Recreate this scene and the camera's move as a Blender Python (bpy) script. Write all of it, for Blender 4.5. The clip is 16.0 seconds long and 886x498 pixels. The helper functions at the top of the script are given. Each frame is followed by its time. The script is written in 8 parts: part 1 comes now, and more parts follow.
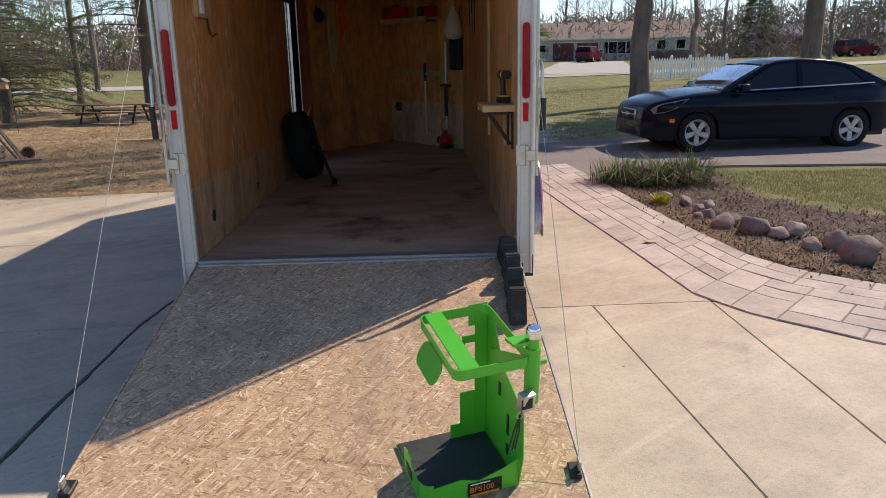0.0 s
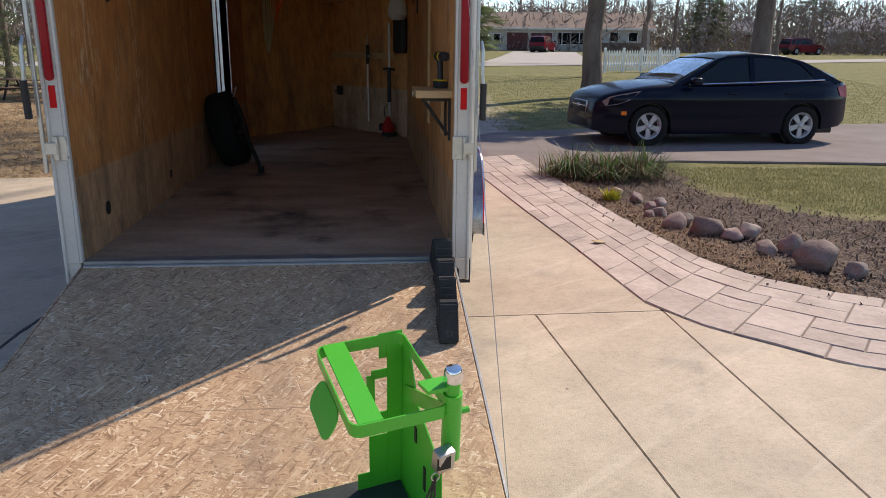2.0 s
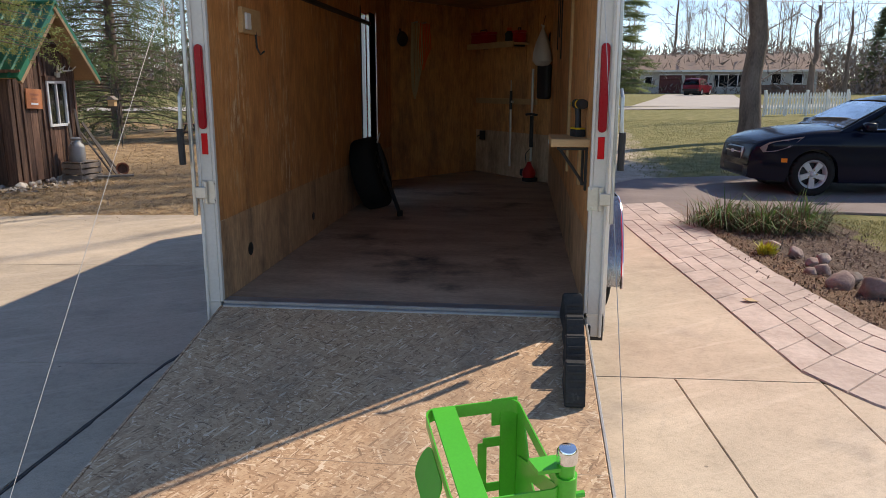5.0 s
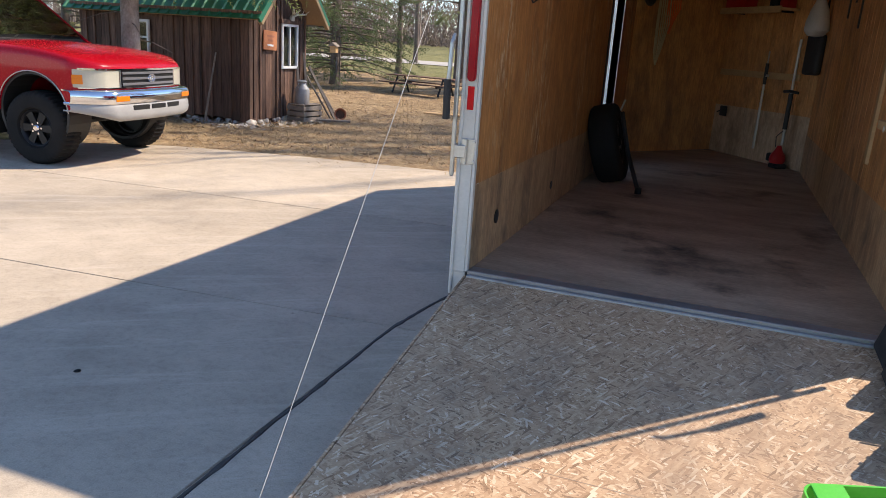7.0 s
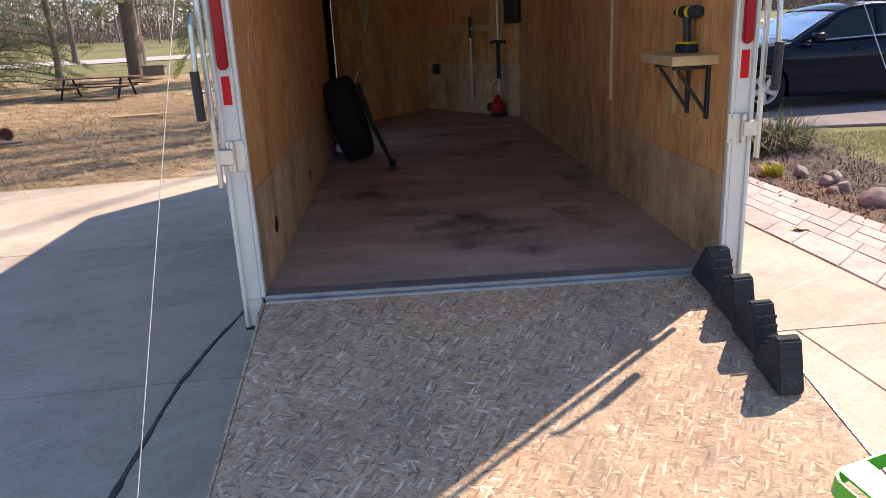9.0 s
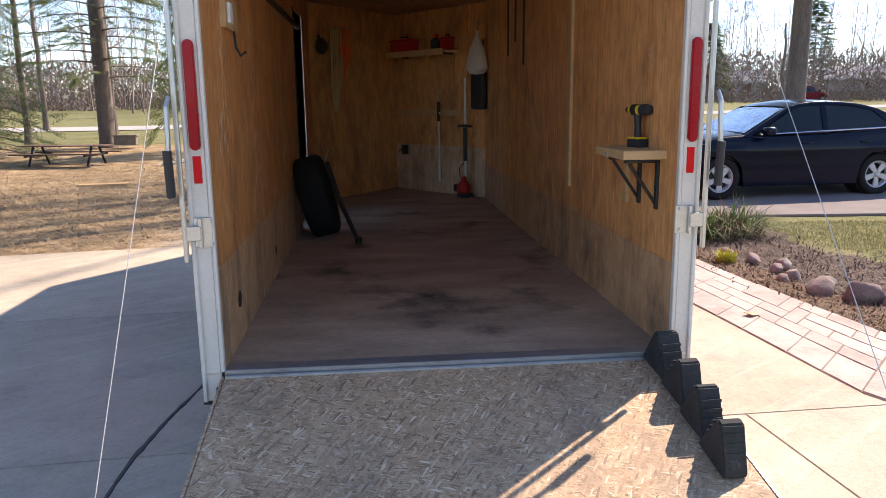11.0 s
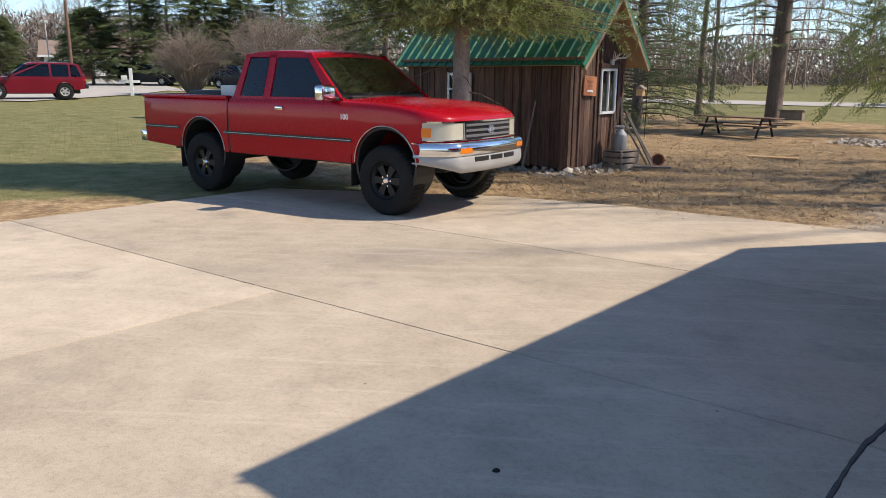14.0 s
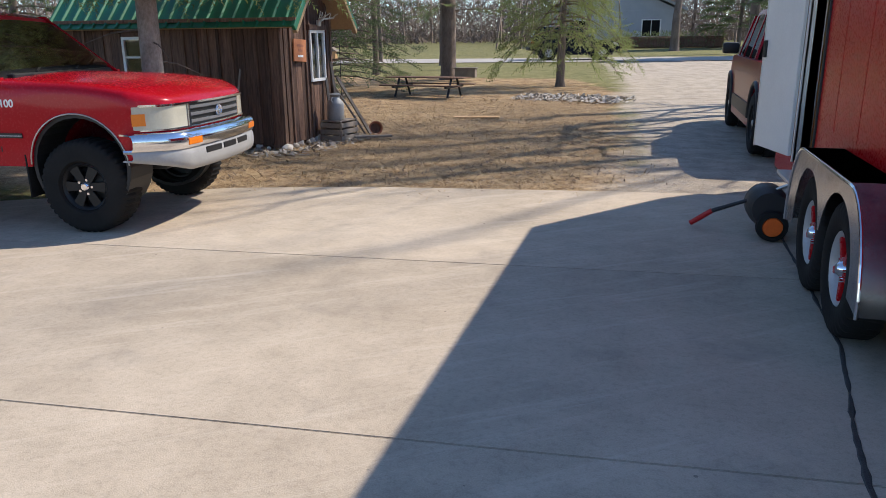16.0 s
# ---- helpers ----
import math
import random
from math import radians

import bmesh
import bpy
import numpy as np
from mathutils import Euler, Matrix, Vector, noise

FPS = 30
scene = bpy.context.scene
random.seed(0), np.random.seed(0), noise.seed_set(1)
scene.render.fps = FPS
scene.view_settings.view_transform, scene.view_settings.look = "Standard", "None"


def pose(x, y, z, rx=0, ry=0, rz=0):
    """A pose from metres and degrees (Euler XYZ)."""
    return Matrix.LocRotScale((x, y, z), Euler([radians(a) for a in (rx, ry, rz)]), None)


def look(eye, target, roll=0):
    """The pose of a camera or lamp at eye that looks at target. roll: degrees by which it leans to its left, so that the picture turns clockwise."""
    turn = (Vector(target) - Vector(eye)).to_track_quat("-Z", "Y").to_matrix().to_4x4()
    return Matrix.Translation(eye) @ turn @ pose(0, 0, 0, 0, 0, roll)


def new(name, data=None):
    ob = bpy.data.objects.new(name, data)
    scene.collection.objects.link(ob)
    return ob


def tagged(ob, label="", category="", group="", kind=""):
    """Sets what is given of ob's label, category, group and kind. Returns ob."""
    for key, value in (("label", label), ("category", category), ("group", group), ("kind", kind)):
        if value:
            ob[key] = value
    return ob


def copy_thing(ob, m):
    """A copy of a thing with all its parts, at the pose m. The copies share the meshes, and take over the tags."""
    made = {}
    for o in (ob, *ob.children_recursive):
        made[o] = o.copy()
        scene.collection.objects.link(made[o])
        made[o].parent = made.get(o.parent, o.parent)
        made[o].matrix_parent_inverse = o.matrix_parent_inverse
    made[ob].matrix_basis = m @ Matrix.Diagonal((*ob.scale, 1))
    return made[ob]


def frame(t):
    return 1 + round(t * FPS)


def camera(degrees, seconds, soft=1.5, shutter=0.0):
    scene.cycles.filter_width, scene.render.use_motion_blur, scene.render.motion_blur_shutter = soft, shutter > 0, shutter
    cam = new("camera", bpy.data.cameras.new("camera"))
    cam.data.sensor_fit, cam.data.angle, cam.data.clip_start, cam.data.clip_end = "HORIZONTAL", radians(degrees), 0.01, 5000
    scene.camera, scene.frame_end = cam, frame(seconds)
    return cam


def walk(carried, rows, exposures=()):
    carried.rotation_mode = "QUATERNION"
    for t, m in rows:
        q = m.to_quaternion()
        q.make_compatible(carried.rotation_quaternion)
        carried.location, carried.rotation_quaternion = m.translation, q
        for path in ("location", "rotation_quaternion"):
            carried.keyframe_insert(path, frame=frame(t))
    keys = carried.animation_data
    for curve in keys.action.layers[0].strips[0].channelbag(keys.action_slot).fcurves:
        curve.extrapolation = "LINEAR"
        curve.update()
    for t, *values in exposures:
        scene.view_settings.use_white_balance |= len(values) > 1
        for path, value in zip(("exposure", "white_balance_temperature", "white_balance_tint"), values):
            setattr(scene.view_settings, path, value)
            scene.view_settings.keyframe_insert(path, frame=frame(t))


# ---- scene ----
cam = camera(62.1, 16.0, soft=0.45)
PATH = [
    (0, (0.387, -4.303, 1.603), (0.442, -2.368, 1.103), -1.2),
    (0.5, (0.427, -4.276, 1.59), (0.357, -2.347, 1.066), -1.3),
    (1, (0.477, -4.204, 1.567), (0.379, -2.285, 1.011), -1.3),
    (1.5, (0.5, -4.022, 1.56), (0.584, -2.108, 0.988), -0.1),
    (2, (0.539, -3.812, 1.561), (0.724, -1.894, 1.027), 0.7),
    (2.5, (0.622, -3.7, 1.562), (0.549, -1.768, 1.05), 0.1),
    (3, (0.653, -3.69, 1.548), (0.422, -1.767, 1.048), 0.6),
    (3.2, (0.655, -3.689, 1.54), (0.414, -1.768, 1.039), 0.1),
    (5.3, (0.604, -3.687, 1.584), (0.405, -1.742, 1.162), 0.2),
    (5.5, (0.604, -3.676, 1.579), (0.354, -1.737, 1.153), 0.5),
    (6, (0.574, -3.641, 1.531), (0.228, -1.719, 1.099), 1.6),
    (6.5, (0.342, -3.527, 1.504), (-0.187, -1.651, 1.053), 3.5),
    (7, (0.105, -3.335, 1.536), (-0.549, -1.523, 0.998), 3.8),
    (7.5, (-0.026, -3.125, 1.511), (-0.638, -1.312, 0.929), 0.3),
    (8, (-0.164, -2.976, 1.524), (-0.554, -1.097, 0.962), -1.5),
    (8.5, (-0.271, -2.914, 1.516), (-0.37, -0.999, 0.947), -2.3),
    (9, (-0.34, -2.909, 1.509), (-0.255, -1.0, 0.92), -2.8),
    (9.2, (-0.349, -2.921, 1.519), (-0.214, -1.011, 0.943), -2.5),
    (11.3, (-0.3, -2.997, 1.563), (-0.123, -1.042, 1.177), -0.5),
    (11.5, (-0.274, -2.98, 1.577), (-0.236, -1.019, 1.186), -0.4),
    (12, (-0.28, -2.973, 1.567), (-0.661, -1.05, 1.167), -0.4),
    (12.5, (-0.31, -2.973, 1.544), (-1.126, -1.2, 1.105), -0.6),
    (13, (-0.408, -3.041, 1.512), (-1.372, -1.344, 1.077), 0.6),
    (13.5, (-0.655, -3.13, 1.523), (-1.807, -1.552, 1.095), 1.2),
    (14, (-0.889, -3.121, 1.486), (-2.176, -1.658, 1.036), 0.4),
    (14.5, (-1.273, -2.969, 1.51), (-2.631, -1.573, 1.056), -0.7),
    (15, (-1.63, -2.905, 1.512), (-2.85, -1.396, 1.029), -0.2),
    (15.5, (-1.963, -2.719, 1.501), (-2.842, -1.005, 0.962), 0.3),
    (16, (-2.253, -2.421, 1.536), (-2.775, -0.57, 0.987), -0.5),
]
walk(cam, [(t, look(eye, target, roll)) for t, eye, target, roll in PATH],
     exposures=[(0, 0.28, 6950, 13), (3, 0.3, 6850, 13), (5.5, 0.43, 7100, 13), (7, 0.85, 6850, 14), (9, 1.03, 6900, 18), (11.3, 1.14, 7050, 17), (12.5, 1.22, 7250, 18),
                (13.5, 0.68, 7000, 11), (14.5, 0.43, 6750, 11), (15.2, 0.43, 6650, 11), (16, 0.48, 6350, 11)])

# world, sun and exposure
SUN_DIR = Vector((2.07, 1.70, 2.63)).normalized()
world = bpy.data.worlds.new("sky")
scene.world = world
world.use_nodes = True
wn = world.node_tree.nodes
wn.clear()
sky = wn.new("ShaderNodeTexSky")
sky.sky_type = 'NISHITA'
sky.sun_disc = False
sky.sun_elevation = math.asin(SUN_DIR.z)
sky.sun_rotation = math.atan2(SUN_DIR.x, SUN_DIR.y)
sky.air_density, sky.dust_density, sky.ozone_density = 1.0, 0.05, 3.5
sky.altitude = 1500
bgn = wn.new("ShaderNodeBackground")
bgn.inputs["Strength"].default_value = 0.15
won = wn.new("ShaderNodeOutputWorld")
world.node_tree.links.new(sky.outputs[0], bgn.inputs[0])
world.node_tree.links.new(bgn.outputs[0], won.inputs[0])
sun_data = bpy.data.lights.new("sun", 'SUN')
sun_data.energy, sun_data.angle, sun_data.color = 4.1, radians(0.55), (1.0, 0.90, 0.76)
sun = new("sun", sun_data)
sun.matrix_world = look(SUN_DIR * 60, (0, 0, 0))


# ---- materials ----
class Nodes:
    """A short way to wire a node material."""

    def __init__(self, name):
        self.mat = bpy.data.materials.new(name)
        self.mat.use_nodes = True
        self.tree = self.mat.node_tree
        self.bsdf = next(n for n in self.tree.nodes if n.type == 'BSDF_PRINCIPLED')
        self.out = next(n for n in self.tree.nodes if n.type == 'OUTPUT_MATERIAL')

    def add(self, kind, **values):
        n = self.tree.nodes.new(kind)
        for k, v in values.items():
            n.inputs[k].default_value = v
        return n

    def link(self, a, b):
        self.tree.links.new(a, b)

    def put(self, name, value):
        self.bsdf.inputs[name].default_value = value

    def place(self, scale=(1, 1, 1), turn=0.0, local=False):
        m = self.add("ShaderNodeMapping")
        m.vector_type = 'TEXTURE'
        m.inputs["Scale"].default_value = tuple(1 / v for v in scale)
        m.inputs["Rotation"].default_value = (0, 0, turn)
        if local:
            self.link(self.add("ShaderNodeTexCoord").outputs["Object"], m.inputs[0])
        else:
            self.link(self.add("ShaderNodeNewGeometry").outputs["Position"], m.inputs[0])
        return m.outputs[0]

    def noise(self, where, scale, detail=4.0, rough=0.6, distort=0.0):
        n = self.add("ShaderNodeTexNoise", Scale=scale, Detail=detail, Roughness=rough, Distortion=distort)
        self.link(where, n.inputs["Vector"])
        return n.outputs["Fac"]

    def math(self, op, a, b=0.0, clamp=False):
        n = self.add("ShaderNodeMath")
        n.operation, n.use_clamp = op, clamp
        for i, v in enumerate((a, b)):
            if isinstance(v, (int, float)):
                n.inputs[i].default_value = v
            else:
                self.link(v, n.inputs[i])
        return n.outputs[0]

    def ramp(self, fac, stops):
        n = self.add("ShaderNodeValToRGB")
        e = n.color_ramp.elements
        while len(e) < len(stops):
            e.new(0.5)
        for s, (p, c) in zip(e, stops):
            s.position, s.color = p, (*c, 1)
        self.link(fac, n.inputs[0])
        return n.outputs[0]

    def mix(self, fac, a, b, mode='MIX'):
        n = self.tree.nodes.new("ShaderNodeMix")
        n.data_type, n.blend_type = 'RGBA', mode
        for i, v in ((0, fac), (6, a), (7, b)):
            if isinstance(v, (int, float)):
                n.inputs[i].default_value = v
            elif isinstance(v, tuple):
                n.inputs[i].default_value = (*v, 1)
            else:
                self.link(v, n.inputs[i])
        return n.outputs[2]

    def bump(self, height, strength, distance=0.01):
        n = self.add("ShaderNodeBump", Strength=strength, Distance=distance)
        self.link(height, n.inputs["Height"])
        self.link(n.outputs[0], self.bsdf.inputs["Normal"])

    def rand(self):
        return self.add("ShaderNodeObjectInfo").outputs["Random"]


def surf(name, a, b, rough=0.7, scale=3.0, fine=60.0, bump=0.15, metal=0.0, stretch=(1, 1, 1), coat=0.0, spec=0.5, vary=0.0,
         contrast=0.22, local=False, stain=None):
    """A surface of two tones, with variation at a large and a fine scale."""
    n = Nodes(name)
    w = n.place(stretch, local=local)
    big, small = n.noise(w, scale, 5), n.noise(w, fine, 4)
    fac = n.math('ADD', n.math('MULTIPLY', big, 0.6), n.math('MULTIPLY', small, 0.4))
    col = n.ramp(fac, [(0.5 - contrast, a), (0.5 + contrast, b)])
    if stain:
        s = n.ramp(n.noise(n.place(local=local), stain[1], 6, 0.65), [(stain[2], (0, 0, 0)), (stain[2] + 0.16, (1, 1, 1))])
        col = n.mix(s, col, stain[0])
    if vary:
        hsv = n.add("ShaderNodeHueSaturation")
        n.link(n.math('ADD', n.math('MULTIPLY', n.rand(), 2 * vary), 1 - vary), hsv.inputs["Value"])
        n.link(col, hsv.inputs["Color"])
        col = hsv.outputs[0]
    n.link(col, n.bsdf.inputs["Base Color"])
    n.link(n.math('ADD', n.math('MULTIPLY', small, 0.25), rough - 0.12, True), n.bsdf.inputs["Roughness"])
    n.put("Metallic", metal)
    n.put("Coat Weight", coat)
    n.put("Coat Roughness", 0.06)
    n.put("Specular IOR Level", spec)
    if bump:
        n.bump(small, bump, 0.01)
    return n.mat


def osb_material():
    n = Nodes("osb")
    col, height = None, None
    tones = [(0.0, (0.13, 0.065, 0.03)), (0.14, (0.36, 0.20, 0.105)), (0.5, (0.54, 0.34, 0.195)), (0.86, (0.64, 0.44, 0.27)), (0.95, (0.80, 0.63, 0.44)), (1.0, (0.90, 0.76, 0.58))]
    for i, (turn, size) in enumerate(((0.15, 0.9), (1.45, 1.15), (-0.7, 0.85), (2.2, 1.0), (0.75, 1.3), (-1.2, 0.8), (0.05, 1.2), (-0.35, 1.05), (1.05, 0.9))):
        w = n.place((26 * size, 135 * size, 1), turn)
        v = n.add("ShaderNodeTexVoronoi", Scale=1.0, Randomness=1.0)
        v.voronoi_dimensions = '2D'
        n.link(w, v.inputs["Vector"])
        val = n.add("ShaderNodeSeparateColor")
        n.link(v.outputs["Color"], val.inputs[0])
        c = n.ramp(val.outputs[0], tones)
        if col is None:
            col, height = c, val.outputs[1]
        else:
            pick = n.math('GREATER_THAN', val.outputs[2], 0.72)
            col = n.mix(pick, col, c)
            height = n.math('ADD', n.math('MULTIPLY', n.math('SUBTRACT', 1.0, pick), height), n.math('MULTIPLY', pick, val.outputs[1]))
    g = n.noise(n.place((60, 400, 60), 0.3), 1.0, 3)
    col = n.mix(0.3, col, n.ramp(g, [(0.3, (0.24, 0.135, 0.07)), (0.7, (0.64, 0.44, 0.28))]))
    worn = n.ramp(n.noise(n.place(), 1.6, 6, 0.6), [(0.42, (0, 0, 0)), (0.7, (1, 1, 1))])
    col = n.mix(n.math('MULTIPLY', worn, 0.35), col, (0.40, 0.295, 0.21))
    dirt = n.ramp(n.noise(n.place((1, 0.6, 1)), 2.1, 6, 0.7), [(0.5, (0, 0, 0)), (0.7, (1, 1, 1))])
    col = n.mix(n.math('MULTIPLY', dirt, 0.55), col, (0.15, 0.11, 0.085))
    n.link(col, n.bsdf.inputs["Base Color"])
    n.put("Roughness", 0.75)
    n.bump(height, 0.3, 0.002)
    return n.mat


def ply_material(name, a, b, rubbed=0.0, stain=(0.1, 0.06, 0.04), soil=0.6):
    """Plywood with its grain upright."""
    n = Nodes(name)
    w = n.place((14, 14, 1.1))
    grain = n.noise(w, 3.0, 6, 0.65, 1.2)
    fleck = n.noise(n.place((90, 90, 6)), 1.0, 3)
    fac = n.math('ADD', n.math('MULTIPLY', grain, 0.6), n.math('MULTIPLY', fleck, 0.4))
    col = n.ramp(fac, [(0.3, a), (0.5, tuple((x + y) / 2 for x, y in zip(a, b))), (0.7, b)])
    s = n.ramp(n.noise(n.place((1.2, 1.2, 0.6)), 2.2, 6, 0.7), [(0.5, (0, 0, 0)), (0.72, (1, 1, 1))])
    col = n.mix(n.math('MULTIPLY', s, soil), col, stain)
    if rubbed:
        rub = n.ramp(n.noise(n.place((30, 30, 7)), 1.0, 4, 0.7), [(0.53, (0, 0, 0)), (0.63, (1, 1, 1))])
        where = n.ramp(n.noise(n.place((2.2, 2.2, 0.9)), 1.0, 3), [(0.45, (0, 0, 0)), (0.6, (1, 1, 1))])
        col = n.mix(n.math('MULTIPLY', n.math('MULTIPLY', rub, where), rubbed), col, (0.80, 0.60, 0.38))
    blot = n.ramp(n.noise(n.place((9, 9, 5)), 1.0, 5, 0.7), [(0.35, (0.62, 0.55, 0.5)), (0.6, (1, 1, 1))])
    col = n.mix(0.7, col, blot, 'MULTIPLY')
    n.link(col, n.bsdf.inputs["Base Color"])
    n.put("Roughness", 0.62)
    n.bump(grain, 0.12, 0.004)
    return n.mat


def concrete_material(name="concrete", lift=1.0):
    n = Nodes(name)
    p = n.place()
    big = n.noise(p, 0.55, 6, 0.62)
    mid = n.noise(p, 4.0, 6, 0.7)
    fine = n.noise(p, 140.0, 3)
    fac = n.math('ADD', n.math('ADD', n.math('MULTIPLY', big, 0.45), n.math('MULTIPLY', mid, 0.3)), n.math('MULTIPLY', fine, 0.25))
    col = n.ramp(fac, [(p, tuple(v * lift for v in c)) for p, c in ((0.36, (0.34, 0.280, 0.212)), (0.5, (0.475, 0.395, 0.302)), (0.66, (0.62, 0.52, 0.405)))])
    sweep = n.noise(n.place((0.7, 7, 1), 0.62), 1.0, 6, 0.7, 0.6)
    col = n.mix(n.math('MULTIPLY', n.ramp(sweep, [(0.53, (0, 0, 0)), (0.72, (1, 1, 1))]), 0.5), col, (0.66, 0.57, 0.46))
    scuff = n.noise(n.place((9, 0.9, 1), -0.35), 1.0, 6, 0.75, 0.8)
    col = n.mix(n.math('MULTIPLY', n.ramp(scuff, [(0.6, (0, 0, 0)), (0.75, (1, 1, 1))]), 0.3), col, (0.33, 0.285, 0.24))
    stain = n.ramp(n.noise(p, 1.3, 5, 0.6), [(0.58, (0, 0, 0)), (0.76, (1, 1, 1))])
    col = n.mix(n.math('MULTIPLY', stain, 0.5), col, (0.24, 0.21, 0.185))
    grit = n.ramp(n.noise(p, 32, 3, 0.8), [(0.36, (0.72, 0.72, 0.72)), (0.5, (1, 1, 1))])
    col = n.mix(0.35, col, grit, 'MULTIPLY')
    v = n.add("ShaderNodeTexVoronoi", Scale=3.0)
    n.link(p, v.inputs["Vector"])
    speck = n.math('MULTIPLY', n.math('LESS_THAN', v.outputs["Distance"], 0.026), 0.6)
    col = n.mix(speck, col, (0.1, 0.085, 0.07))
    hsv = n.add("ShaderNodeHueSaturation")
    n.link(n.math('ADD', n.math('MULTIPLY', n.rand(), 0.12), 0.95), hsv.inputs["Value"])
    n.link(col, hsv.inputs["Color"])
    n.link(hsv.outputs[0], n.bsdf.inputs["Base Color"])
    n.put("Roughness", 0.88)
    n.put("Specular IOR Level", 0.3)
    n.bump(n.math('ADD', fine, n.noise(p, 18, 4)), 0.3, 0.006)
    return n.mat


def ground_material():
    """Lawn, strawy earth, gravel and mulch, chosen by the sheet's own masks."""
    n = Nodes("ground_cover")
    p = n.place()
    warp = n.noise(p, 1.1, 5, 0.65)

    def mask(layer):
        a = n.tree.nodes.new("ShaderNodeAttribute")
        a.attribute_name = layer
        return n.math('ADD', n.math('MULTIPLY', n.math('SUBTRACT', n.math('ADD', a.outputs["Fac"], n.math('MULTIPLY', n.math('SUBTRACT', warp, 0.5), 0.9)), 0.5), 3.0), 0.5, True)

    fine, mid = n.noise(p, 45, 4), n.noise(p, 2.6, 5, 0.7)
    fac = n.math('ADD', n.math('MULTIPLY', fine, 0.5), n.math('MULTIPLY', mid, 0.5))
    lawn = n.ramp(fac, [(0.33, (0.085, 0.09, 0.03)), (0.46, (0.165, 0.165, 0.065)), (0.60, (0.29, 0.255, 0.125)), (0.75, (0.42, 0.35, 0.19))])
    straw_n = n.noise(n.place((9, 60, 1), 0.5), 1.0, 4)
    straw_m = n.noise(n.place((60, 8, 1), 0.2), 1.0, 4)
    sf = n.math('ADD', n.math('MULTIPLY', mid, 0.4), n.math('ADD', n.math('MULTIPLY', straw_n, 0.3), n.math('MULTIPLY', straw_m, 0.3)))
    straw = n.ramp(sf, [(0.34, (0.07, 0.045, 0.026)), (0.44, (0.21, 0.135, 0.075)), (0.53, (0.43, 0.30, 0.17)), (0.64, (0.70, 0.54, 0.34))])
    gravel = n.ramp(fac, [(0.32, (0.24, 0.20, 0.16)), (0.68, (0.66, 0.57, 0.46))])
    mulch = n.ramp(n.math('ADD', n.math('MULTIPLY', fine, 0.7), n.math('MULTIPLY', mid, 0.3)), [(0.36, (0.035, 0.026, 0.02)), (0.52, (0.13, 0.095, 0.075)), (0.68, (0.28, 0.21, 0.165))])
    col = n.mix(mask("straw"), lawn, straw)
    col = n.mix(mask("gravel"), col, gravel)
    col = n.mix(mask("mulch"), col, mulch)
    n.link(col, n.bsdf.inputs["Base Color"])
    n.put("Roughness", 0.95)
    n.put("Specular IOR Level", 0.15)
    n.bump(fac, 0.9, 0.05)
    return n.mat


def glass_material(name, tint, rough=0.02):
    n = Nodes(name)
    n.put("Base Color", (*tint, 1))
    n.put("Transmission Weight", 1.0)
    n.put("Roughness", rough)
    n.put("IOR", 1.45)
    return n.mat


def plain(name, col, rough=0.5, metal=0.0, coat=0.0, bump=0.05, spec=0.35):
    c = tuple(v * 0.85 for v in col)
    d = tuple(min(1.0, v * 1.12) for v in col)
    return surf(name, c, d, rough, 4.0, 70.0, bump, metal, coat=coat, local=True, spec=spec)


def plate_material(name="diamond_plate", a=(0.40, 0.40, 0.42), b=(0.62, 0.62, 0.64)):
    """Bright tread plate with raised lozenges in two directions."""
    n = Nodes(name)
    h = None
    for turn in (0.785, -0.785):
        w = n.place((42, 14, 42), turn)
        v = n.add("ShaderNodeTexVoronoi", Scale=1.0, Randomness=0.0)
        n.link(w, v.inputs["Vector"])
        d = n.math('LESS_THAN', v.outputs["Distance"], 0.3)
        h = d if h is None else n.math('MAXIMUM', h, d)
    n.link(n.ramp(n.noise(n.place(), 7, 5), [(0.3, a), (0.7, b)]), n.bsdf.inputs["Base Color"])
    n.put("Metallic", 1.0)
    n.put("Roughness", 0.24)
    n.bump(h, 1.0, 0.008)
    return n.mat


def leaf_light(mat, share=0.4):
    """Thin foliage that lets some light through."""
    tree = mat.node_tree
    b = next(n for n in tree.nodes if n.type == 'BSDF_PRINCIPLED')
    o = next(n for n in tree.nodes if n.type == 'OUTPUT_MATERIAL')
    t, m = tree.nodes.new("ShaderNodeBsdfTranslucent"), tree.nodes.new("ShaderNodeMixShader")
    tree.links.new(b.inputs["Base Color"].links[0].from_socket, t.inputs["Color"])
    m.inputs[0].default_value = share
    tree.links.new(b.outputs[0], m.inputs[1])
    tree.links.new(t.outputs[0], m.inputs[2])
    tree.links.new(m.outputs[0], o.inputs["Surface"])
    return mat


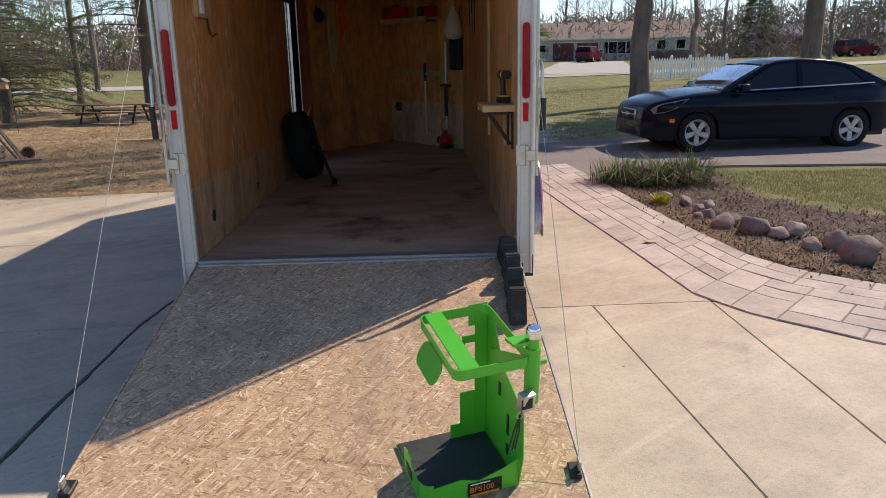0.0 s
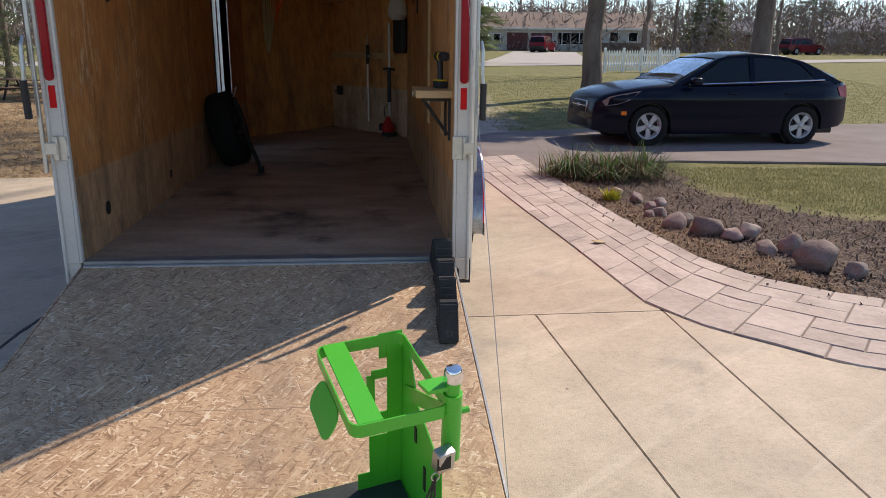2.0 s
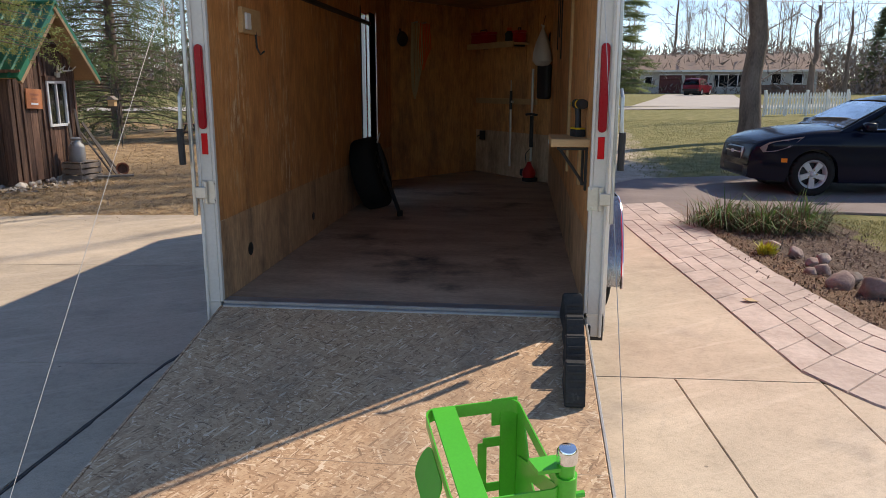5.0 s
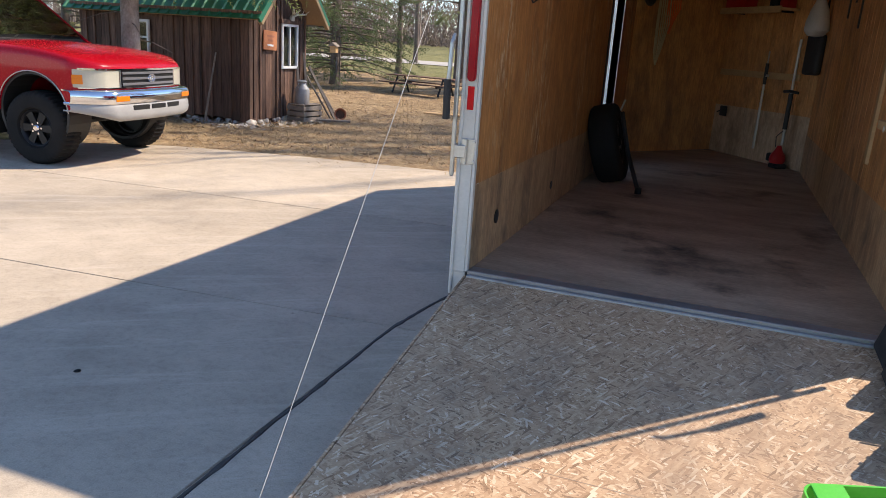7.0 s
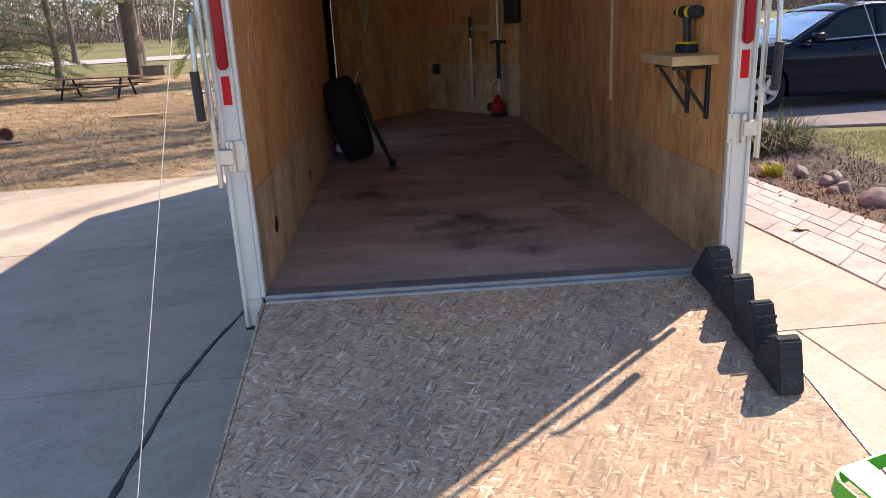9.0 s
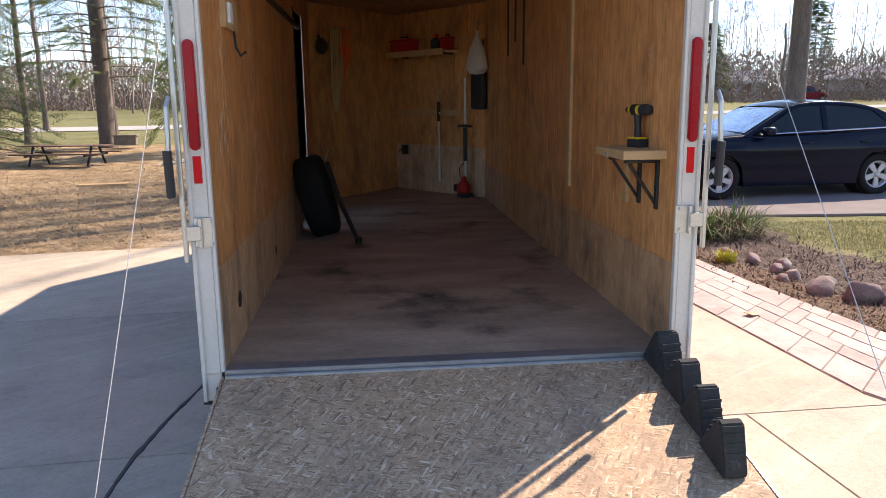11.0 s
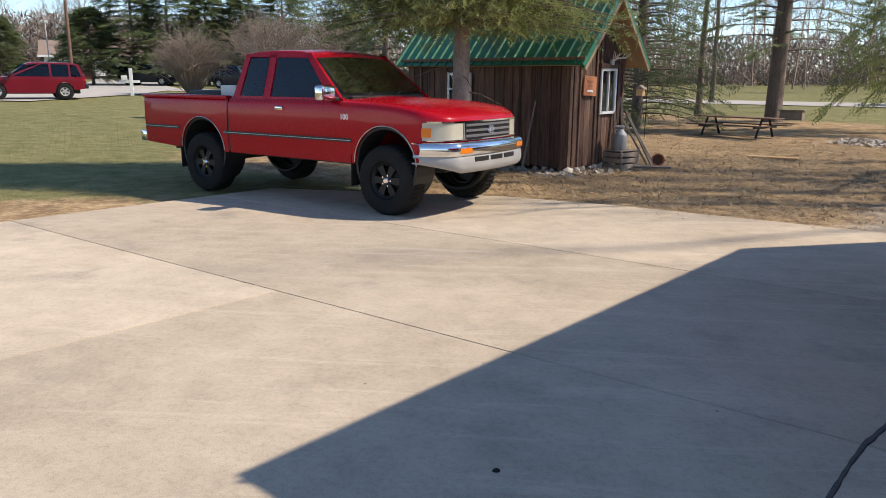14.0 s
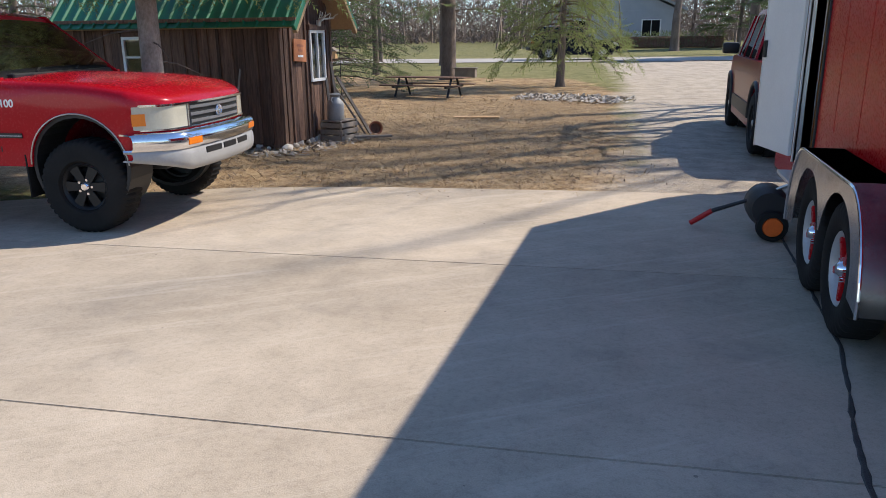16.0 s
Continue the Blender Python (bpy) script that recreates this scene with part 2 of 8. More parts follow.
OSB = osb_material()
PLY = ply_material("plywood_wall", (0.50, 0.20, 0.062), (0.92, 0.49, 0.19))
PLY_RUBBED = ply_material("rubbed_plywood_wall", (0.42, 0.16, 0.046), (0.80, 0.385, 0.13), 0.85)
PLY_LOW = ply_material("plywood_kick", (0.42, 0.235, 0.115), (0.74, 0.47, 0.26), stain=(0.045, 0.04, 0.036), soil=0.8)
# ceiling colour darkened to dim the trailer's interior
PLY_ROOF = ply_material("dimmed_plywood_roof", (0.32, 0.18, 0.09), (0.56, 0.34, 0.18))
PLY_PALE = ply_material("pale_panel", (0.48, 0.315, 0.18), (0.78, 0.57, 0.38))
DECK = surf("plywood_deck", (0.21, 0.148, 0.10), (0.58, 0.43, 0.305), 0.72, 1.7, 26, 0.2, stretch=(0.9, 2.6, 1), contrast=0.2, stain=((0.055, 0.043, 0.036), 1.5, 0.55))
CONCRETE = concrete_material()
CONCRETE_PALE = concrete_material("pale_concrete", 1.14)
GROUND = ground_material()
ALU = surf("aluminium", (0.60, 0.60, 0.60), (0.78, 0.78, 0.77), 0.42, 2, 80, 0.06, metal=0.85)
POST = surf("white_post", (0.54, 0.51, 0.46), (0.70, 0.665, 0.60), 0.4, 3, 60, 0.05, stain=((0.5, 0.43, 0.33), 3, 0.62))
STEEL = surf("zinc_steel", (0.42, 0.41, 0.39), (0.62, 0.61, 0.58), 0.38, 8, 90, 0.05, metal=0.9)
CHROME = plain("chrome", (0.8, 0.8, 0.82), 0.1, 1.0, bump=0)
BLACK = plain("black_steel", (0.022, 0.022, 0.023), 0.45)
RUBBER = surf("black_rubber", (0.008, 0.008, 0.008), (0.024, 0.023, 0.022), 0.8, 5, 90, 0.12, local=True, spec=0.2)
PLASTIC = plain("black_plastic", (0.03, 0.03, 0.032), 0.55)
LENS = plain("red_lens", (0.33, 0.004, 0.012), 0.3, coat=0.1, spec=0.15)
SILL = surf("dull_sill_metal", (0.24, 0.235, 0.23), (0.42, 0.41, 0.40), 0.5, 6, 80, 0.1, metal=0.7, stain=((0.12, 0.1, 0.09), 5, 0.6))
REFLECT = plain("red_reflector", (0.62, 0.006, 0.01), 0.3, coat=0.1, spec=0.15)
AMBER = plain("amber_lens", (0.85, 0.22, 0.015), 0.15, coat=0.6)
GRILLE_GREY = plain("grille_grey", (0.24, 0.24, 0.25), 0.35, 0.4)
HEADLAMP = plain("headlamp_lens", (0.52, 0.50, 0.41), 0.12, coat=0.8)
TRED = surf("red_trailer_skin", (0.40, 0.006, 0.010), (0.48, 0.010, 0.014), 0.28, 1.5, 60, 0.0, coat=0.1, spec=0.15)
WHITE = surf("white_paint", (0.72, 0.72, 0.70), (0.84, 0.84, 0.82), 0.45, 2, 50, 0.04)
PLATE = plate_material()
CHOCK = surf("worn_chock_rubber", (0.018, 0.018, 0.019), (0.06, 0.06, 0.06), 0.8, 7, 60, 0.2, local=True, spec=0.25, stain=((0.16, 0.15, 0.14), 14, 0.62))
GREEN = surf("green_powder_coat", (0.055, 0.42, 0.025), (0.085, 0.56, 0.04), 0.36, 3, 160, 0.03, coat=0.15, local=True)
LINER = surf("worn_black_liner", (0.015, 0.02, 0.022), (0.05, 0.055, 0.055), 0.5, 6, 60, 0.1, local=True, stain=((0.3, 0.31, 0.3), 9, 0.66))
TRUCK_RED = surf("red_truck_paint", (0.34, 0.002, 0.010), (0.43, 0.004, 0.016), 0.25, 1.2, 50, 0.0, coat=0.3, local=True, spec=0.15)
MAROON = surf("maroon_paint", (0.13, 0.004, 0.012), (0.18, 0.006, 0.016), 0.3, 1.2, 50, 0.0, coat=0.3, local=True, spec=0.25)
TOW_RED = surf("deep_red_paint", (0.22, 0.006, 0.012), (0.30, 0.008, 0.018), 0.3, 1.2, 50, 0.0, coat=0.15, local=True, spec=0.15)
VALANCE = surf("pale_grey_plastic", (0.30, 0.30, 0.30), (0.40, 0.40, 0.39), 0.5, 3, 50, 0.03, local=True)
NAVY = surf("black_car_paint", (0.002, 0.004, 0.012), (0.004, 0.007, 0.022), 0.22, 1.2, 50, 0.0, coat=0.2, local=True, spec=0.12)
CAR_LAMP = plain("smoked_car_lamp", (0.22, 0.17, 0.17), 0.2, coat=0.4)
SILVER = surf("silver_car_paint", (0.5, 0.5, 0.5), (0.6, 0.6, 0.6), 0.3, 1.2, 50, 0.0, coat=0.6, local=True, metal=0.4)
# near-black standing in for shade behind glass; also colours seams, seats and shutters
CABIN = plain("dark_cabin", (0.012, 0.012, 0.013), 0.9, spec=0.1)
GLASS = glass_material("window_glass", (0.75, 0.82, 0.8))
TINT = glass_material("tinted_glass", (0.18, 0.22, 0.22))
RIM = plain("bright_alloy", (0.5, 0.5, 0.5), 0.38, 0.3)
RIM_DARK = plain("black_wheel", (0.012, 0.012, 0.013), 0.4, spec=0.3)
BARN = surf("weathered_barn_wood", (0.045, 0.022, 0.015), (0.22, 0.125, 0.085), 0.85, 2.5, 12, 0.6, stretch=(11, 11, 0.7), vary=0.45, contrast=0.17, stain=((0.24, 0.2, 0.17), 2.0, 0.66))
FASCIA = surf("tan_board", (0.30, 0.19, 0.10), (0.48, 0.32, 0.18), 0.75, 2, 30, 0.2)
ROOF_GREEN = surf("green_roof_steel", (0.012, 0.13, 0.065), (0.02, 0.19, 0.10), 0.35, 2, 50, 0.03, coat=0.25)
PINE = surf("pine_board", (0.42, 0.25, 0.11), (0.6, 0.4, 0.2), 0.6, 3, 25, 0.1, stretch=(1, 6, 6))
BARK = surf("bark", (0.07, 0.052, 0.042), (0.26, 0.2, 0.165), 0.95, 5, 40, 0.9, stretch=(1, 1, 0.28))
BARK_RED = surf("spruce_bark", (0.17, 0.12, 0.095), (0.62, 0.50, 0.42), 0.95, 7, 40, 0.8, stretch=(1, 1, 0.6))
TWIG = surf("bare_twigs", (0.15, 0.115, 0.092), (0.35, 0.28, 0.235), 0.95, 3, 40, 0)
NEEDLE = leaf_light(surf("spruce_needles", (0.12, 0.155, 0.05), (0.42, 0.46, 0.17), 0.75, 2.6, 30, 0), 0.5)
NEEDLE_DARK = leaf_light(surf("dark_needles", (0.075, 0.105, 0.048), (0.24, 0.29, 0.13), 0.8, 1.2, 20, 0), 0.5)
BLADE = leaf_light(surf("grass_blades", (0.09, 0.105, 0.03), (0.36, 0.32, 0.16), 0.8, 3.0, 30, 0))
LEAFY = leaf_light(surf("green_strap_leaves", (0.05, 0.10, 0.028), (0.13, 0.2, 0.06), 0.5, 5, 50, 0))
LITTER_DARK = surf("bark_mulch", (0.05, 0.038, 0.03), (0.30, 0.225, 0.175), 0.95, 6, 60, 0)
LITTER = surf("brown_litter", (0.11, 0.07, 0.045), (0.36, 0.24, 0.15), 0.9, 6, 60, 0)
STRAW = surf("straw", (0.30, 0.20, 0.10), (0.62, 0.47, 0.28), 0.85, 6, 60, 0)
YELLOW = surf("yellow_green_leaves", (0.42, 0.42, 0.03), (0.6, 0.58, 0.08), 0.6, 6, 60, 0)
STONE = surf("pink_granite", (0.19, 0.135, 0.115), (0.44, 0.34, 0.295), 0.9, 7, 45, 0.6, vary=0.3, spec=0.25, stain=((0.20, 0.19, 0.17), 5, 0.5))
RUBBLE = surf("pale_rubble", (0.30, 0.27, 0.24), (0.60, 0.55, 0.49), 0.9, 7, 45, 0.3, vary=0.2)
PAVER = surf("stamped_concrete", (0.33, 0.26, 0.22), (0.58, 0.485, 0.425), 0.85, 3, 22, 0.5, vary=0.1, stain=((0.30, 0.245, 0.215), 1.6, 0.55))
PAVE_BED = surf("paver_joint", (0.15, 0.115, 0.095), (0.27, 0.21, 0.18), 0.95, 4, 60, 0.3)
ASPHALT = surf("worn_asphalt", (0.17, 0.14, 0.13), (0.29, 0.25, 0.235), 0.92, 1.2, 120, 0.4, spec=0.2)
ROAD = surf("far_road", (0.38, 0.35, 0.32), (0.5, 0.47, 0.43), 0.95, 1, 60, 0.1, spec=0.05)
SEAL = surf("black_joint_seal", (0.02, 0.019, 0.018), (0.07, 0.065, 0.06), 0.6, 14, 90, 0.4)
SIDING = surf("pale_siding", (0.50, 0.48, 0.44), (0.6, 0.58, 0.54), 0.7, 1, 30, 0.05)
GREY_SIDING = surf("grey_siding", (0.35, 0.37, 0.4), (0.45, 0.47, 0.5), 0.7, 1, 30, 0.05)
BRICK = surf("brick", (0.2, 0.11, 0.08), (0.3, 0.18, 0.13), 0.85, 8, 60, 0.2)
SHINGLE = surf("brown_shingles", (0.2, 0.14, 0.11), (0.31, 0.235, 0.19), 0.9, 3, 30, 0.2)
SHINGLE_GREY = surf("grey_shingles", (0.22, 0.22, 0.24), (0.36, 0.36, 0.38), 0.9, 3, 30, 0.2)
GARAGE = surf("dark_red_door", (0.10, 0.022, 0.022), (0.14, 0.035, 0.032), 0.6, 2, 30, 0.05)
SIGNWOOD = surf("orange_sign_board", (0.38, 0.13, 0.05), (0.55, 0.22, 0.1), 0.7, 5, 40, 0.1)
GALV = surf("galvanised_can", (0.27, 0.27, 0.27), (0.42, 0.42, 0.41), 0.6, 6, 50, 0.05, metal=0.7)
GREYWOOD = surf("grey_wood", (0.16, 0.13, 0.105), (0.34, 0.29, 0.24), 0.9, 4, 30, 0.3)
ORANGE = plain("orange_plastic", (0.8, 0.14, 0.02), 0.45)
REDP = plain("red_plastic", (0.45, 0.015, 0.015), 0.4)
YEL = plain("yellow_plastic", (0.75, 0.5, 0.02), 0.45)
BAG = plain("white_bag", (0.6, 0.57, 0.52), 0.6)
CORD = plain("pale_cord", (0.55, 0.45, 0.25), 0.8)
WIRE = plain("pale_wire", (0.58, 0.54, 0.49), 0.4, 0.3)
LABEL = plain("label_black", (0.02, 0.02, 0.02), 0.5)
LABEL_O = plain("label_orange", (0.75, 0.25, 0.03), 0.5)
LABEL_W = plain("label_white", (0.8, 0.8, 0.8), 0.5)
PINKISH = surf("terracotta", (0.3, 0.11, 0.06), (0.42, 0.17, 0.1), 0.8, 5, 40, 0.1)
ANTLER = plain("antler", (0.6, 0.55, 0.46), 0.6)
GREYBIN = plain("grey_tool_box", (0.55, 0.56, 0.57), 0.5)


# ---- mesh helpers ----
def part(name, bm, material, parent=None, label="", smooth=False, angle=40):
    me = bpy.data.meshes.new(name)
    bm.normal_update()
    bm.to_mesh(me)
    bm.free()
    me.materials.append(material)
    if smooth:
        me.shade_smooth()
        me.set_sharp_from_angle(angle=radians(angle))
    ob = new(name, me)
    ob.parent = parent
    if label:
        tagged(ob, label)
    return ob


def thing(name, label, category, group="", kind="", m=None):
    ob = new(name)
    ob.empty_display_size = 0.1
    if m is not None:
        ob.matrix_world = m
    return tagged(ob, label, category, group, kind)


def box(bm, x0, x1, y0, y1, z0, z1, bevel=0.0, seg=1, m=None):
    vs = [bm.verts.new(p) for p in ((x0, y0, z0), (x1, y0, z0), (x1, y1, z0), (x0, y1, z0), (x0, y0, z1), (x1, y0, z1), (x1, y1, z1), (x0, y1, z1))]
    fs = [bm.faces.new([vs[i] for i in q]) for q in ((3, 2, 1, 0), (4, 5, 6, 7), (0, 1, 5, 4), (1, 2, 6, 5), (2, 3, 7, 6), (3, 0, 4, 7))]
    if m is not None:
        bmesh.ops.transform(bm, matrix=m, verts=vs)
    if bevel:
        bmesh.ops.bevel(bm, geom=list({e for f in fs for e in f.edges}), offset=bevel, segments=seg, affect='EDGES', profile=0.5)
    return bm


def boxed(x0, x1, y0, y1, z0, z1, bevel=0.0, seg=1, m=None):
    return box(bmesh.new(), x0, x1, y0, y1, z0, z1, bevel, seg, m)


def tube(bm, pts, radii, n=8, caps=True):
    """A tube along points, with a radius at each."""
    pts = [Vector(p) for p in pts]
    if isinstance(radii, (int, float)):
        radii = [radii] * len(pts)
    rings, side = [], None
    for i, p in enumerate(pts):
        d = (pts[min(i + 1, len(pts) - 1)] - pts[max(i - 1, 0)]).normalized()
        ref = Vector((0, 0, 1)) if abs(d.z) < 0.9 else Vector((1, 0, 0))
        if side is None:
            side = d.cross(ref).normalized()
        side = (side - d * side.dot(d)).normalized()
        up = side.cross(d)
        rings.append([bm.verts.new(p + (side * math.cos(a) + up * math.sin(a)) * radii[i]) for a in (2 * math.pi * k / n for k in range(n))])
    for a, b in zip(rings, rings[1:]):
        for k in range(n):
            bm.faces.new((a[k], a[(k + 1) % n], b[(k + 1) % n], b[k]))
    if caps:
        bm.faces.new(rings[0][::-1])
        bm.faces.new(rings[-1])
    return bm


def tubed(pts, radii, n=8):
    return tube(bmesh.new(), pts, radii, n)


def prism(bm, outline, depth, m=None):
    """An outline in x and y, raised by depth in z; m lays it into place."""
    low = [bm.verts.new((x, y, 0)) for x, y in outline]
    high = [bm.verts.new((x, y, depth)) for x, y in outline]
    bm.faces.new(low[::-1])
    bm.faces.new(high)
    k = len(outline)
    for i in range(k):
        bm.faces.new((low[i], low[(i + 1) % k], high[(i + 1) % k], high[i]))
    if m is not None:
        bmesh.ops.transform(bm, matrix=m, verts=low + high)
    return bm


def spun(profile, n=32, axis='z', m=None, cap=True):
    """A profile of (radius, height) turned round an axis."""
    bm = bmesh.new()
    rings = []
    for r, h in profile:
        rings.append([bm.verts.new((r * math.cos(a), r * math.sin(a), h)) for a in (2 * math.pi * k / n for k in range(n))])
    for a, b in zip(rings, rings[1:]):
        for k in range(n):
            bm.faces.new((a[k], a[(k + 1) % n], b[(k + 1) % n], b[k]))
    if cap and profile[0][0] > 1e-4:
        bm.faces.new(rings[0][::-1])
    if cap and profile[-1][0] > 1e-4:
        bm.faces.new(rings[-1])
    bmesh.ops.remove_doubles(bm, verts=bm.verts, dist=1e-5)
    if axis == 'y':
        bmesh.ops.transform(bm, matrix=pose(0, 0, 0, -90, 0, 0), verts=bm.verts)
    if axis == 'x':
        bmesh.ops.transform(bm, matrix=pose(0, 0, 0, 0, 90, 0), verts=bm.verts)
    if m is not None:
        bmesh.ops.transform(bm, matrix=m, verts=bm.verts)
    return bm


def batch(name, verts, faces, material, parent=None):
    """One mesh of very many small pieces."""
    me = bpy.data.meshes.new(name)
    verts, faces = np.asarray(verts, np.float32).reshape(-1, 3), np.asarray(faces, np.int32)
    k = faces.shape[1]
    me.vertices.add(len(verts))
    me.vertices.foreach_set("co", verts.ravel())
    me.loops.add(faces.size)
    me.loops.foreach_set("vertex_index", faces.ravel())
    me.polygons.add(len(faces))
    me.polygons.foreach_set("loop_start", np.arange(0, faces.size, k, dtype=np.int32))
    me.polygons.foreach_set("loop_total", np.full(len(faces), k, np.int32))
    me.update(calc_edges=True)
    me.validate()
    me.materials.append(material)
    ob = new(name, me)
    ob.parent = parent
    return ob


def spread(template, faces, frames, origins):
    """Copies of a small template: frames (n, 3, 3) whose rows are its axes, origins (n, 3)."""
    t = np.asarray(template, float)
    v = np.einsum('kj,nji->nki', t, frames) + origins[:, None]
    f = np.asarray(faces)[None] + (np.arange(len(origins)) * len(t))[:, None, None]
    return v.reshape(-1, 3), f.reshape(-1, len(faces[0]))


rng = np.random.default_rng(7)


def height(x, y):
    """The lie of the land: level round the drive, rising slowly outwards."""
    return 0.013 * min(max(0.0, math.hypot(x, y) - 10), 110) - 0.025


# ---- ground ----
def inside(x, y, poly):
    hit, j = False, len(poly) - 1
    for i in range(len(poly)):
        (xa, ya), (xb, yb) = poly[i], poly[j]
        if (ya > y) != (yb > y) and x < (xb - xa) * (y - ya) / (yb - ya) + xa:
            hit = not hit
        j = i
    return hit


STRAW_AREA = [(-14, 4), (-6.6, 4.3), (-2.2, 5), (-2.6, 8), (-2.8, 12), (-4.0, 17.5), (-7, 18.5), (-13, 18), (-18, 13)]
STRAW_EDGE = [(-12.5, -7), (-9.2, -7), (-9.2, 1.6), (-10.4, 1.0), (-11.2, -1.5)]
GRAVEL_AREA = [(-2.7, 4.6), (3.0, 5.5), (3.2, 9), (3.6, 16), (4.5, 30), (6, 43), (-5.5, 43), (-3.4, 25), (-2.9, 16), (-2.5, 9)]
MULCH_AREA = [(2.7, 5.6), (4.5, 5.8), (4.3, 4.2), (4.9, 2.9), (7.5, 2.0), (7.5, -0.6), (3.6, 0.3), (3.0, 1.5), (2.8, 3.0)]
WOOD_FLOOR = [(-16, 15), (-3, 14), (-3, 18), (-5, 24), (-20, 24)]


JITTER = [(0.8 * math.sqrt((k + 0.5) / 9) * math.cos(2.4 * k), 0.8 * math.sqrt((k + 0.5) / 9) * math.sin(2.4 * k)) for k in range(9)]


def ground():
    def axis(lo, hi, step):
        mid = list(np.arange(lo, hi + 1e-6, step))
        out, d = [], step
        while True:
            d *= 1.28
            out.append((out[-1] if out else 0) + d)
            if out[-1] > 900:
                break
        return [lo - o for o in out[::-1]] + mid + [hi + o for o in out]
    xs, ys = axis(-19, 10, 0.2), axis(-9, 25, 0.2)
    me = bpy.data.meshes.new("ground")
    nx, ny = len(xs), len(ys)
    co, masks = [], {"straw": [], "gravel": [], "mulch": []}
    for y in ys:
        for x in xs:
            h = height(x, y)
            if abs(x) < 40 and abs(y) < 60:
                h += 0.02 * (noise.noise((x * 0.5, y * 0.5, 0)) - 0.3) * min(1.0, max(0.0, math.hypot(x, y) - 5) / 6)
            co.append((x, y, h))
            near = -21 < x < 13 and -11 < y < 47
            spots = [(x + dx, y + dy) for dx, dy in JITTER] if near else ()
            masks["straw"].append(0.15 + 0.85 * sum(inside(p, q, STRAW_AREA) or inside(p, q, STRAW_EDGE) or inside(p, q, WOOD_FLOOR) for p, q in spots) / 9)
            masks["gravel"].append(sum(inside(x + 1.4 * (p - x), y + 1.4 * (q - y), GRAVEL_AREA) for p, q in spots) / 9)
            masks["mulch"].append(1.0 if near and inside(x, y, MULCH_AREA) else 0.0)
    faces = [(j * nx + i, j * nx + i + 1, (j + 1) * nx + i + 1, (j + 1) * nx + i) for j in range(ny - 1) for i in range(nx - 1)]
    me.from_pydata(co, [], faces)
    for k, v in masks.items():
        a = me.attributes.new(k, 'FLOAT', 'POINT')
        a.data.foreach_set("value", v)
    me.materials.append(GROUND)
    me.shade_smooth()
    tagged(new("ground", me), "patchy spring lawn, strawy bare earth, gravel and mulch", "ground", kind="structure")


ground()


def strip(name, line, width, material, label, category, lift=0.03):
    """A road laid along a line over the land."""
    bm = bmesh.new()
    pts = []
    for (xa, ya), (xb, yb) in zip(line, line[1:]):
        k = max(2, int(math.hypot(xb - xa, yb - ya) / 2.5))
        pts += [(xa + (xb - xa) * i / k, ya + (yb - ya) * i / k) for i in range(k)]
    pts.append(line[-1])
    rows = []
    for i, (x, y) in enumerate(pts):
        a, b = pts[max(0, i - 1)], pts[min(len(pts) - 1, i + 1)]
        d = Vector((b[0] - a[0], b[1] - a[1])).normalized()
        rows.append([bm.verts.new((x - d.y * s, y + d.x * s, height(x - d.y * s, y + d.x * s) + lift)) for s in np.linspace(-width / 2, width / 2, 5)])
    for a, b in zip(rows, rows[1:]):
        for k in range(4):
            bm.faces.new((a[k], a[k + 1], b[k + 1], b[k]))
    bmesh.ops.recalc_face_normals(bm, faces=bm.faces)
    if bm.faces[:][0].normal.z < 0:
        bmesh.ops.reverse_faces(bm, faces=bm.faces)
    ob = part(name, bm, material)
    return tagged(ob, label, category, kind="structure")


strip("road", [(-70, 18), (-40, 29), (-20, 36), (0, 41), (25, 48.5), (60, 62), (130, 92)], 5.0, ROAD, "pale worn country road", "road")
strip("side_road", [(-40, 8), (-46, 16), (-54, 23), (-66, 28), (-90, 40)], 6.5, ROAD, "pale side road with parked cars", "road", 0.045)
strip("far_driveway", [(11, 44.4), (15, 60), (20, 81)], 7.0, ROAD, "concrete driveway of the house across the road", "driveway", 0.05)


# ---- the concrete drive ----
def joint_y(x, base):
    return base + 0.076 * x if x < -0.3 else base


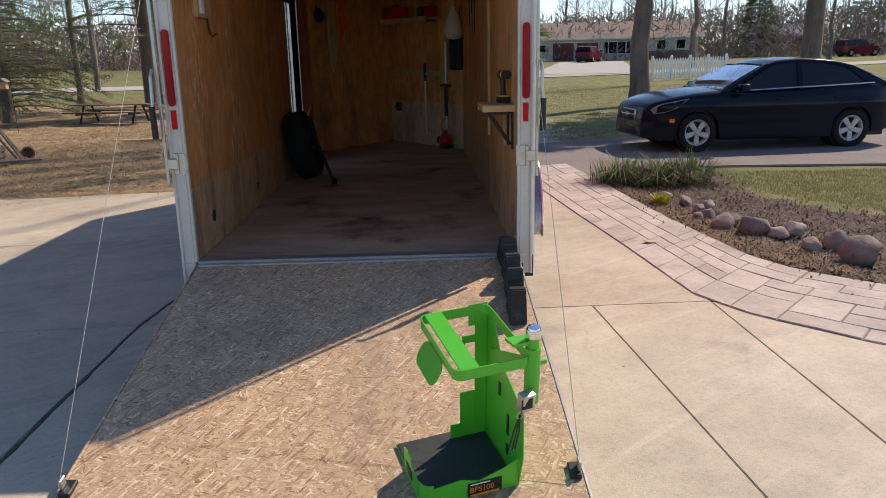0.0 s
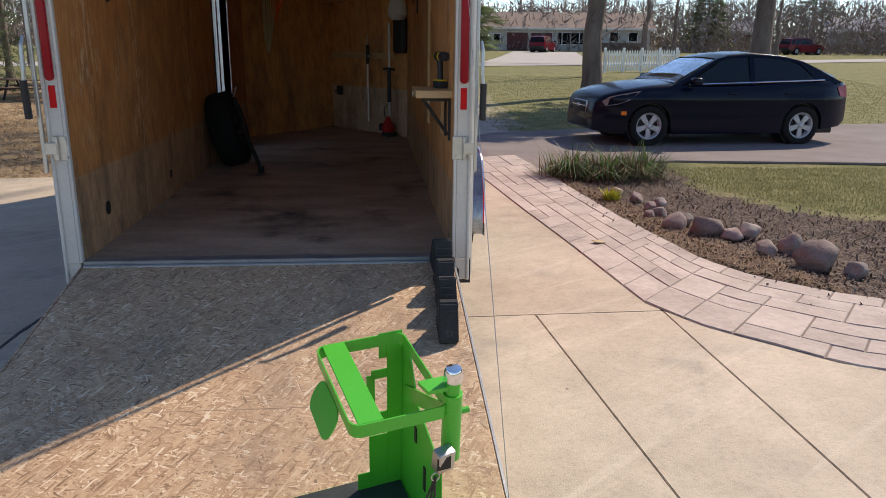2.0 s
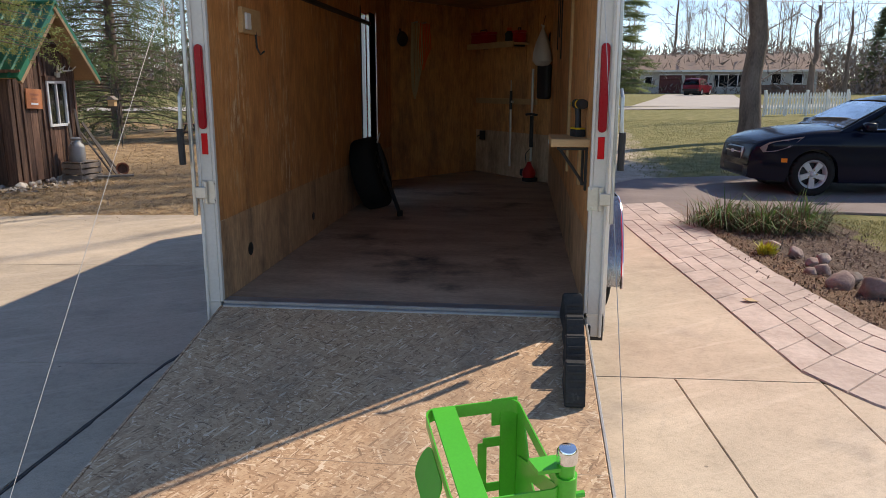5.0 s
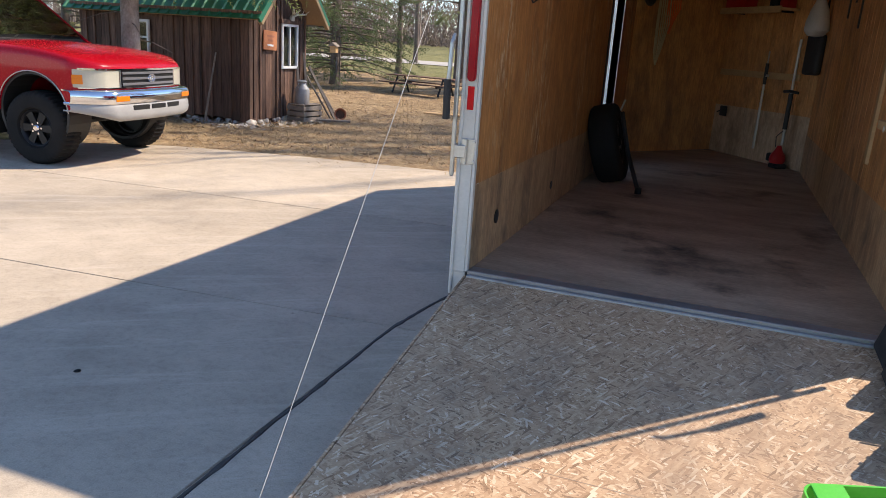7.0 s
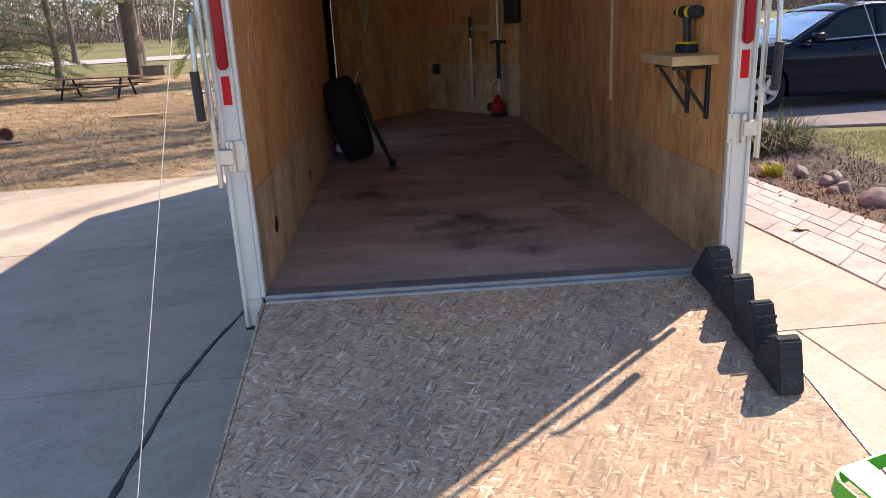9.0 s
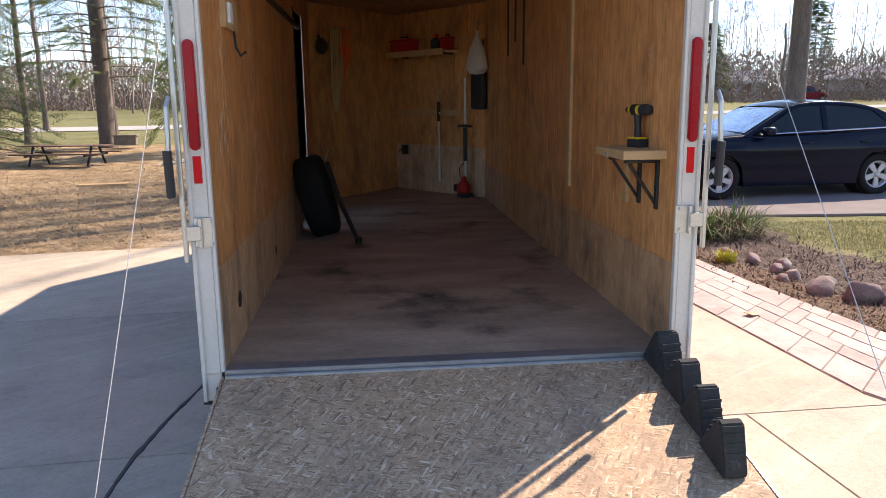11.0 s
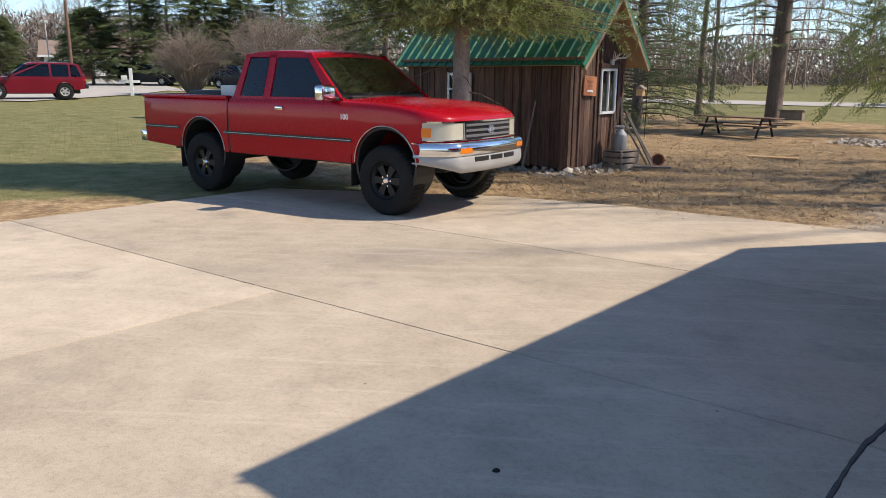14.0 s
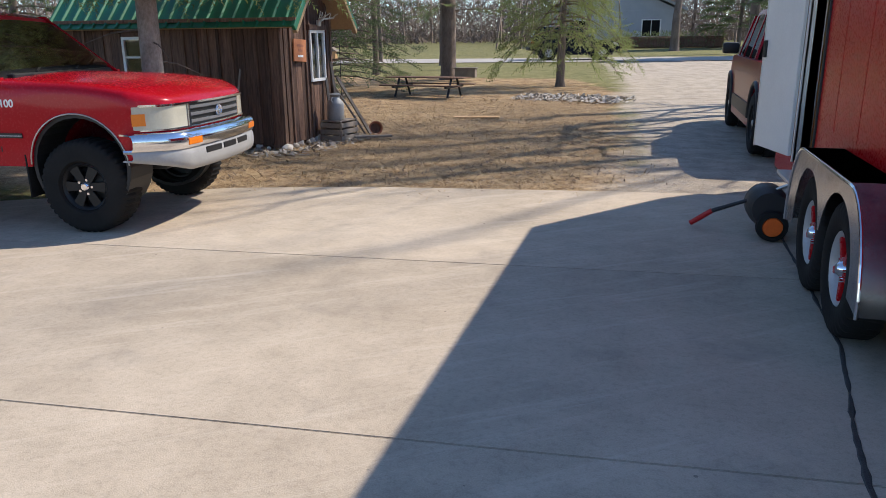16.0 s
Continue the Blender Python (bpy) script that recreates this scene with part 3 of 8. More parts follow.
def driveway():
    drive = thing("driveway", "sunlit tan concrete driveway of several slabs", "driveway", kind="structure")
    gap = 0.0028

    def slab(corners, mat=CONCRETE):
        bm = bmesh.new()
        c = sum((Vector(p) for p in corners), Vector((0, 0))) / len(corners)
        pts = []
        for x, y in corners:
            v = Vector((x, y)) - c
            pts.append((x - gap * np.sign(v.x), y - gap * np.sign(v.y)))
        prism(bm, pts, 0.14, pose(0, 0, -0.14))
        top = max(bm.faces, key=lambda f: f.calc_center_median().z)
        bmesh.ops.bevel(bm, geom=list(top.edges), offset=0.0035, segments=2, affect='EDGES')
        part("concrete_slab", bm, mat, drive)

    cols = [-9.35, -5.12, -1.43, 1.5]
    for a, b in zip(cols, cols[1:]):
        for lo, hi in ((-9.0, -4.4), (-4.4, None)):
            ya, yb = (lo, lo)
            yc, yd = (hi, hi) if hi is not None else (joint_y(a, 0.29), joint_y(b, 0.29))
            lean = lambda x, y: x + 0.063 * (0.29 - y) if x > 1 else x
            slab([(a, ya), (lean(b, yb), yb), (lean(b, yd), yd), (a, yc)], CONCRETE_PALE if a < -9 else CONCRETE)
    slab([(-9.35, joint_y(-9.35, 0.29)), (-1.43, joint_y(-1.43, 0.29)), (-1.24, 1.5), (-1.21, 2.62), (-9.35, joint_y(-9.35, 2.71))])
    slab([(-9.35, joint_y(-9.35, 2.71)), (-1.21, 2.62), (-1.17, 5.4), (-2.5, 5.3), (-5.1, 4.95), (-6.6, 4.55), (-9.35, 2.9)])
    slab([(-1.43, joint_y(-1.43, 0.29)), (1.5, 0.29), (2.3, 0.31), (1.95, 5.2), (-1.17, 5.4), (-1.21, 2.62), (-1.24, 1.5)])
    slab([(2.08, -9.0), (2.34, -9.0), (2.31, -1.0), (2.3, 0.31), (1.5, 0.29)])
    slab([(2.34, -9.0), (9.0, -9.0), (9.0, -1.7), (2.95, -0.5), (2.3, 0.31), (2.31, -1.0)])
    bed = part("joint_bed", prism(bmesh.new(), [(-9.3, -8.9), (8.9, -8.9), (8.9, -1.8), (2.9, -0.6), (1.9, 5.1), (-1.4, 5.3), (-2.5, 5.2), (-6.5, 4.4), (-9.2, 2.8)], 0.02, pose(0, 0, -0.045)), SEAL, drive, "dark filler in the slab joints")
    # black sealed joint
    line = [(-1.36, -7.0), (-1.41, -1.5), (-1.42, -0.68), (-1.43, 0.18), (-1.35, 0.75), (-1.24, 1.5), (-1.21, 2.62), (-1.18, 5.2)]
    bm = bmesh.new()
    pts = []
    for (xa, ya), (xb, yb) in zip(line, line[1:]):
        k = max(2, int((yb - ya) / 0.06))
        pts += [(xa + (xb - xa) * i / k, ya + (yb - ya) * i / k) for i in range(k)]
    rows = []
    for i, (x, y) in enumerate(pts):
        w = max(0.003, 0.011 + 0.009 * noise.noise((0, y * 7, 0)) + 0.009 * noise.noise((3, y * 23, 0)))
        o = 0.012 * noise.noise((5, y * 2.5, 0))
        rows.append([bm.verts.new((x + o + s * w, y, 0.0045 if abs(s) < 1 else 0.0005)) for s in (-1, -0.6, 0.6, 1)])
    for a, b in zip(rows, rows[1:]):
        for k in range(3):
            bm.faces.new((a[k], a[k + 1], b[k + 1], b[k]))
    part("joint_seal", bm, SEAL, drive, "uneven black joint seal")


driveway()


def paver_walk():
    """A curving walk of stamped ashlar stones beside the drive."""
    path = thing("paver_walk", "curving pinkish stamped stone walk", "walkway", kind="structure")
    L = [(1.80, 6.6), (1.87, 4.98), (2.0, 3.3), (2.13, 1.9), (2.24, 0.45), (2.45, 0.02), (2.96, -0.54), (4.2, -1.15), (6.2, -1.9), (8.8, -2.8)]
    R = [(2.62, 6.9), (2.75, 5.29), (2.80, 4.0), (2.88, 2.79), (3.04, 1.36), (3.22, 0.95), (3.63, 0.53), (4.6, 0.02), (6.6, -0.65), (9.2, -1.5)]

    def resample(line, k):
        d = [0]
        for a, b in zip(line, line[1:]):
            d.append(d[-1] + math.dist(a, b))
        s = np.linspace(0, d[-1], k)
        return np.c_[np.interp(s, d, [p[0] for p in line]), np.interp(s, d, [p[1] for p in line])]

    K = 240
    A, B = resample(L, K), resample(R, K)
    mid = (A + B) / 2
    dist = np.r_[0, np.cumsum(np.hypot(*np.diff(mid, axis=0).T))]

    def at(s, u):
        a = np.array([np.interp(s, dist, A[:, 0]), np.interp(s, dist, A[:, 1])])
        b = np.array([np.interp(s, dist, B[:, 0]), np.interp(s, dist, B[:, 1])])
        return a * (1 - u) + b * u
    bm = bmesh.new()
    rows = [[bm.verts.new((*at(s, u), 0.004)) for u in (0, 1)] for s in np.linspace(0.05, dist[-1], 70)]
    for a, b in zip(rows, rows[1:]):
        bm.faces.new((a[0], a[1], b[1], b[0]))
    part("walk_bed", bm, PAVE_BED, path)
    # ashlar cells on a small lattice: width in five strips, lengths of one to three units
    r = random.Random(5)
    unit, wide = 0.155, 6
    n = int(dist[-1] / unit)
    used = set()
    for i in range(n):
        for j in range(wide):
            if (i, j) in used:
                continue
            for li, lj in r.sample([(2, 2), (3, 2), (2, 1), (3, 1), (2, 2), (1, 2)], 6) + [(1, 1)]:
                cells = [(i + a, j + b) for a in range(li) for b in range(lj)]
                if j + lj <= wide and i + li <= n and not any(c in used for c in cells):
                    break
            used.update(cells)
            g = 0.0022
            s0, s1, u0, u1 = i * unit + g, (i + li) * unit - g, j / wide + g / 0.9, (j + lj) / wide - g / 0.9
            bm = bmesh.new()
            z = 0.010 + r.uniform(-0.0015, 0.002)
            outer = [at(s0, u0), at(s0, u1), at((s0 + s1) / 2, u1), at(s1, u1), at(s1, u0), at((s0 + s1) / 2, u0)]
            c = sum(outer) / 6
            low = [bm.verts.new((*p, 0.0)) for p in outer]
            top = [bm.verts.new((*(c + (p - c) * (1 - 0.007 / max(0.08, np.linalg.norm(p - c)))), z + r.uniform(-0.001, 0.001))) for p in outer]
            bm.faces.new(top)
            for k in range(6):
                bm.faces.new((low[k], low[(k + 1) % 6], top[(k + 1) % 6], top[k]))
            bmesh.ops.recalc_face_normals(bm, faces=bm.faces)
            part("paving_stone", bm, PAVER, path)


def side_drive():
    bm = bmesh.new()
    edge = [(1.85, 5.2), (2.2, 9.0), (2.7, 9.75), (4.4, 10.3), (8, 10.6), (20, 11.6), (34, 15), (34, 8), (20, 6.2), (9, 5.9), (4.9, 6.35), (3.3, 6.15), (2.7, 5.5)]
    prism(bm, edge, 0.03)
    for v in bm.verts:
        v.co.z += height(v.co.x, v.co.y)
    bmesh.ops.triangulate(bm, faces=bm.faces)
    ob = part("side_drive", bm, ASPHALT)
    tagged(ob, "worn purplish asphalt drive with tree shadows", "driveway", kind="structure")


side_drive()


# ---- the enclosed trailer ----
FLOOR, ROOFZ = 0.46, 2.62
NOSE, CORNER = 6.65, 5.3


def grooved(name, a, b, z0, z1, thick, material, parent, pitch=0.2, label="", depth=0.004):
    """A panel from a to b in plan, its face to the left of the way from a to b, cut by upright grooves."""
    a, b = Vector((*a, 0)), Vector((*b, 0))
    d = (b - a)
    L = d.length
    d.normalize()
    nrm = Vector((-d.y, d.x, 0))
    r = random.Random(int(L * 100))
    cuts, s = [0.0], 0.0
    while s < L - pitch * 1.3:
        s += pitch * r.choice((0.6, 1.0, 1.0, 1.4))
        cuts.append(min(s, L))
    cuts.append(L)
    bm = bmesh.new()
    g = 0.005
    face = []
    for s0, s1 in zip(cuts, cuts[1:]):
        if s1 - s0 > 0.03:
            face += [(s0 + g, 0.0), (s1 - g, 0.0), (s1 - g, -depth), (s1 + g, -depth)]
    face = [(0.0, 0.0)] + face[:-2] + [(L, 0.0)]
    low = [bm.verts.new(a + d * s + nrm * o + Vector((0, 0, z0))) for s, o in face]
    high = [bm.verts.new(a + d * s + nrm * o + Vector((0, 0, z1))) for s, o in face]
    for k in range(len(face) - 1):
        bm.faces.new((low[k], low[k + 1], high[k + 1], high[k]))
    e = [bm.verts.new(a + d * s - nrm * thick + Vector((0, 0, z))) for s, z in ((0, z0), (L, z0), (L, z1), (0, z1))]
    bm.faces.new(e)
    bm.faces.new([low[0], e[0], e[3], high[0]])
    bm.faces.new([low[-1], high[-1], e[2], e[1]])
    bmesh.ops.recalc_face_normals(bm, faces=bm.faces)
    return part(name, bm, material, parent, label)


def tyre_profile(r, rim, w):
    h = w / 2
    return [(rim, -h * 0.8), (rim + 0.02, -h * 0.98), (r - 0.05, -h * 1.02), (r - 0.018, -h * 0.9), (r - 0.002, -h * 0.7), (r, 0), (r - 0.002, h * 0.7), (r - 0.018, h * 0.9), (r - 0.05, h * 1.02), (rim + 0.02, h * 0.98), (rim, h * 0.8)]


def make_tyre(name, r, rim, w, parent, m, lugs=40):
    """A tyre whose axle lies along y, with tread blocks."""
    prof = tyre_profile(r, rim, w)
    bm = spun(prof + prof[:1], lugs * 3 if lugs else 48, 'y', cap=False)
    for v in bm.verts:
        rad = math.hypot(v.co.x, v.co.z)
        if lugs and rad > r - 0.025:
            k = round(math.atan2(v.co.z, v.co.x) / (2 * math.pi / (lugs * 3)))
            f = 1 + (0.008 if (k + (1 if v.co.y > 0.01 else 0)) % 3 else -0.008) / rad
            v.co.x *= f
            v.co.z *= f
    ob = part(name, bm, RUBBER, parent, smooth=True)
    ob.matrix_local = m
    return ob


def make_wheel(parent, m, r, rim, w, rim_mat, spokes=5, hub_mat=None, accent=None, lugs=40, slim=1.0):
    """A tyre with a spoked rim, its face towards -y."""
    tyre = make_tyre("tyre", r, rim, w, parent, m, lugs)
    f = -w * 0.42
    bm = spun([(rim - 0.045, f + 0.075), (rim - 0.03, f + 0.03), (rim - 0.022, f + 0.012), (rim - 0.004, f), (rim + 0.004, f + 0.006), (rim + 0.003, w * 0.35), (rim - 0.02, w * 0.35), (rim - 0.03, f + 0.08), (rim - 0.045, f + 0.075)], 40, 'y', cap=False)
    bmesh.ops.transform(bm, matrix=Matrix.Identity(4), verts=bm.verts)
    part("rim", bm, rim_mat, tyre, smooth=True)
    bm = spun([(0.0, f + 0.055), (rim * 0.25, f + 0.058), (rim - 0.02, f + 0.1), (rim - 0.02, f + 0.12), (0.0, f + 0.12)], 32, 'y')
    part("brake_disc", bm, BLACK if accent is None else accent, tyre, smooth=True)
    for k in range(spokes):
        a = 2 * math.pi * (k + 0.5) / spokes
        bm = bmesh.new()
        w0, w1 = rim * 0.17 * slim, rim * 0.25 * slim
        prism(bm, [(-w0, rim * 0.15), (w0, rim * 0.15), (w1 * 0.75, rim * 0.6), (w1, rim - 0.012), (-w1, rim - 0.012), (-w1 * 0.75, rim * 0.6)], 0.03)
        bmesh.ops.bevel(bm, geom=bm.edges[:], offset=0.006, segments=1, affect='EDGES')
        bmesh.ops.transform(bm, matrix=pose(0, 0, 0, 0, math.degrees(a), 0) @ pose(0, f + 0.045, 0, 90, 0, 0), verts=bm.verts)
        part("spoke", bm, accent or rim_mat, tyre, smooth=True)
    hub = part("hub_cap", spun([(0.0, f - 0.012), (rim * 0.13, f - 0.01), (rim * 0.2, f + 0.004), (rim * 0.24, f + 0.05)], 24, 'y'), hub_mat or rim_mat, tyre, smooth=True)
    for k in range(5):
        a = 2 * math.pi * k / 5
        bm = spun([(0.0, -0.012), (0.011, -0.012), (0.012, 0.02)], 8, 'y', pose(rim * 0.3 * math.cos(a), f + 0.02, rim * 0.3 * math.sin(a)))
        part("lug_nut", bm, CHROME, tyre)
    return tyre


def trailer():
    t = thing("enclosed_trailer", "red enclosed cargo trailer with its rear ramp lowered", "trailer")
    # deck and frame
    bm = bmesh.new()
    prism(bm, [(-0.975, 0.03), (0.975, 0.03), (0.975, CORNER), (0, NOSE - 0.03), (-0.975, CORNER)], 0.03, pose(0, 0, FLOOR - 0.03))
    part("deck", bm, DECK, t, "worn stained plywood trailer floor")
    part("sill_plate", boxed(-0.955, 0.955, -0.03, 0.055, FLOOR - 0.03, FLOOR + 0.006, 0.003), SILL, t, "scuffed dull aluminium threshold strip")
    bm = boxed(-1.06, 1.06, 0.02, CORNER, 0.30, FLOOR - 0.03)
    part("chassis", bm, BLACK, t)
    part("tongue", tubed([(0, 5.2, 0.38), (0, 7.35, 0.42)], 0.05), BLACK, t)
    # outer skins: left with the side door's opening, right whole
    zlo = 0.33
    for y0, y1, z0, z1 in ((0.1, 3.62, zlo, ROOFZ), (4.38, CORNER, zlo, ROOFZ), (3.62, 4.38, 2.34, ROOFZ), (3.62, 4.38, zlo, 0.5)):
        part("side_skin", boxed(-1.07, -1.055, y0, y1, z0, z1), TRED, t)
    part("side_skin", boxed(1.055, 1.07, 0.1, CORNER, zlo, ROOFZ), TRED, t)
    for s in (-1, 1):
        for y in (1.22, 1.84, 2.46, 3.08):
            part("seam", boxed(s * 1.0705 - 0.0015, s * 1.0705 + 0.0015, y - 0.012, y + 0.012, 0.9, ROOFZ - 0.06), TRED, t)
        part("roof_trim", boxed(min(s * 1.05, s * 1.085), max(s * 1.05, s * 1.085), 0.0, CORNER, ROOFZ - 0.05, ROOFZ + 0.03, 0.008), ALU, t)
        bm = bmesh.new()
        a = Vector((s * 1.07, CORNER))
        prism(bm, [(s * 1.07, CORNER), (0, NOSE + 0.13), (0, NOSE + 0.11), (s * 1.055, CORNER)][::s], ROOFZ - zlo, pose(0, 0, zlo))
        part("nose_skin", bm, TRED, t)
    bm = bmesh.new()
    prism(bm, [(-1.07, 0.0), (1.07, 0.0), (1.07, CORNER), (0, NOSE + 0.12), (-1.07, CORNER)], 0.05, pose(0, 0, ROOFZ))
    part("roof", bm, WHITE, t)
    # dimmed panel, so that less light bounces around inside
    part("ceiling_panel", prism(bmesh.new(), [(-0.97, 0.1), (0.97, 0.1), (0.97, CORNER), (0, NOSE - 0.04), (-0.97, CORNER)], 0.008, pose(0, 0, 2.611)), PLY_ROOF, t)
    # inner linings
    for (a, b, z0, z1) in (((-0.958, 3.62), (-0.958, 0.0), 0.89, 2.61), ((-0.958, CORNER), (-0.958, 4.38), 0.89, 2.61), ((-0.958, 4.38), (-0.958, 3.62), 2.34, 2.61)):
        grooved("wall_lining", a, b, z0, z1, 0.07, PLY_RUBBED, t, 0.62, depth=0.005)
    grooved("wall_lining", (0.958, 0.0), (0.958, CORNER), 0.85, 2.61, 0.07, PLY, t, 0.2, depth=0.012)
    grooved("nose_lining", (0.98, CORNER), (0.0, NOSE - 0.04), 1.03, 2.61, 0.04, PLY, t, 0.22, depth=0.012)
    grooved("nose_lining", (0.0, NOSE - 0.04), (-0.98, CORNER), FLOOR, 2.61, 0.04, PLY, t, 1.5, depth=0.002)
    for a, b in (((-0.955, 3.62), (-0.955, 0.0)), ((-0.955, CORNER), (-0.955, 4.38)), ((0.955, 0.0), (0.955, CORNER)), ((0.974, CORNER), (0.0, NOSE - 0.05))):
        grooved("kick_panel", a, b, FLOOR, (0.89 if a[0] < 0 else 0.85) if a[0] * b[0] != 0 else 1.03, 0.07, PLY_LOW if a[0] * b[0] != 0 else PLY_PALE, t, 3.0, depth=0.002)
    part("cable_hole", spun([(0.0, 0.0), (0.038, 0.0), (0.038, 0.004), (0.0, 0.004)], 24, 'x', pose(-0.9555, 0.41, 0.655)), BLACK, t, "round dark hole in the kick panel")
    part("cable_hole", spun([(0.0, 0.0), (0.03, 0.0), (0.03, 0.004), (0.0, 0.004)], 20, 'x', pose(-0.9555, 1.75, 0.62)), BLACK, t)
    for y, w, lo in ((1.66, 0.07, 1.0), (0.57, 0.05, 1.04)):
        part("wall_batten", boxed(0.938, 0.96, y, y + w, lo, 2.61 if w > 0.06 else 1.285, 0.003), PINE, t, "bare pine wall batten")
    part("upper_rail", tubed([(-0.95, 0.9, 2.20), (-0.95, 4.0, 2.22)], 0.022), BLACK, t)
    # switch plate board and hook near the rear of the left wall
    part("switch_board", boxed(-0.962, -0.935, 0.42, 0.72, 1.88, 2.02, 0.004), PINE, t)
    part("light_switch", boxed(-0.935, -0.92, 0.45, 0.52, 1.9, 1.99, 0.004), WHITE, t)
    part("wall_hook", tubed([(-0.94, 0.63, 1.9), (-0.935, 0.63, 1.81), (-0.915, 0.63, 1.77), (-0.89, 0.63, 1.79)], 0.006), BLACK, t)
    part("eye_screw", tubed([(0.96 + 0.02 * math.sin(a) * 0, 0.36 + 0.02 * math.cos(a), 1.76 + 0.02 * math.sin(a)) for a in np.linspace(0, 6.2, 14)], 0.003, 6), STEEL, t)
    # rear posts, header, lamps, lock rods
    for s in (-1, 1):
        lo, hi = (min(s * 0.966, s * 1.045), max(s * 0.966, s * 1.045))
        post = part("rear_post", boxed(lo, hi, -0.03, 0.1, 0.335, ROOFZ, 0.006), POST, t, "pale metal rear corner post")
        part("post_ridge", boxed(min(s * 1.028, s * 1.045), max(s * 1.028, s * 1.045), -0.042, -0.03, 0.335, ROOFZ, 0.004), POST, t)
        part("corner_trim", boxed(min(s * 1.0455, s * 1.0735), max(s * 1.0455, s * 1.0735), 0.07, 0.13, 0.33, ROOFZ, 0.004), ALU, t)
        part("post_trim", boxed(min(s * 0.953, s * 0.968), max(s * 0.953, s * 0.968), -0.034, -0.004, FLOOR, ROOFZ, 0.003), POST, t)
        part("post_foot_seam", boxed(lo - 0.001, hi + 0.001, -0.034, -0.03, FLOOR - 0.01, FLOOR - 0.002), STEEL, t)
        bm = bmesh.new()
        pts = [(0.021 * math.cos(a) , 0.188 * (1 if math.sin(a) > 0 else -1) + 0.021 * math.sin(a)) for a in np.linspace(0.02, 2 * math.pi - 0.02, 24)]
        prism(bm, pts, 0.018, pose(s * 1.0, -0.03, 1.583, 90, 0, 0))
        bmesh.ops.bevel(bm, geom=[e for f in bm.faces if len(f.verts) > 6 for e in f.edges], offset=0.005, segments=2, affect='EDGES')
        lamp = part("tail_lamp", bm, LENS, t, "long red tail lamp", smooth=True)
        for k in range(11):
            part("led", spun([(0.0, 0.0), (0.008, 0.0), (0.007, 0.004), (0.0, 0.005)], 8, 'y', pose(s * 1.0, -0.05, 1.41 + 0.033 * k)), LENS, lamp)
        part("reflector", boxed(s * 1.0 - 0.016, s * 1.0 + 0.016, -0.034, -0.03, 1.245, 1.352, 0.001), REFLECT, t, "red rectangular reflector")
        # keeper bracket
        part("bracket_plate", boxed(s * 0.99 - 0.045, s * 0.99 + 0.03, -0.037, -0.03, 0.99, 1.11, 0.002), STEEL, t)
        part("bracket_ridge", boxed(s * 1.005 - 0.008, s * 1.005 + 0.008, -0.055, -0.036, 0.99, 1.11, 0.003), STEEL, t)
        part("bracket_arm", boxed(min(s * 1.0, s * 1.07), max(s * 1.0, s * 1.07), -0.062, -0.05, 1.02, 1.08, 0.003), STEEL, t)
        for z in (1.005, 1.095):
            part("bolt", spun([(0.0, -0.008), (0.007, -0.007), (0.008, 0.0)], 8, 'y', pose(s * 0.965, -0.036, z)), STEEL, t)
        rod = part("lock_rod", boxed(s * 1.062 - 0.009, s * 1.062 + 0.009, -0.066, -0.044, 0.93, ROOFZ, 0.004), STEEL, t, "upright steel lock rod")
        bm = tubed([(s * 1.075, -0.09, 1.58), (s * 1.08, -0.11, 1.54), (s * 1.08, -0.12, 1.42), (s * 1.087, -0.12, 1.32), (s * 1.087, -0.11, 1.22)], [0.008, 0.010, 0.010, 0.012, 0.012], 10)
        part("handle", bm, STEEL, rod)
        part("grip", tubed([(s * 1.087, -0.12, 1.38), (s * 1.087, -0.11, 1.20)], 0.017, 10), PLASTIC, rod, "black rubber grip")
        part("foot_latch", boxed(s * 0.97 - 0.02, s * 0.97 + 0.02, -0.05, -0.03, 0.33, 0.40, 0.004), BLACK, t)
    part("header", boxed(-0.955, 0.955, -0.03, 0.1, 2.5, ROOFZ, 0.006), POST, t)
    # ramp
    tilt = math.degrees(math.atan2(0.34, 1.9))
    ramp = part("ramp", boxed(-0.955, 0.955, -2.06, 0.0, -0.045, 0.0, 0.004), OSB, t, "weathered oriented strand board ramp")
    ramp.matrix_local = pose(0, -0.035, 0.44, tilt)
    for s in (-1, 1):
        part("ramp_edge", boxed(s * 0.962 - 0.006, s * 0.962 + 0.006, -2.06, 0.0, -0.055, 0.001, 0.002), STEEL if s > 0 else OSB, ramp)
    part("sheet_joint", boxed(-0.97, 0.97, -1.2212, -1.2188, 0.0, 0.0006), DECK, ramp)
    flap = part("ramp_flap", boxed(-0.975, 0.975, -2.42, -2.07, -0.03, -0.012, 0.003), OSB, ramp)
    part("ramp_hinge", tubed([(-0.95, -0.005, 0.0), (0.95, -0.005, 0.0)], 0.011, 10), SILL, ramp)
    for s in (-1, 1):
        a = part("cable_anchor", boxed(s * 0.925 - 0.022, s * 0.925 + 0.022, -1.92, -1.84, 0.0, 0.02, 0.004), BLACK, ramp, "small steel cable bracket")
        part("anchor_lug", boxed(s * 0.94 - 0.006, s * 0.94 + 0.006, -1.9, -1.86, 0.02, 0.06, 0.003), STEEL, ramp)
        part("ramp_cable", tubed([(s * 0.94, -1.9, 0.17), (s * 0.93, -0.02, 2.58)], 0.0013, 6), WIRE if s < 0 else STEEL, t, "thin taut wire cable")
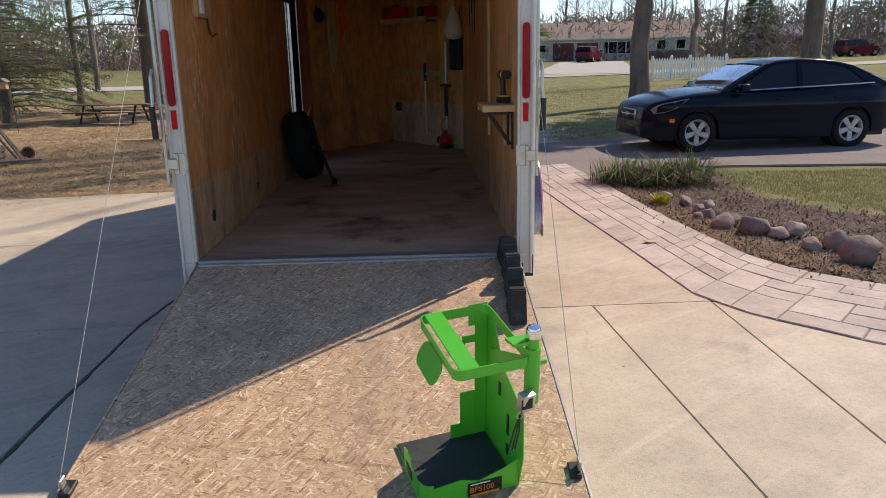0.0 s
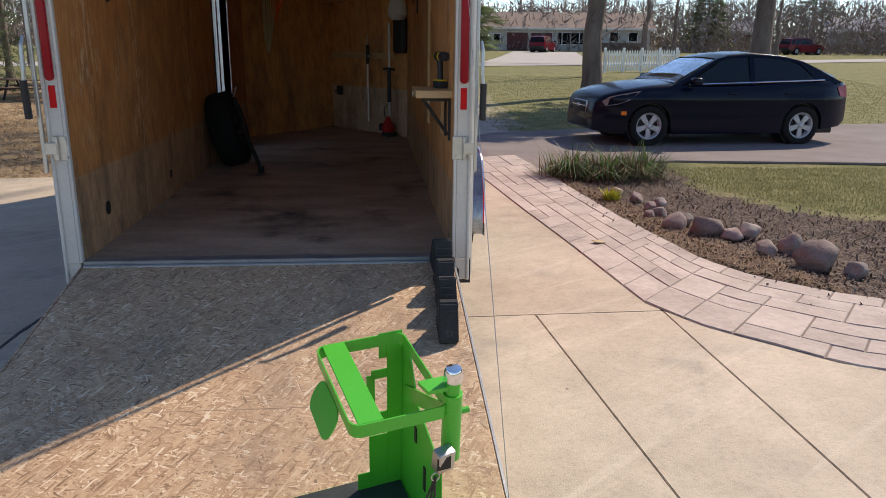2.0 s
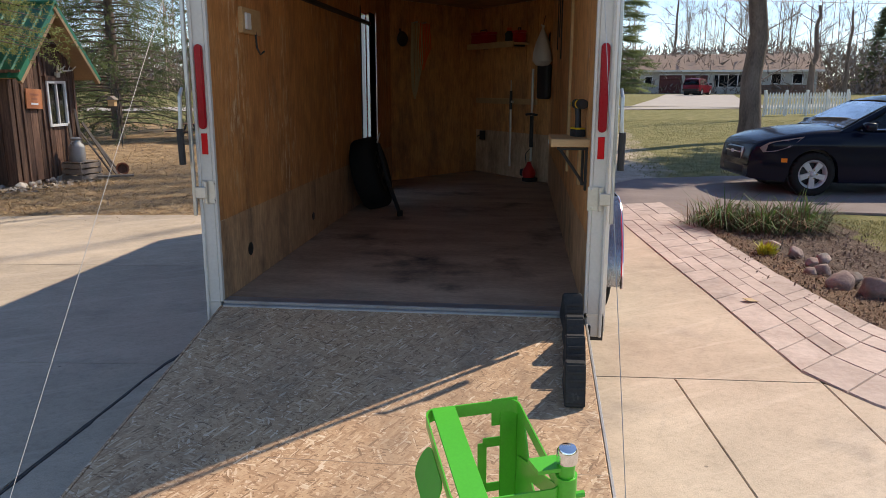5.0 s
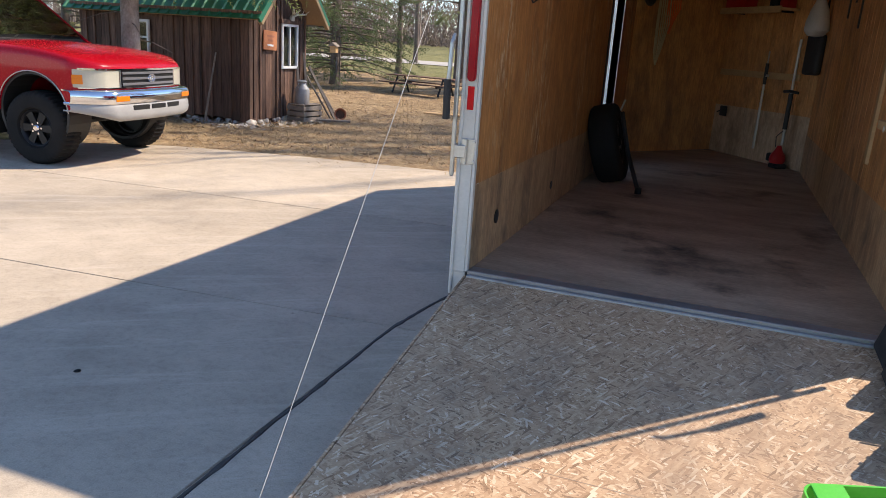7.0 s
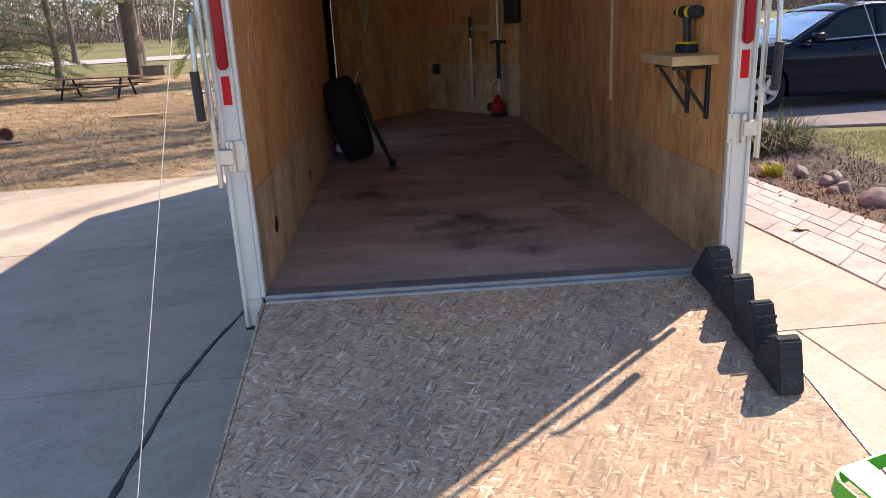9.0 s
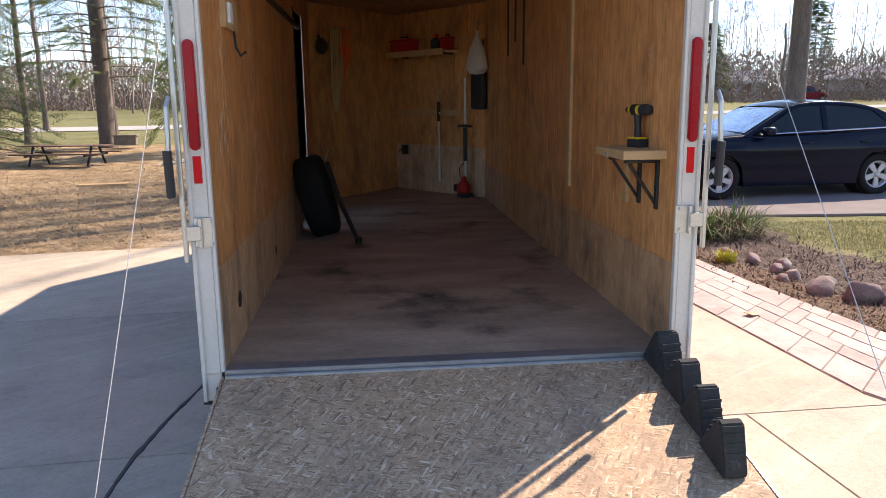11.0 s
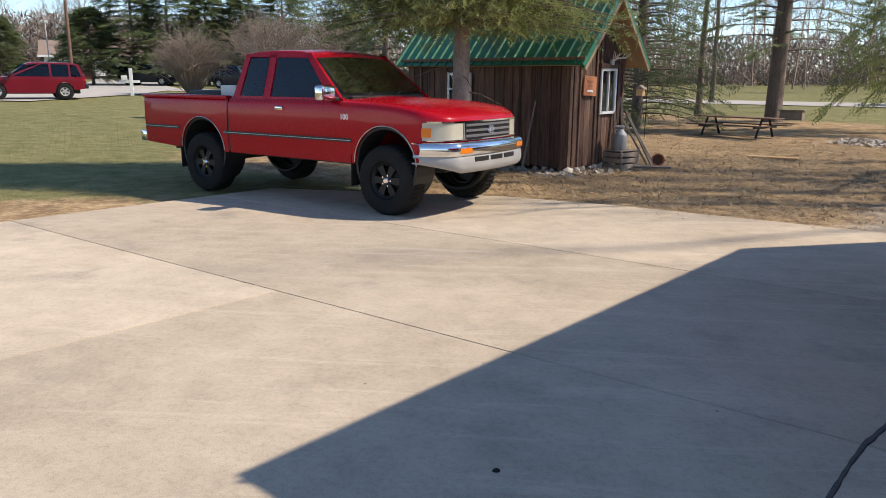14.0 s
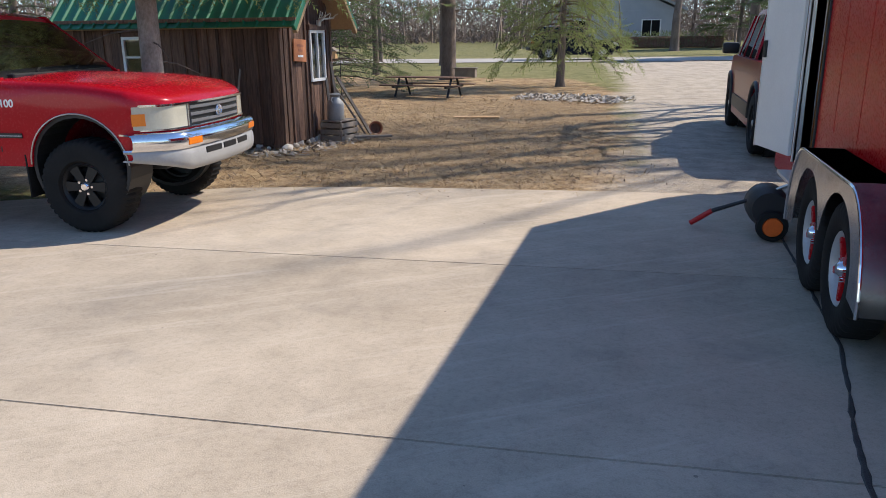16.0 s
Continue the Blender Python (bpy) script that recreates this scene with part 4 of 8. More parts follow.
    # fenders and wheels on both sides
    for s in (-1, 1):
        bow = [(0.40 * (1 - math.cos(a)), 0.30 + 0.55 * math.sin(a)) for a in np.linspace(0, math.pi / 2, 11)]
        prof = [(1.10 + d, z) for d, z in bow] + [(3.12 - d, z) for d, z in bow[::-1]]
        bm = bmesh.new()
        rows = [[bm.verts.new((s * x, y, z + (0 if abs(x) < 1.3 else -0.012))) for x in (1.07, 1.17, 1.275, 1.295)] for y, z in prof]
        for a, b in zip(rows, rows[1:]):
            for k in range(3):
                bm.faces.new((a[k], a[k + 1], b[k + 1], b[k]))
        bmesh.ops.solidify(bm, geom=bm.faces[:], thickness=0.006)
        bmesh.ops.recalc_face_normals(bm, faces=bm.faces)
        fender = part("fender", bm, PLATE, t, "bright tread plate double fender", smooth=True, angle=25)
        # outer skirt with wheel arches
        arc = []
        for cy in (1.7, 2.48):
            arc += [(cy - 0.385 * math.cos(a), 0.37 + 0.385 * math.sin(a)) for a in np.linspace(-0.12 if cy < 2 else 0.25, math.pi - 0.25 if cy < 2 else math.pi + 0.12, 16)]
        top = [(y, z - 0.012) for y, z in prof]
        bm = bmesh.new()
        prism(bm, [(y, z) for y, z in top] + arc[::-1], 0.005)
        bmesh.ops.transform(bm, matrix=Matrix(((0, 0, s, s * 1.29), (1, 0, 0, 0), (0, 1, 0, 0), (0, 0, 0, 1))), verts=bm.verts)
        bmesh.ops.recalc_face_normals(bm, faces=bm.faces)
        part("skirt", bm, PLATE, fender)
        part("rolled_edge", tubed([(s * 1.298, y, z - 0.01) for y, z in prof], 0.009, 8), CHROME, fender)
        for cy in (1.7, 2.48):
            w = make_wheel(t, pose(s * 1.17, cy, 0.355, 0, 0, 90 * s), 0.355, 0.2, 0.2, RIM, 5, CHROME, TRED, 36, 0.45)
    # side door folded forward
    door = part("side_door", boxed(-0.035, 0.0, 0, 0.74, 0.55, 2.34, 0.006), WHITE, t, "open white side door")
    door.matrix_local = pose(-1.085, 4.40, 0, 0, 0, 14)
    part("door_latch", boxed(-0.06, -0.035, 0.66, 0.71, 1.35, 1.5, 0.006), BLACK, door)
    part("door_trim", boxed(-0.041, 0.004, 0.738, 0.75, 0.54, 2.35, 0.002), ALU, door)
    part("door_frame", boxed(-1.085, -0.95, 3.60, 3.625, 0.5, 2.36, 0.004), BLACK, t, "black door gasket frame")
    part("door_frame", boxed(-1.085, -0.95, 4.38, 4.405, 0.5, 2.36, 0.004), ALU, t, "bare metal door frame")
    part("door_step", boxed(-1.2, -1.06, 3.7, 4.3, 0.42, 0.45, 0.004), ALU, t)
    part("trim_rail", boxed(-1.078, -1.07, 0.1, 3.6, 0.33, 0.42, 0.003), ALU, t)
    return t


trailer()


def on_ramp(x, y):
    """A pose whose z is square to the ramp, at a place on it."""
    tilt = math.atan2(0.34, 1.9)
    s = (y + 0.035) / math.cos(tilt)
    return pose(x, y, 0.44 + s * math.sin(tilt), math.degrees(tilt))


def wheel_chock(m):
    c = thing("wheel_chock", "black rubber wedge wheel chock on the ramp", "wheel chock", "row of wheel chocks")
    bm = bmesh.new()
    prism(bm, [(-0.115, 0.0), (0.105, 0.0), (0.11, 0.02), (0.03, 0.17), (-0.005, 0.175), (-0.11, 0.025)], 0.105)
    bmesh.ops.transform(bm, matrix=pose(-0.0525, 0, 0) @ Matrix(((0, 0, 1, 0), (1, 0, 0, 0), (0, 1, 0, 0), (0, 0, 0, 1))), verts=bm.verts)
    bmesh.ops.bevel(bm, geom=bm.edges[:], offset=0.007, segments=2, affect='EDGES')
    part("wedge", bm, CHOCK, c, smooth=True)
    for k in range(4):
        f = 0.15 + 0.22 * k
        y, z = 0.105 + (0.035 - 0.105) * f, 0.03 + 0.135 * f
        part("rib", boxed(-0.046, 0.046, -0.006, 0.006, -0.004, 0.0015, 0.001, m=pose(0, y, z, -62)), CHOCK, c)
        part("rib", boxed(-0.046, 0.046, -0.006, 0.006, -0.004, 0.0015, 0.001, m=pose(0, -y, z, 62)), CHOCK, c)
    c.matrix_world = m
    return c


NARROW = Matrix.Diagonal((0.9, 0.95, 1, 1))
chock = wheel_chock(on_ramp(0.885, -0.13) @ pose(0, 0, 0, 0, 0, 4) @ NARROW)
for x, y, a in ((0.88, -0.34, 183), (0.872, -0.54, 2), (0.858, -0.74, 180)):
    copy_thing(chock, on_ramp(x, y) @ pose(0, 0, 0, 0, 0, a) @ NARROW)


def bottle_holder(m):
    """A tall welded holder: a tray, two back plates, an upper ring and a post with a padlock."""
    h = thing("canister_holder", "bright green steel canister holder standing on the ramp", "canister holder")

    def plate(name, outline, thick, mm, mat=GREEN, parent=h, label=""):
        bm = bmesh.new()
        prism(bm, outline, thick, mm)
        bmesh.ops.recalc_face_normals(bm, faces=bm.faces)
        return part(name, bm, mat, parent, label)
    UP_X = Matrix(((0, 0, 1, 0), (1, 0, 0, 0), (0, 1, 0, 0), (0, 0, 0, 1)))   # outline (y, z), thick in x
    UP_Y = Matrix(((1, 0, 0, 0), (0, 0, -1, 0), (0, 1, 0, 0), (0, 0, 0, 1)))  # outline (x, z), thick in -y
    W, D, T = 0.30, 0.38, 0.004
    # tray
    TX, TY = -0.04, 0.045
    shift = pose(TX, TY, 0)
    part("tray", boxed(-W / 2 - 0.02, W / 2 + 0.04, -D / 2 + 0.03, D / 2, 0.006, 0.012, 0.002, m=shift), GREEN, h)
    part("tray_liner", boxed(-W / 2 - 0.014, W / 2 + 0.034, -D / 2 + 0.036, D / 2 - 0.006, 0.012, 0.016, 0.001, m=shift), LINER, h, "scuffed black rubber liner")
    plate("front_lip", [(-W / 2 + 0.02, 0), (W / 2 + 0.04, 0), (W / 2 + 0.04, 0.11), (W / 2 - 0.02, 0.085), (0.04, 0.06), (-0.03, 0.08), (-W / 2 + 0.02, 0.07)], T, pose(TX, TY - D / 2 + 0.03, 0) @ UP_Y)
    bm = bmesh.new()
    arc = [(-W / 2 + 0.02 - 0.04 * math.sin(a), -D / 2 + 0.07 - 0.04 * math.cos(a)) for a in np.linspace(0, math.pi / 2, 7)]
    prism(bm, arc + [(x + 0.004, y + 0.004) for x, y in arc[::-1]], 0.08, shift)
    bmesh.ops.recalc_face_normals(bm, faces=bm.faces)
    part("corner_lip", bm, GREEN, h, smooth=True)
    plate("side_lip", [(-D / 2 + 0.07, 0), (0.05, 0), (0.05, 0.10), (0.0, 0.115), (-0.06, 0.08), (-D / 2 + 0.07, 0.08)], T, pose(TX - W / 2 - 0.02 - T, TY, 0) @ UP_X)
    part("cut_out_mark", boxed(TX - W / 2 - 0.0265, TX - W / 2 - 0.0245, TY - 0.05, TY + 0.02, 0.03, 0.065), LABEL, h)
    LY = TY + 0.03
    lab = part("label_plate", boxed(-0.045, 0.085, LY - D / 2 - T - 0.0022, LY - D / 2 - T - 0.0005, 0.004, 0.058), LABEL, h, "black and orange warning label")
    for z, c in ((0.054, LABEL_W), (0.012, LABEL_O), (0.008, LABEL_O)):
        part("label_bar", boxed(-0.035, 0.04 if c is LABEL_W else 0.075, LY - D / 2 - T - 0.0042, LY - D / 2 - T - 0.0024, z - 0.004, z), c, lab)
    cu = bpy.data.curves.new("label_text", 'FONT')
    cu.body, cu.size, cu.extrude = "BPS100", 0.031, 0.0006
    cu.materials.append(LABEL_O)
    tx = new("label_text", cu)
    tx.parent = lab
    tx.matrix_local = pose(-0.038, LY - D / 2 - T - 0.003, 0.02, 90)
    # right back plate (towards +x) with slots, back left plate with a scalloped outline
    plate("side_plate", [(-D / 2 + 0.07, 0), (D / 2, 0), (D / 2, 0.5), (0.12, 0.5), (0.05, 0.38), (-D / 2 + 0.05, 0.3), (-D / 2 + 0.04, 0.13)], T, pose(W / 2, 0, 0) @ UP_X)
    for y, z0, z1 in ((0.06, 0.25, 0.30), (-0.02, 0.14, 0.22), (-0.02, 0.06, 0.1)):
        part("slot", boxed(W / 2 - 0.0035, W / 2 - 0.0005, y - 0.008, y + 0.008, z0, z1), BLACK, h)
    bm = bmesh.new()
    for xa, xb, za, zb in ((0.05, 0.15, 0.0, 0.03), (0.10, 0.15, 0.03, 0.545), (0.075, 0.10, 0.465, 0.545), (0.05, 0.10, 0.40, 0.43), (0.035, 0.062, 0.27, 0.415), (0.05, 0.10, 0.255, 0.285), (0.04, 0.10, 0.03, 0.205), (0.0, 0.05, 0.0, 0.075)):
        box(bm, xa, xb, D / 2 - T, D / 2, za, zb, 0.0015)
    part("back_plate", bm, GREEN, h, "green back plate with a hand slot")
    # upper ring
    zr, hr, LX = 0.505, 0.035, -0.115
    def rounded(pts, r):
        out = []
        for k, p in enumerate(pts):
            a, b, c = Vector(pts[k - 1]), Vector(p), Vector(pts[(k + 1) % len(pts)])
            u, w = (a - b).normalized(), (c - b).normalized()
            for q in np.linspace(0, math.pi / 2, 6):
                out.append(tuple(b + (u * (1 - math.sin(q)) + w * (1 - math.cos(q))) * r))
        return out
    hoop = [(LX, D / 2), (LX, -D / 2), (W / 2, -D / 2), (W / 2, D / 2)]
    outer = rounded(hoop, 0.03)
    inner = [(x * 0.972 + 0.0005, y * 0.978) for x, y in outer]
    bm = bmesh.new()
    rows = [[bm.verts.new((x, y, z)) for x, y in line] for line, z in ((outer, zr), (outer, zr + hr), (inner, zr + hr), (inner, zr))]
    for a, b in zip(rows, rows[1:] + rows[:1]):
        for k in range(len(a)):
            bm.faces.new((a[k], a[(k + 1) % len(a)], b[(k + 1) % len(a)], b[k]))
    bmesh.ops.recalc_face_normals(bm, faces=bm.faces)
    part("upper_ring", bm, GREEN, h, smooth=True)
    part("cross_strap", boxed(LX + 0.02, LX + 0.085, -D / 2 + 0.004, D / 2 - 0.004, zr + hr - 0.004, zr + hr + 0.001, 0.001), GREEN, h)
    tab = rounded([(-0.085, -0.1), (0.0, -0.1), (0.0, 0.09), (-0.085, 0.09)], 0.035)
    plate("hanging_tab", tab, 0.004, pose(LX - 0.001, 0.0, zr + 0.004, 0, -58, 0))
    part("slanted_brace", boxed(-0.002, 0.002, -0.17, 0.16, -0.022, 0.022, m=pose(W / 2 - 0.004, 0.0, 0.43, -24)), GREEN, h)
    # post, clamp and padlock at the front right corner
    part("post", spun([(0.0, 0.0), (0.02, 0.0), (0.02, 0.22), (0.0, 0.22)], 20, 'z', pose(W / 2 + 0.012, -D / 2 + 0.02, 0.375)), GREEN, h, smooth=True)
    part("sleeve", spun([(0.0205, 0.0), (0.026, 0.0), (0.026, 0.19), (0.0205, 0.19), (0.0205, 0.0)], 20, 'z', pose(W / 2 + 0.012, -D / 2 + 0.02, 0.37), cap=False), GREEN, h, smooth=True)
    part("post_cap", spun([(0.0, 0.04), (0.02, 0.038), (0.025, 0.03), (0.025, 0.006), (0.018, 0.0)], 20, 'z', pose(W / 2 + 0.012, -D / 2 + 0.02, 0.59)), CHROME, h, "bright metal cap", smooth=True)
    plate("clamp", [(W / 2 - 0.06, -0.02), (W / 2, -0.02), (W / 2 + 0.01, 0.03), (W / 2 - 0.07, 0.03)], 0.01, pose(0, -D / 2 + 0.03, 0.575))
    part("bolt", spun([(0.0, 0.0), (0.008, 0.0), (0.008, 0.03), (0.0, 0.03)], 10, 'x', pose(W / 2 + 0.03, -D / 2 + 0.02, 0.50)), GREEN, h)
    lock = part("padlock", boxed(-0.026, 0.026, -0.018, 0.018, -0.03, 0.03, 0.005, 2, m=pose(W / 2 - 0.025, -D / 2 - 0.02, 0.40, 8, 0, 12)), STEEL, h, "steel padlock with hanging keys", smooth=True)
    part("lock_face", boxed(W / 2 - 0.05, W / 2 - 0.012, -D / 2 - 0.0415, -D / 2 - 0.039, 0.385, 0.42), LABEL, h)
    for dx in (-0.05, -0.062, -0.04):
        part("key_strap", tubed([(W / 2 - 0.05, -D / 2 - 0.03, 0.36), (W / 2 + dx - 0.01, -D / 2 - 0.028, 0.30), (W / 2 + dx - 0.02, -D / 2 - 0.02, 0.23)], 0.003, 6), BLACK, h)
    part("key_ring", tubed([(W / 2 - 0.05 + 0.012 * math.cos(a), -D / 2 - 0.03, 0.36 + 0.012 * math.sin(a)) for a in np.linspace(0, 6.2, 14)], 0.002, 6), STEEL, h)
    h.matrix_world = m
    return h


bottle_holder(on_ramp(0.53, -1.87) @ pose(0, 0, 0.0, 0, 0, 17) @ Matrix.Diagonal((1, 1, 1.1, 1)))


# ---- things inside the trailer ----
def wall_shelf():
    s = thing("wall_shelf", "small pine shelf on black folding brackets", "shelf")
    part("board", boxed(0.765, 0.962, 0.12, 0.52, 1.29, 1.33, 0.003), PINE, s)
    for y in (0.2, 0.42):
        b = part("bracket", boxed(0.945, 0.962, y - 0.014, y + 0.014, 1.06, 1.285, 0.003), BLACK, s)
        part("bracket_arm", boxed(0.80, 0.95, y - 0.012, y + 0.012, 1.27, 1.284, 0.002), BLACK, s)
        part("brace", tubed([(0.945, y, 1.09), (0.82, y, 1.268)], 0.008, 8), BLACK, s)
    part("eye_screw", tubed([(0.76, 0.33 + 0.012 * math.cos(a), 1.30 + 0.012 * math.sin(a)) for a in np.linspace(0, 6.2, 14)], 0.0025, 6), STEEL, s)


wall_shelf()


def drill():
    d = thing("cordless_drill", "black and yellow cordless drill standing on the shelf", "drill", m=pose(0.915, 0.36, 1.33, 0, 0, 108) @ Matrix.Scale(0.76, 4))
    part("battery", boxed(-0.055, 0.06, -0.038, 0.038, 0.0, 0.05, 0.008, 2), PLASTIC, d, smooth=True)
    part("foot", boxed(-0.05, 0.058, -0.036, 0.036, 0.05, 0.062, 0.004, 2), YEL, d, smooth=True)
    part("grip", tubed([(0.0, 0, 0.06), (0.004, 0, 0.13), (0.012, 0, 0.2)], [0.024, 0.02, 0.024], 12), PLASTIC, d, smooth=True)
    part("motor_housing", spun([(0.0, -0.1), (0.026, -0.095), (0.032, -0.06), (0.033, 0.05), (0.028, 0.075), (0.0, 0.078)], 20, 'x', pose(0.0, 0, 0.225)), YEL, d, smooth=True)
    part("gear_band", spun([(0.03, 0.0), (0.0345, 0.0), (0.0345, 0.05), (0.03, 0.05)], 20, 'x', pose(0.0, 0, 0.225)), BLACK, d, smooth=True)
    part("rear_cover", spun([(0.0, -0.112), (0.03, -0.1), (0.035, -0.07), (0.034, -0.03)], 20, 'x', pose(0.0, 0, 0.225)), PLASTIC, d, smooth=True)
    part("chuck", spun([(0.0, 0.0), (0.022, 0.0), (0.02, 0.03), (0.012, 0.045), (0.0, 0.05)], 16, 'x', pose(0.075, 0, 0.225)), BLACK, d, smooth=True)
    part("bit", tubed([(0.12, 0, 0.225), (0.165, 0, 0.225)], 0.003, 6), STEEL, d)
    part("trigger", boxed(0.022, 0.036, -0.008, 0.008, 0.15, 0.185, 0.003), BLACK, d)


drill()


def spare_tyre():
    s = thing("spare_wheel", "black spare wheel leaning on the trailer wall", "spare wheel", m=pose(-0.78, 3.15, FLOOR, 0, 0, 0))
    w = make_wheel(s, pose(0.0, 0.0, 0.335, 0, -14, 0) @ pose(0, 0, 0, 0, 0, 90), 0.335, 0.19, 0.23, RIM_DARK, 5, RIM_DARK, None, 0)
    part("wheel_dolly_bar", tubed([(0.1, -0.15, 0.62), (0.2, -0.25, 0.3), (0.33, -0.4, 0.03)], 0.018, 8), BLACK, s, "black folding bar")
    part("bar_tip", spun([(0.0, 0.0), (0.026, 0.0), (0.026, 0.05), (0.0, 0.05)], 12, 'z', pose(0.335, -0.405, 0.0)), RUBBER, s)
    part("bar_handle", tubed([(0.08, -0.12, 0.63), (0.11, -0.12, 0.72)], 0.008, 8), STEEL, s)


spare_tyre()


def nose_pose(x, z, right=True, off=0.0):
    """A place on the right or left nose panel; its -y faces into the trailer."""
    k = (NOSE - 0.04 - CORNER) / 0.98
    y = NOSE - 0.04 - k * abs(x)
    a = math.degrees(math.atan(k))
    return pose(x, y, z, 0, 0, -a if right else a) @ pose(0, -off, 0)


def nose_shelf():
    s = thing("nose_shelf", "orange-brown board shelf across the trailer nose", "shelf", m=nose_pose(0.42, 2.1))
    part("board", boxed(-0.52, 0.5, -0.26, -0.03, 0.0, 0.025, 0.003), PINE, s)
    part("front_edge", boxed(-0.52, 0.5, -0.278, -0.2605, -0.03, 0.04, 0.003), PINE, s)
    for x in (-0.4, 0.4):
        part("bracket", boxed(x - 0.012, x + 0.012, -0.24, -0.028, -0.02, -0.001, 0.002), BLACK, s)


nose_shelf()


def can_thing(name, label, cat, m, body, r=0.05, h=0.13, lid=None):
    c = thing(name, label, cat, m=m)
    part("body", spun([(0.0, 0.0), (r, 0.0), (r, h * 0.75), (r * 0.5, h * 0.92), (0.0, h * 0.92)], 20), body, c, smooth=True)
    part("cap", spun([(0.0, h * 0.9), (r * 0.6, h * 0.9), (r * 0.6, h * 1.15), (0.0, h * 1.15)], 16), lid or body, c, smooth=True)


def crate(name, label, cat, m, w, d, h, mat):
    c = thing(name, label, cat, m=m)
    part("body", boxed(-w / 2, w / 2, -d / 2, d / 2, 0.0, h * 0.8, 0.012, 2), mat, c, smooth=True)
    part("lid", boxed(-w / 2 - 0.006, w / 2 + 0.006, -d / 2 - 0.006, d / 2 + 0.006, h * 0.8, h, 0.01, 2), mat, c, smooth=True)
    part("handle", tubed([(-w * 0.2, 0, h), (-w * 0.18, 0, h + 0.03), (w * 0.18, 0, h + 0.03), (w * 0.2, 0, h)], 0.008, 8), BLACK, c)


crate("tool_box", "dark red tool box on the nose shelf", "tool box", nose_pose(0.22, 2.126, True, 0.14), 0.36, 0.16, 0.16, REDP)
can_thing("spray_can", "orange-topped can on the nose shelf", "can", nose_pose(0.56, 2.126, True, 0.14), PLASTIC, 0.055, 0.16, ORANGE)
crate("fuel_can", "small red fuel can on the nose shelf", "fuel can", nose_pose(0.68, 2.126, True, 0.14), 0.12, 0.12, 0.14, REDP)


def hanging(name, label, cat, m):
    return thing(name, label, cat, m=m)


b = hanging("wall_outlet", "black outlet box on the nose wall", "outlet", nose_pose(0.13, 0.96))
part("box", boxed(-0.06, 0.06, -0.05, -0.028, -0.06, 0.06, 0.008, 2), PLASTIC, b, smooth=True)
part("cord_stub", tubed([(-0.06, -0.04, 0.0), (-0.09, -0.06, -0.02)], 0.008, 8), BLACK, b)
b = hanging("nose_rail", "brown board rail along the nose wall", "rail", nose_pose(0.42, 1.42))
part("board", boxed(-0.68, 0.66, -0.025, -0.002, -0.035, 0.035, 0.003), PINE, b)
b = hanging("grease_pole", "steel pole hung upright on the nose wall", "pole", nose_pose(0.53, 0.6, True, 0.06))
part("shaft", tubed([(0, 0, 0.0), (0, 0, 0.95)], 0.014, 10), STEEL, b)
part("grip", tubed([(0, 0, 0.72), (0, 0, 0.95)], 0.019, 10), PLASTIC, b)
part("tip", tubed([(0, 0, 0.95), (0, 0, 1.08)], 0.008, 8), STEEL, b)
part("hanger", boxed(-0.02, 0.02, -0.01, 0.035, 0.8, 0.83, 0.003), STEEL, b)
b = hanging("string_trimmer", "black string trimmer with a red motor, hung on the wall", "string trimmer", nose_pose(0.84, FLOOR, True, 0.12))
part("shaft", tubed([(0, 0, 0.25), (0, 0, 1.35)], 0.014, 10), STEEL, b)
part("grip", tubed([(0, 0, 0.42), (0, 0, 0.8)], 0.024, 10), PLASTIC, b)
part("handle_bar", tubed([(-0.11, 0, 0.81), (0.0, -0.02, 0.82), (0.1, 0, 0.81)], 0.015, 8), PLASTIC, b)
part("motor", spun([(0.0, 0.0), (0.07, 0.01), (0.085, 0.05), (0.075, 0.1), (0.04, 0.15), (0.02, 0.2), (0.0, 0.2)], 20, 'z', pose(-0.03, 0, 0.04)), REDP, b, smooth=True)
part("tank", boxed(-0.15, -0.08, -0.06, 0.06, 0.06, 0.15, 0.02, 2), PLASTIC, b, smooth=True)
part("throttle_cable", tubed([(0.0, -0.02, 0.4), (-0.07, -0.03, 0.33), (-0.05, -0.03, 0.22)], 0.005, 6), BLACK, b)
part("foot", boxed(-0.08, 0.06, -0.07, 0.07, 0.0, 0.05, 0.01), PLASTIC, b)
b = hanging("cloth_pouch", "dark cloth pouch hung at the trailer nose", "pouch", pose(0.88, 5.2, 1.46, 0, 0, -62))
part("body", boxed(-0.12, 0.12, -0.05, 0.03, 0.0, 0.40, 0.03, 3), PLASTIC, b, smooth=True)
part("strap", tubed([(-0.05, 0.02, 0.4), (0, 0.05, 0.75), (0.05, 0.02, 0.4)], 0.008, 6), BLACK, b)
b = hanging("plastic_bag", "pale plastic bag hung by its knot", "bag", pose(0.84, 5.12, 1.83, 0, 0, -62))
bm = spun([(0.0, 0.0), (0.09, 0.01), (0.14, 0.06), (0.135, 0.14), (0.1, 0.26), (0.05, 0.36), (0.015, 0.42), (0.03, 0.46)], 18)
for v in bm.verts:
    v.co += v.co.normalized() * 0.018 * noise.noise(v.co * 14)
    v.co.y *= 0.7
part("body", bm, BAG, b, smooth=True)
part("knot_cord", tubed([(0, 0, 0.44), (0.01, 0.02, 0.56)], 0.004, 6), BLACK, b)
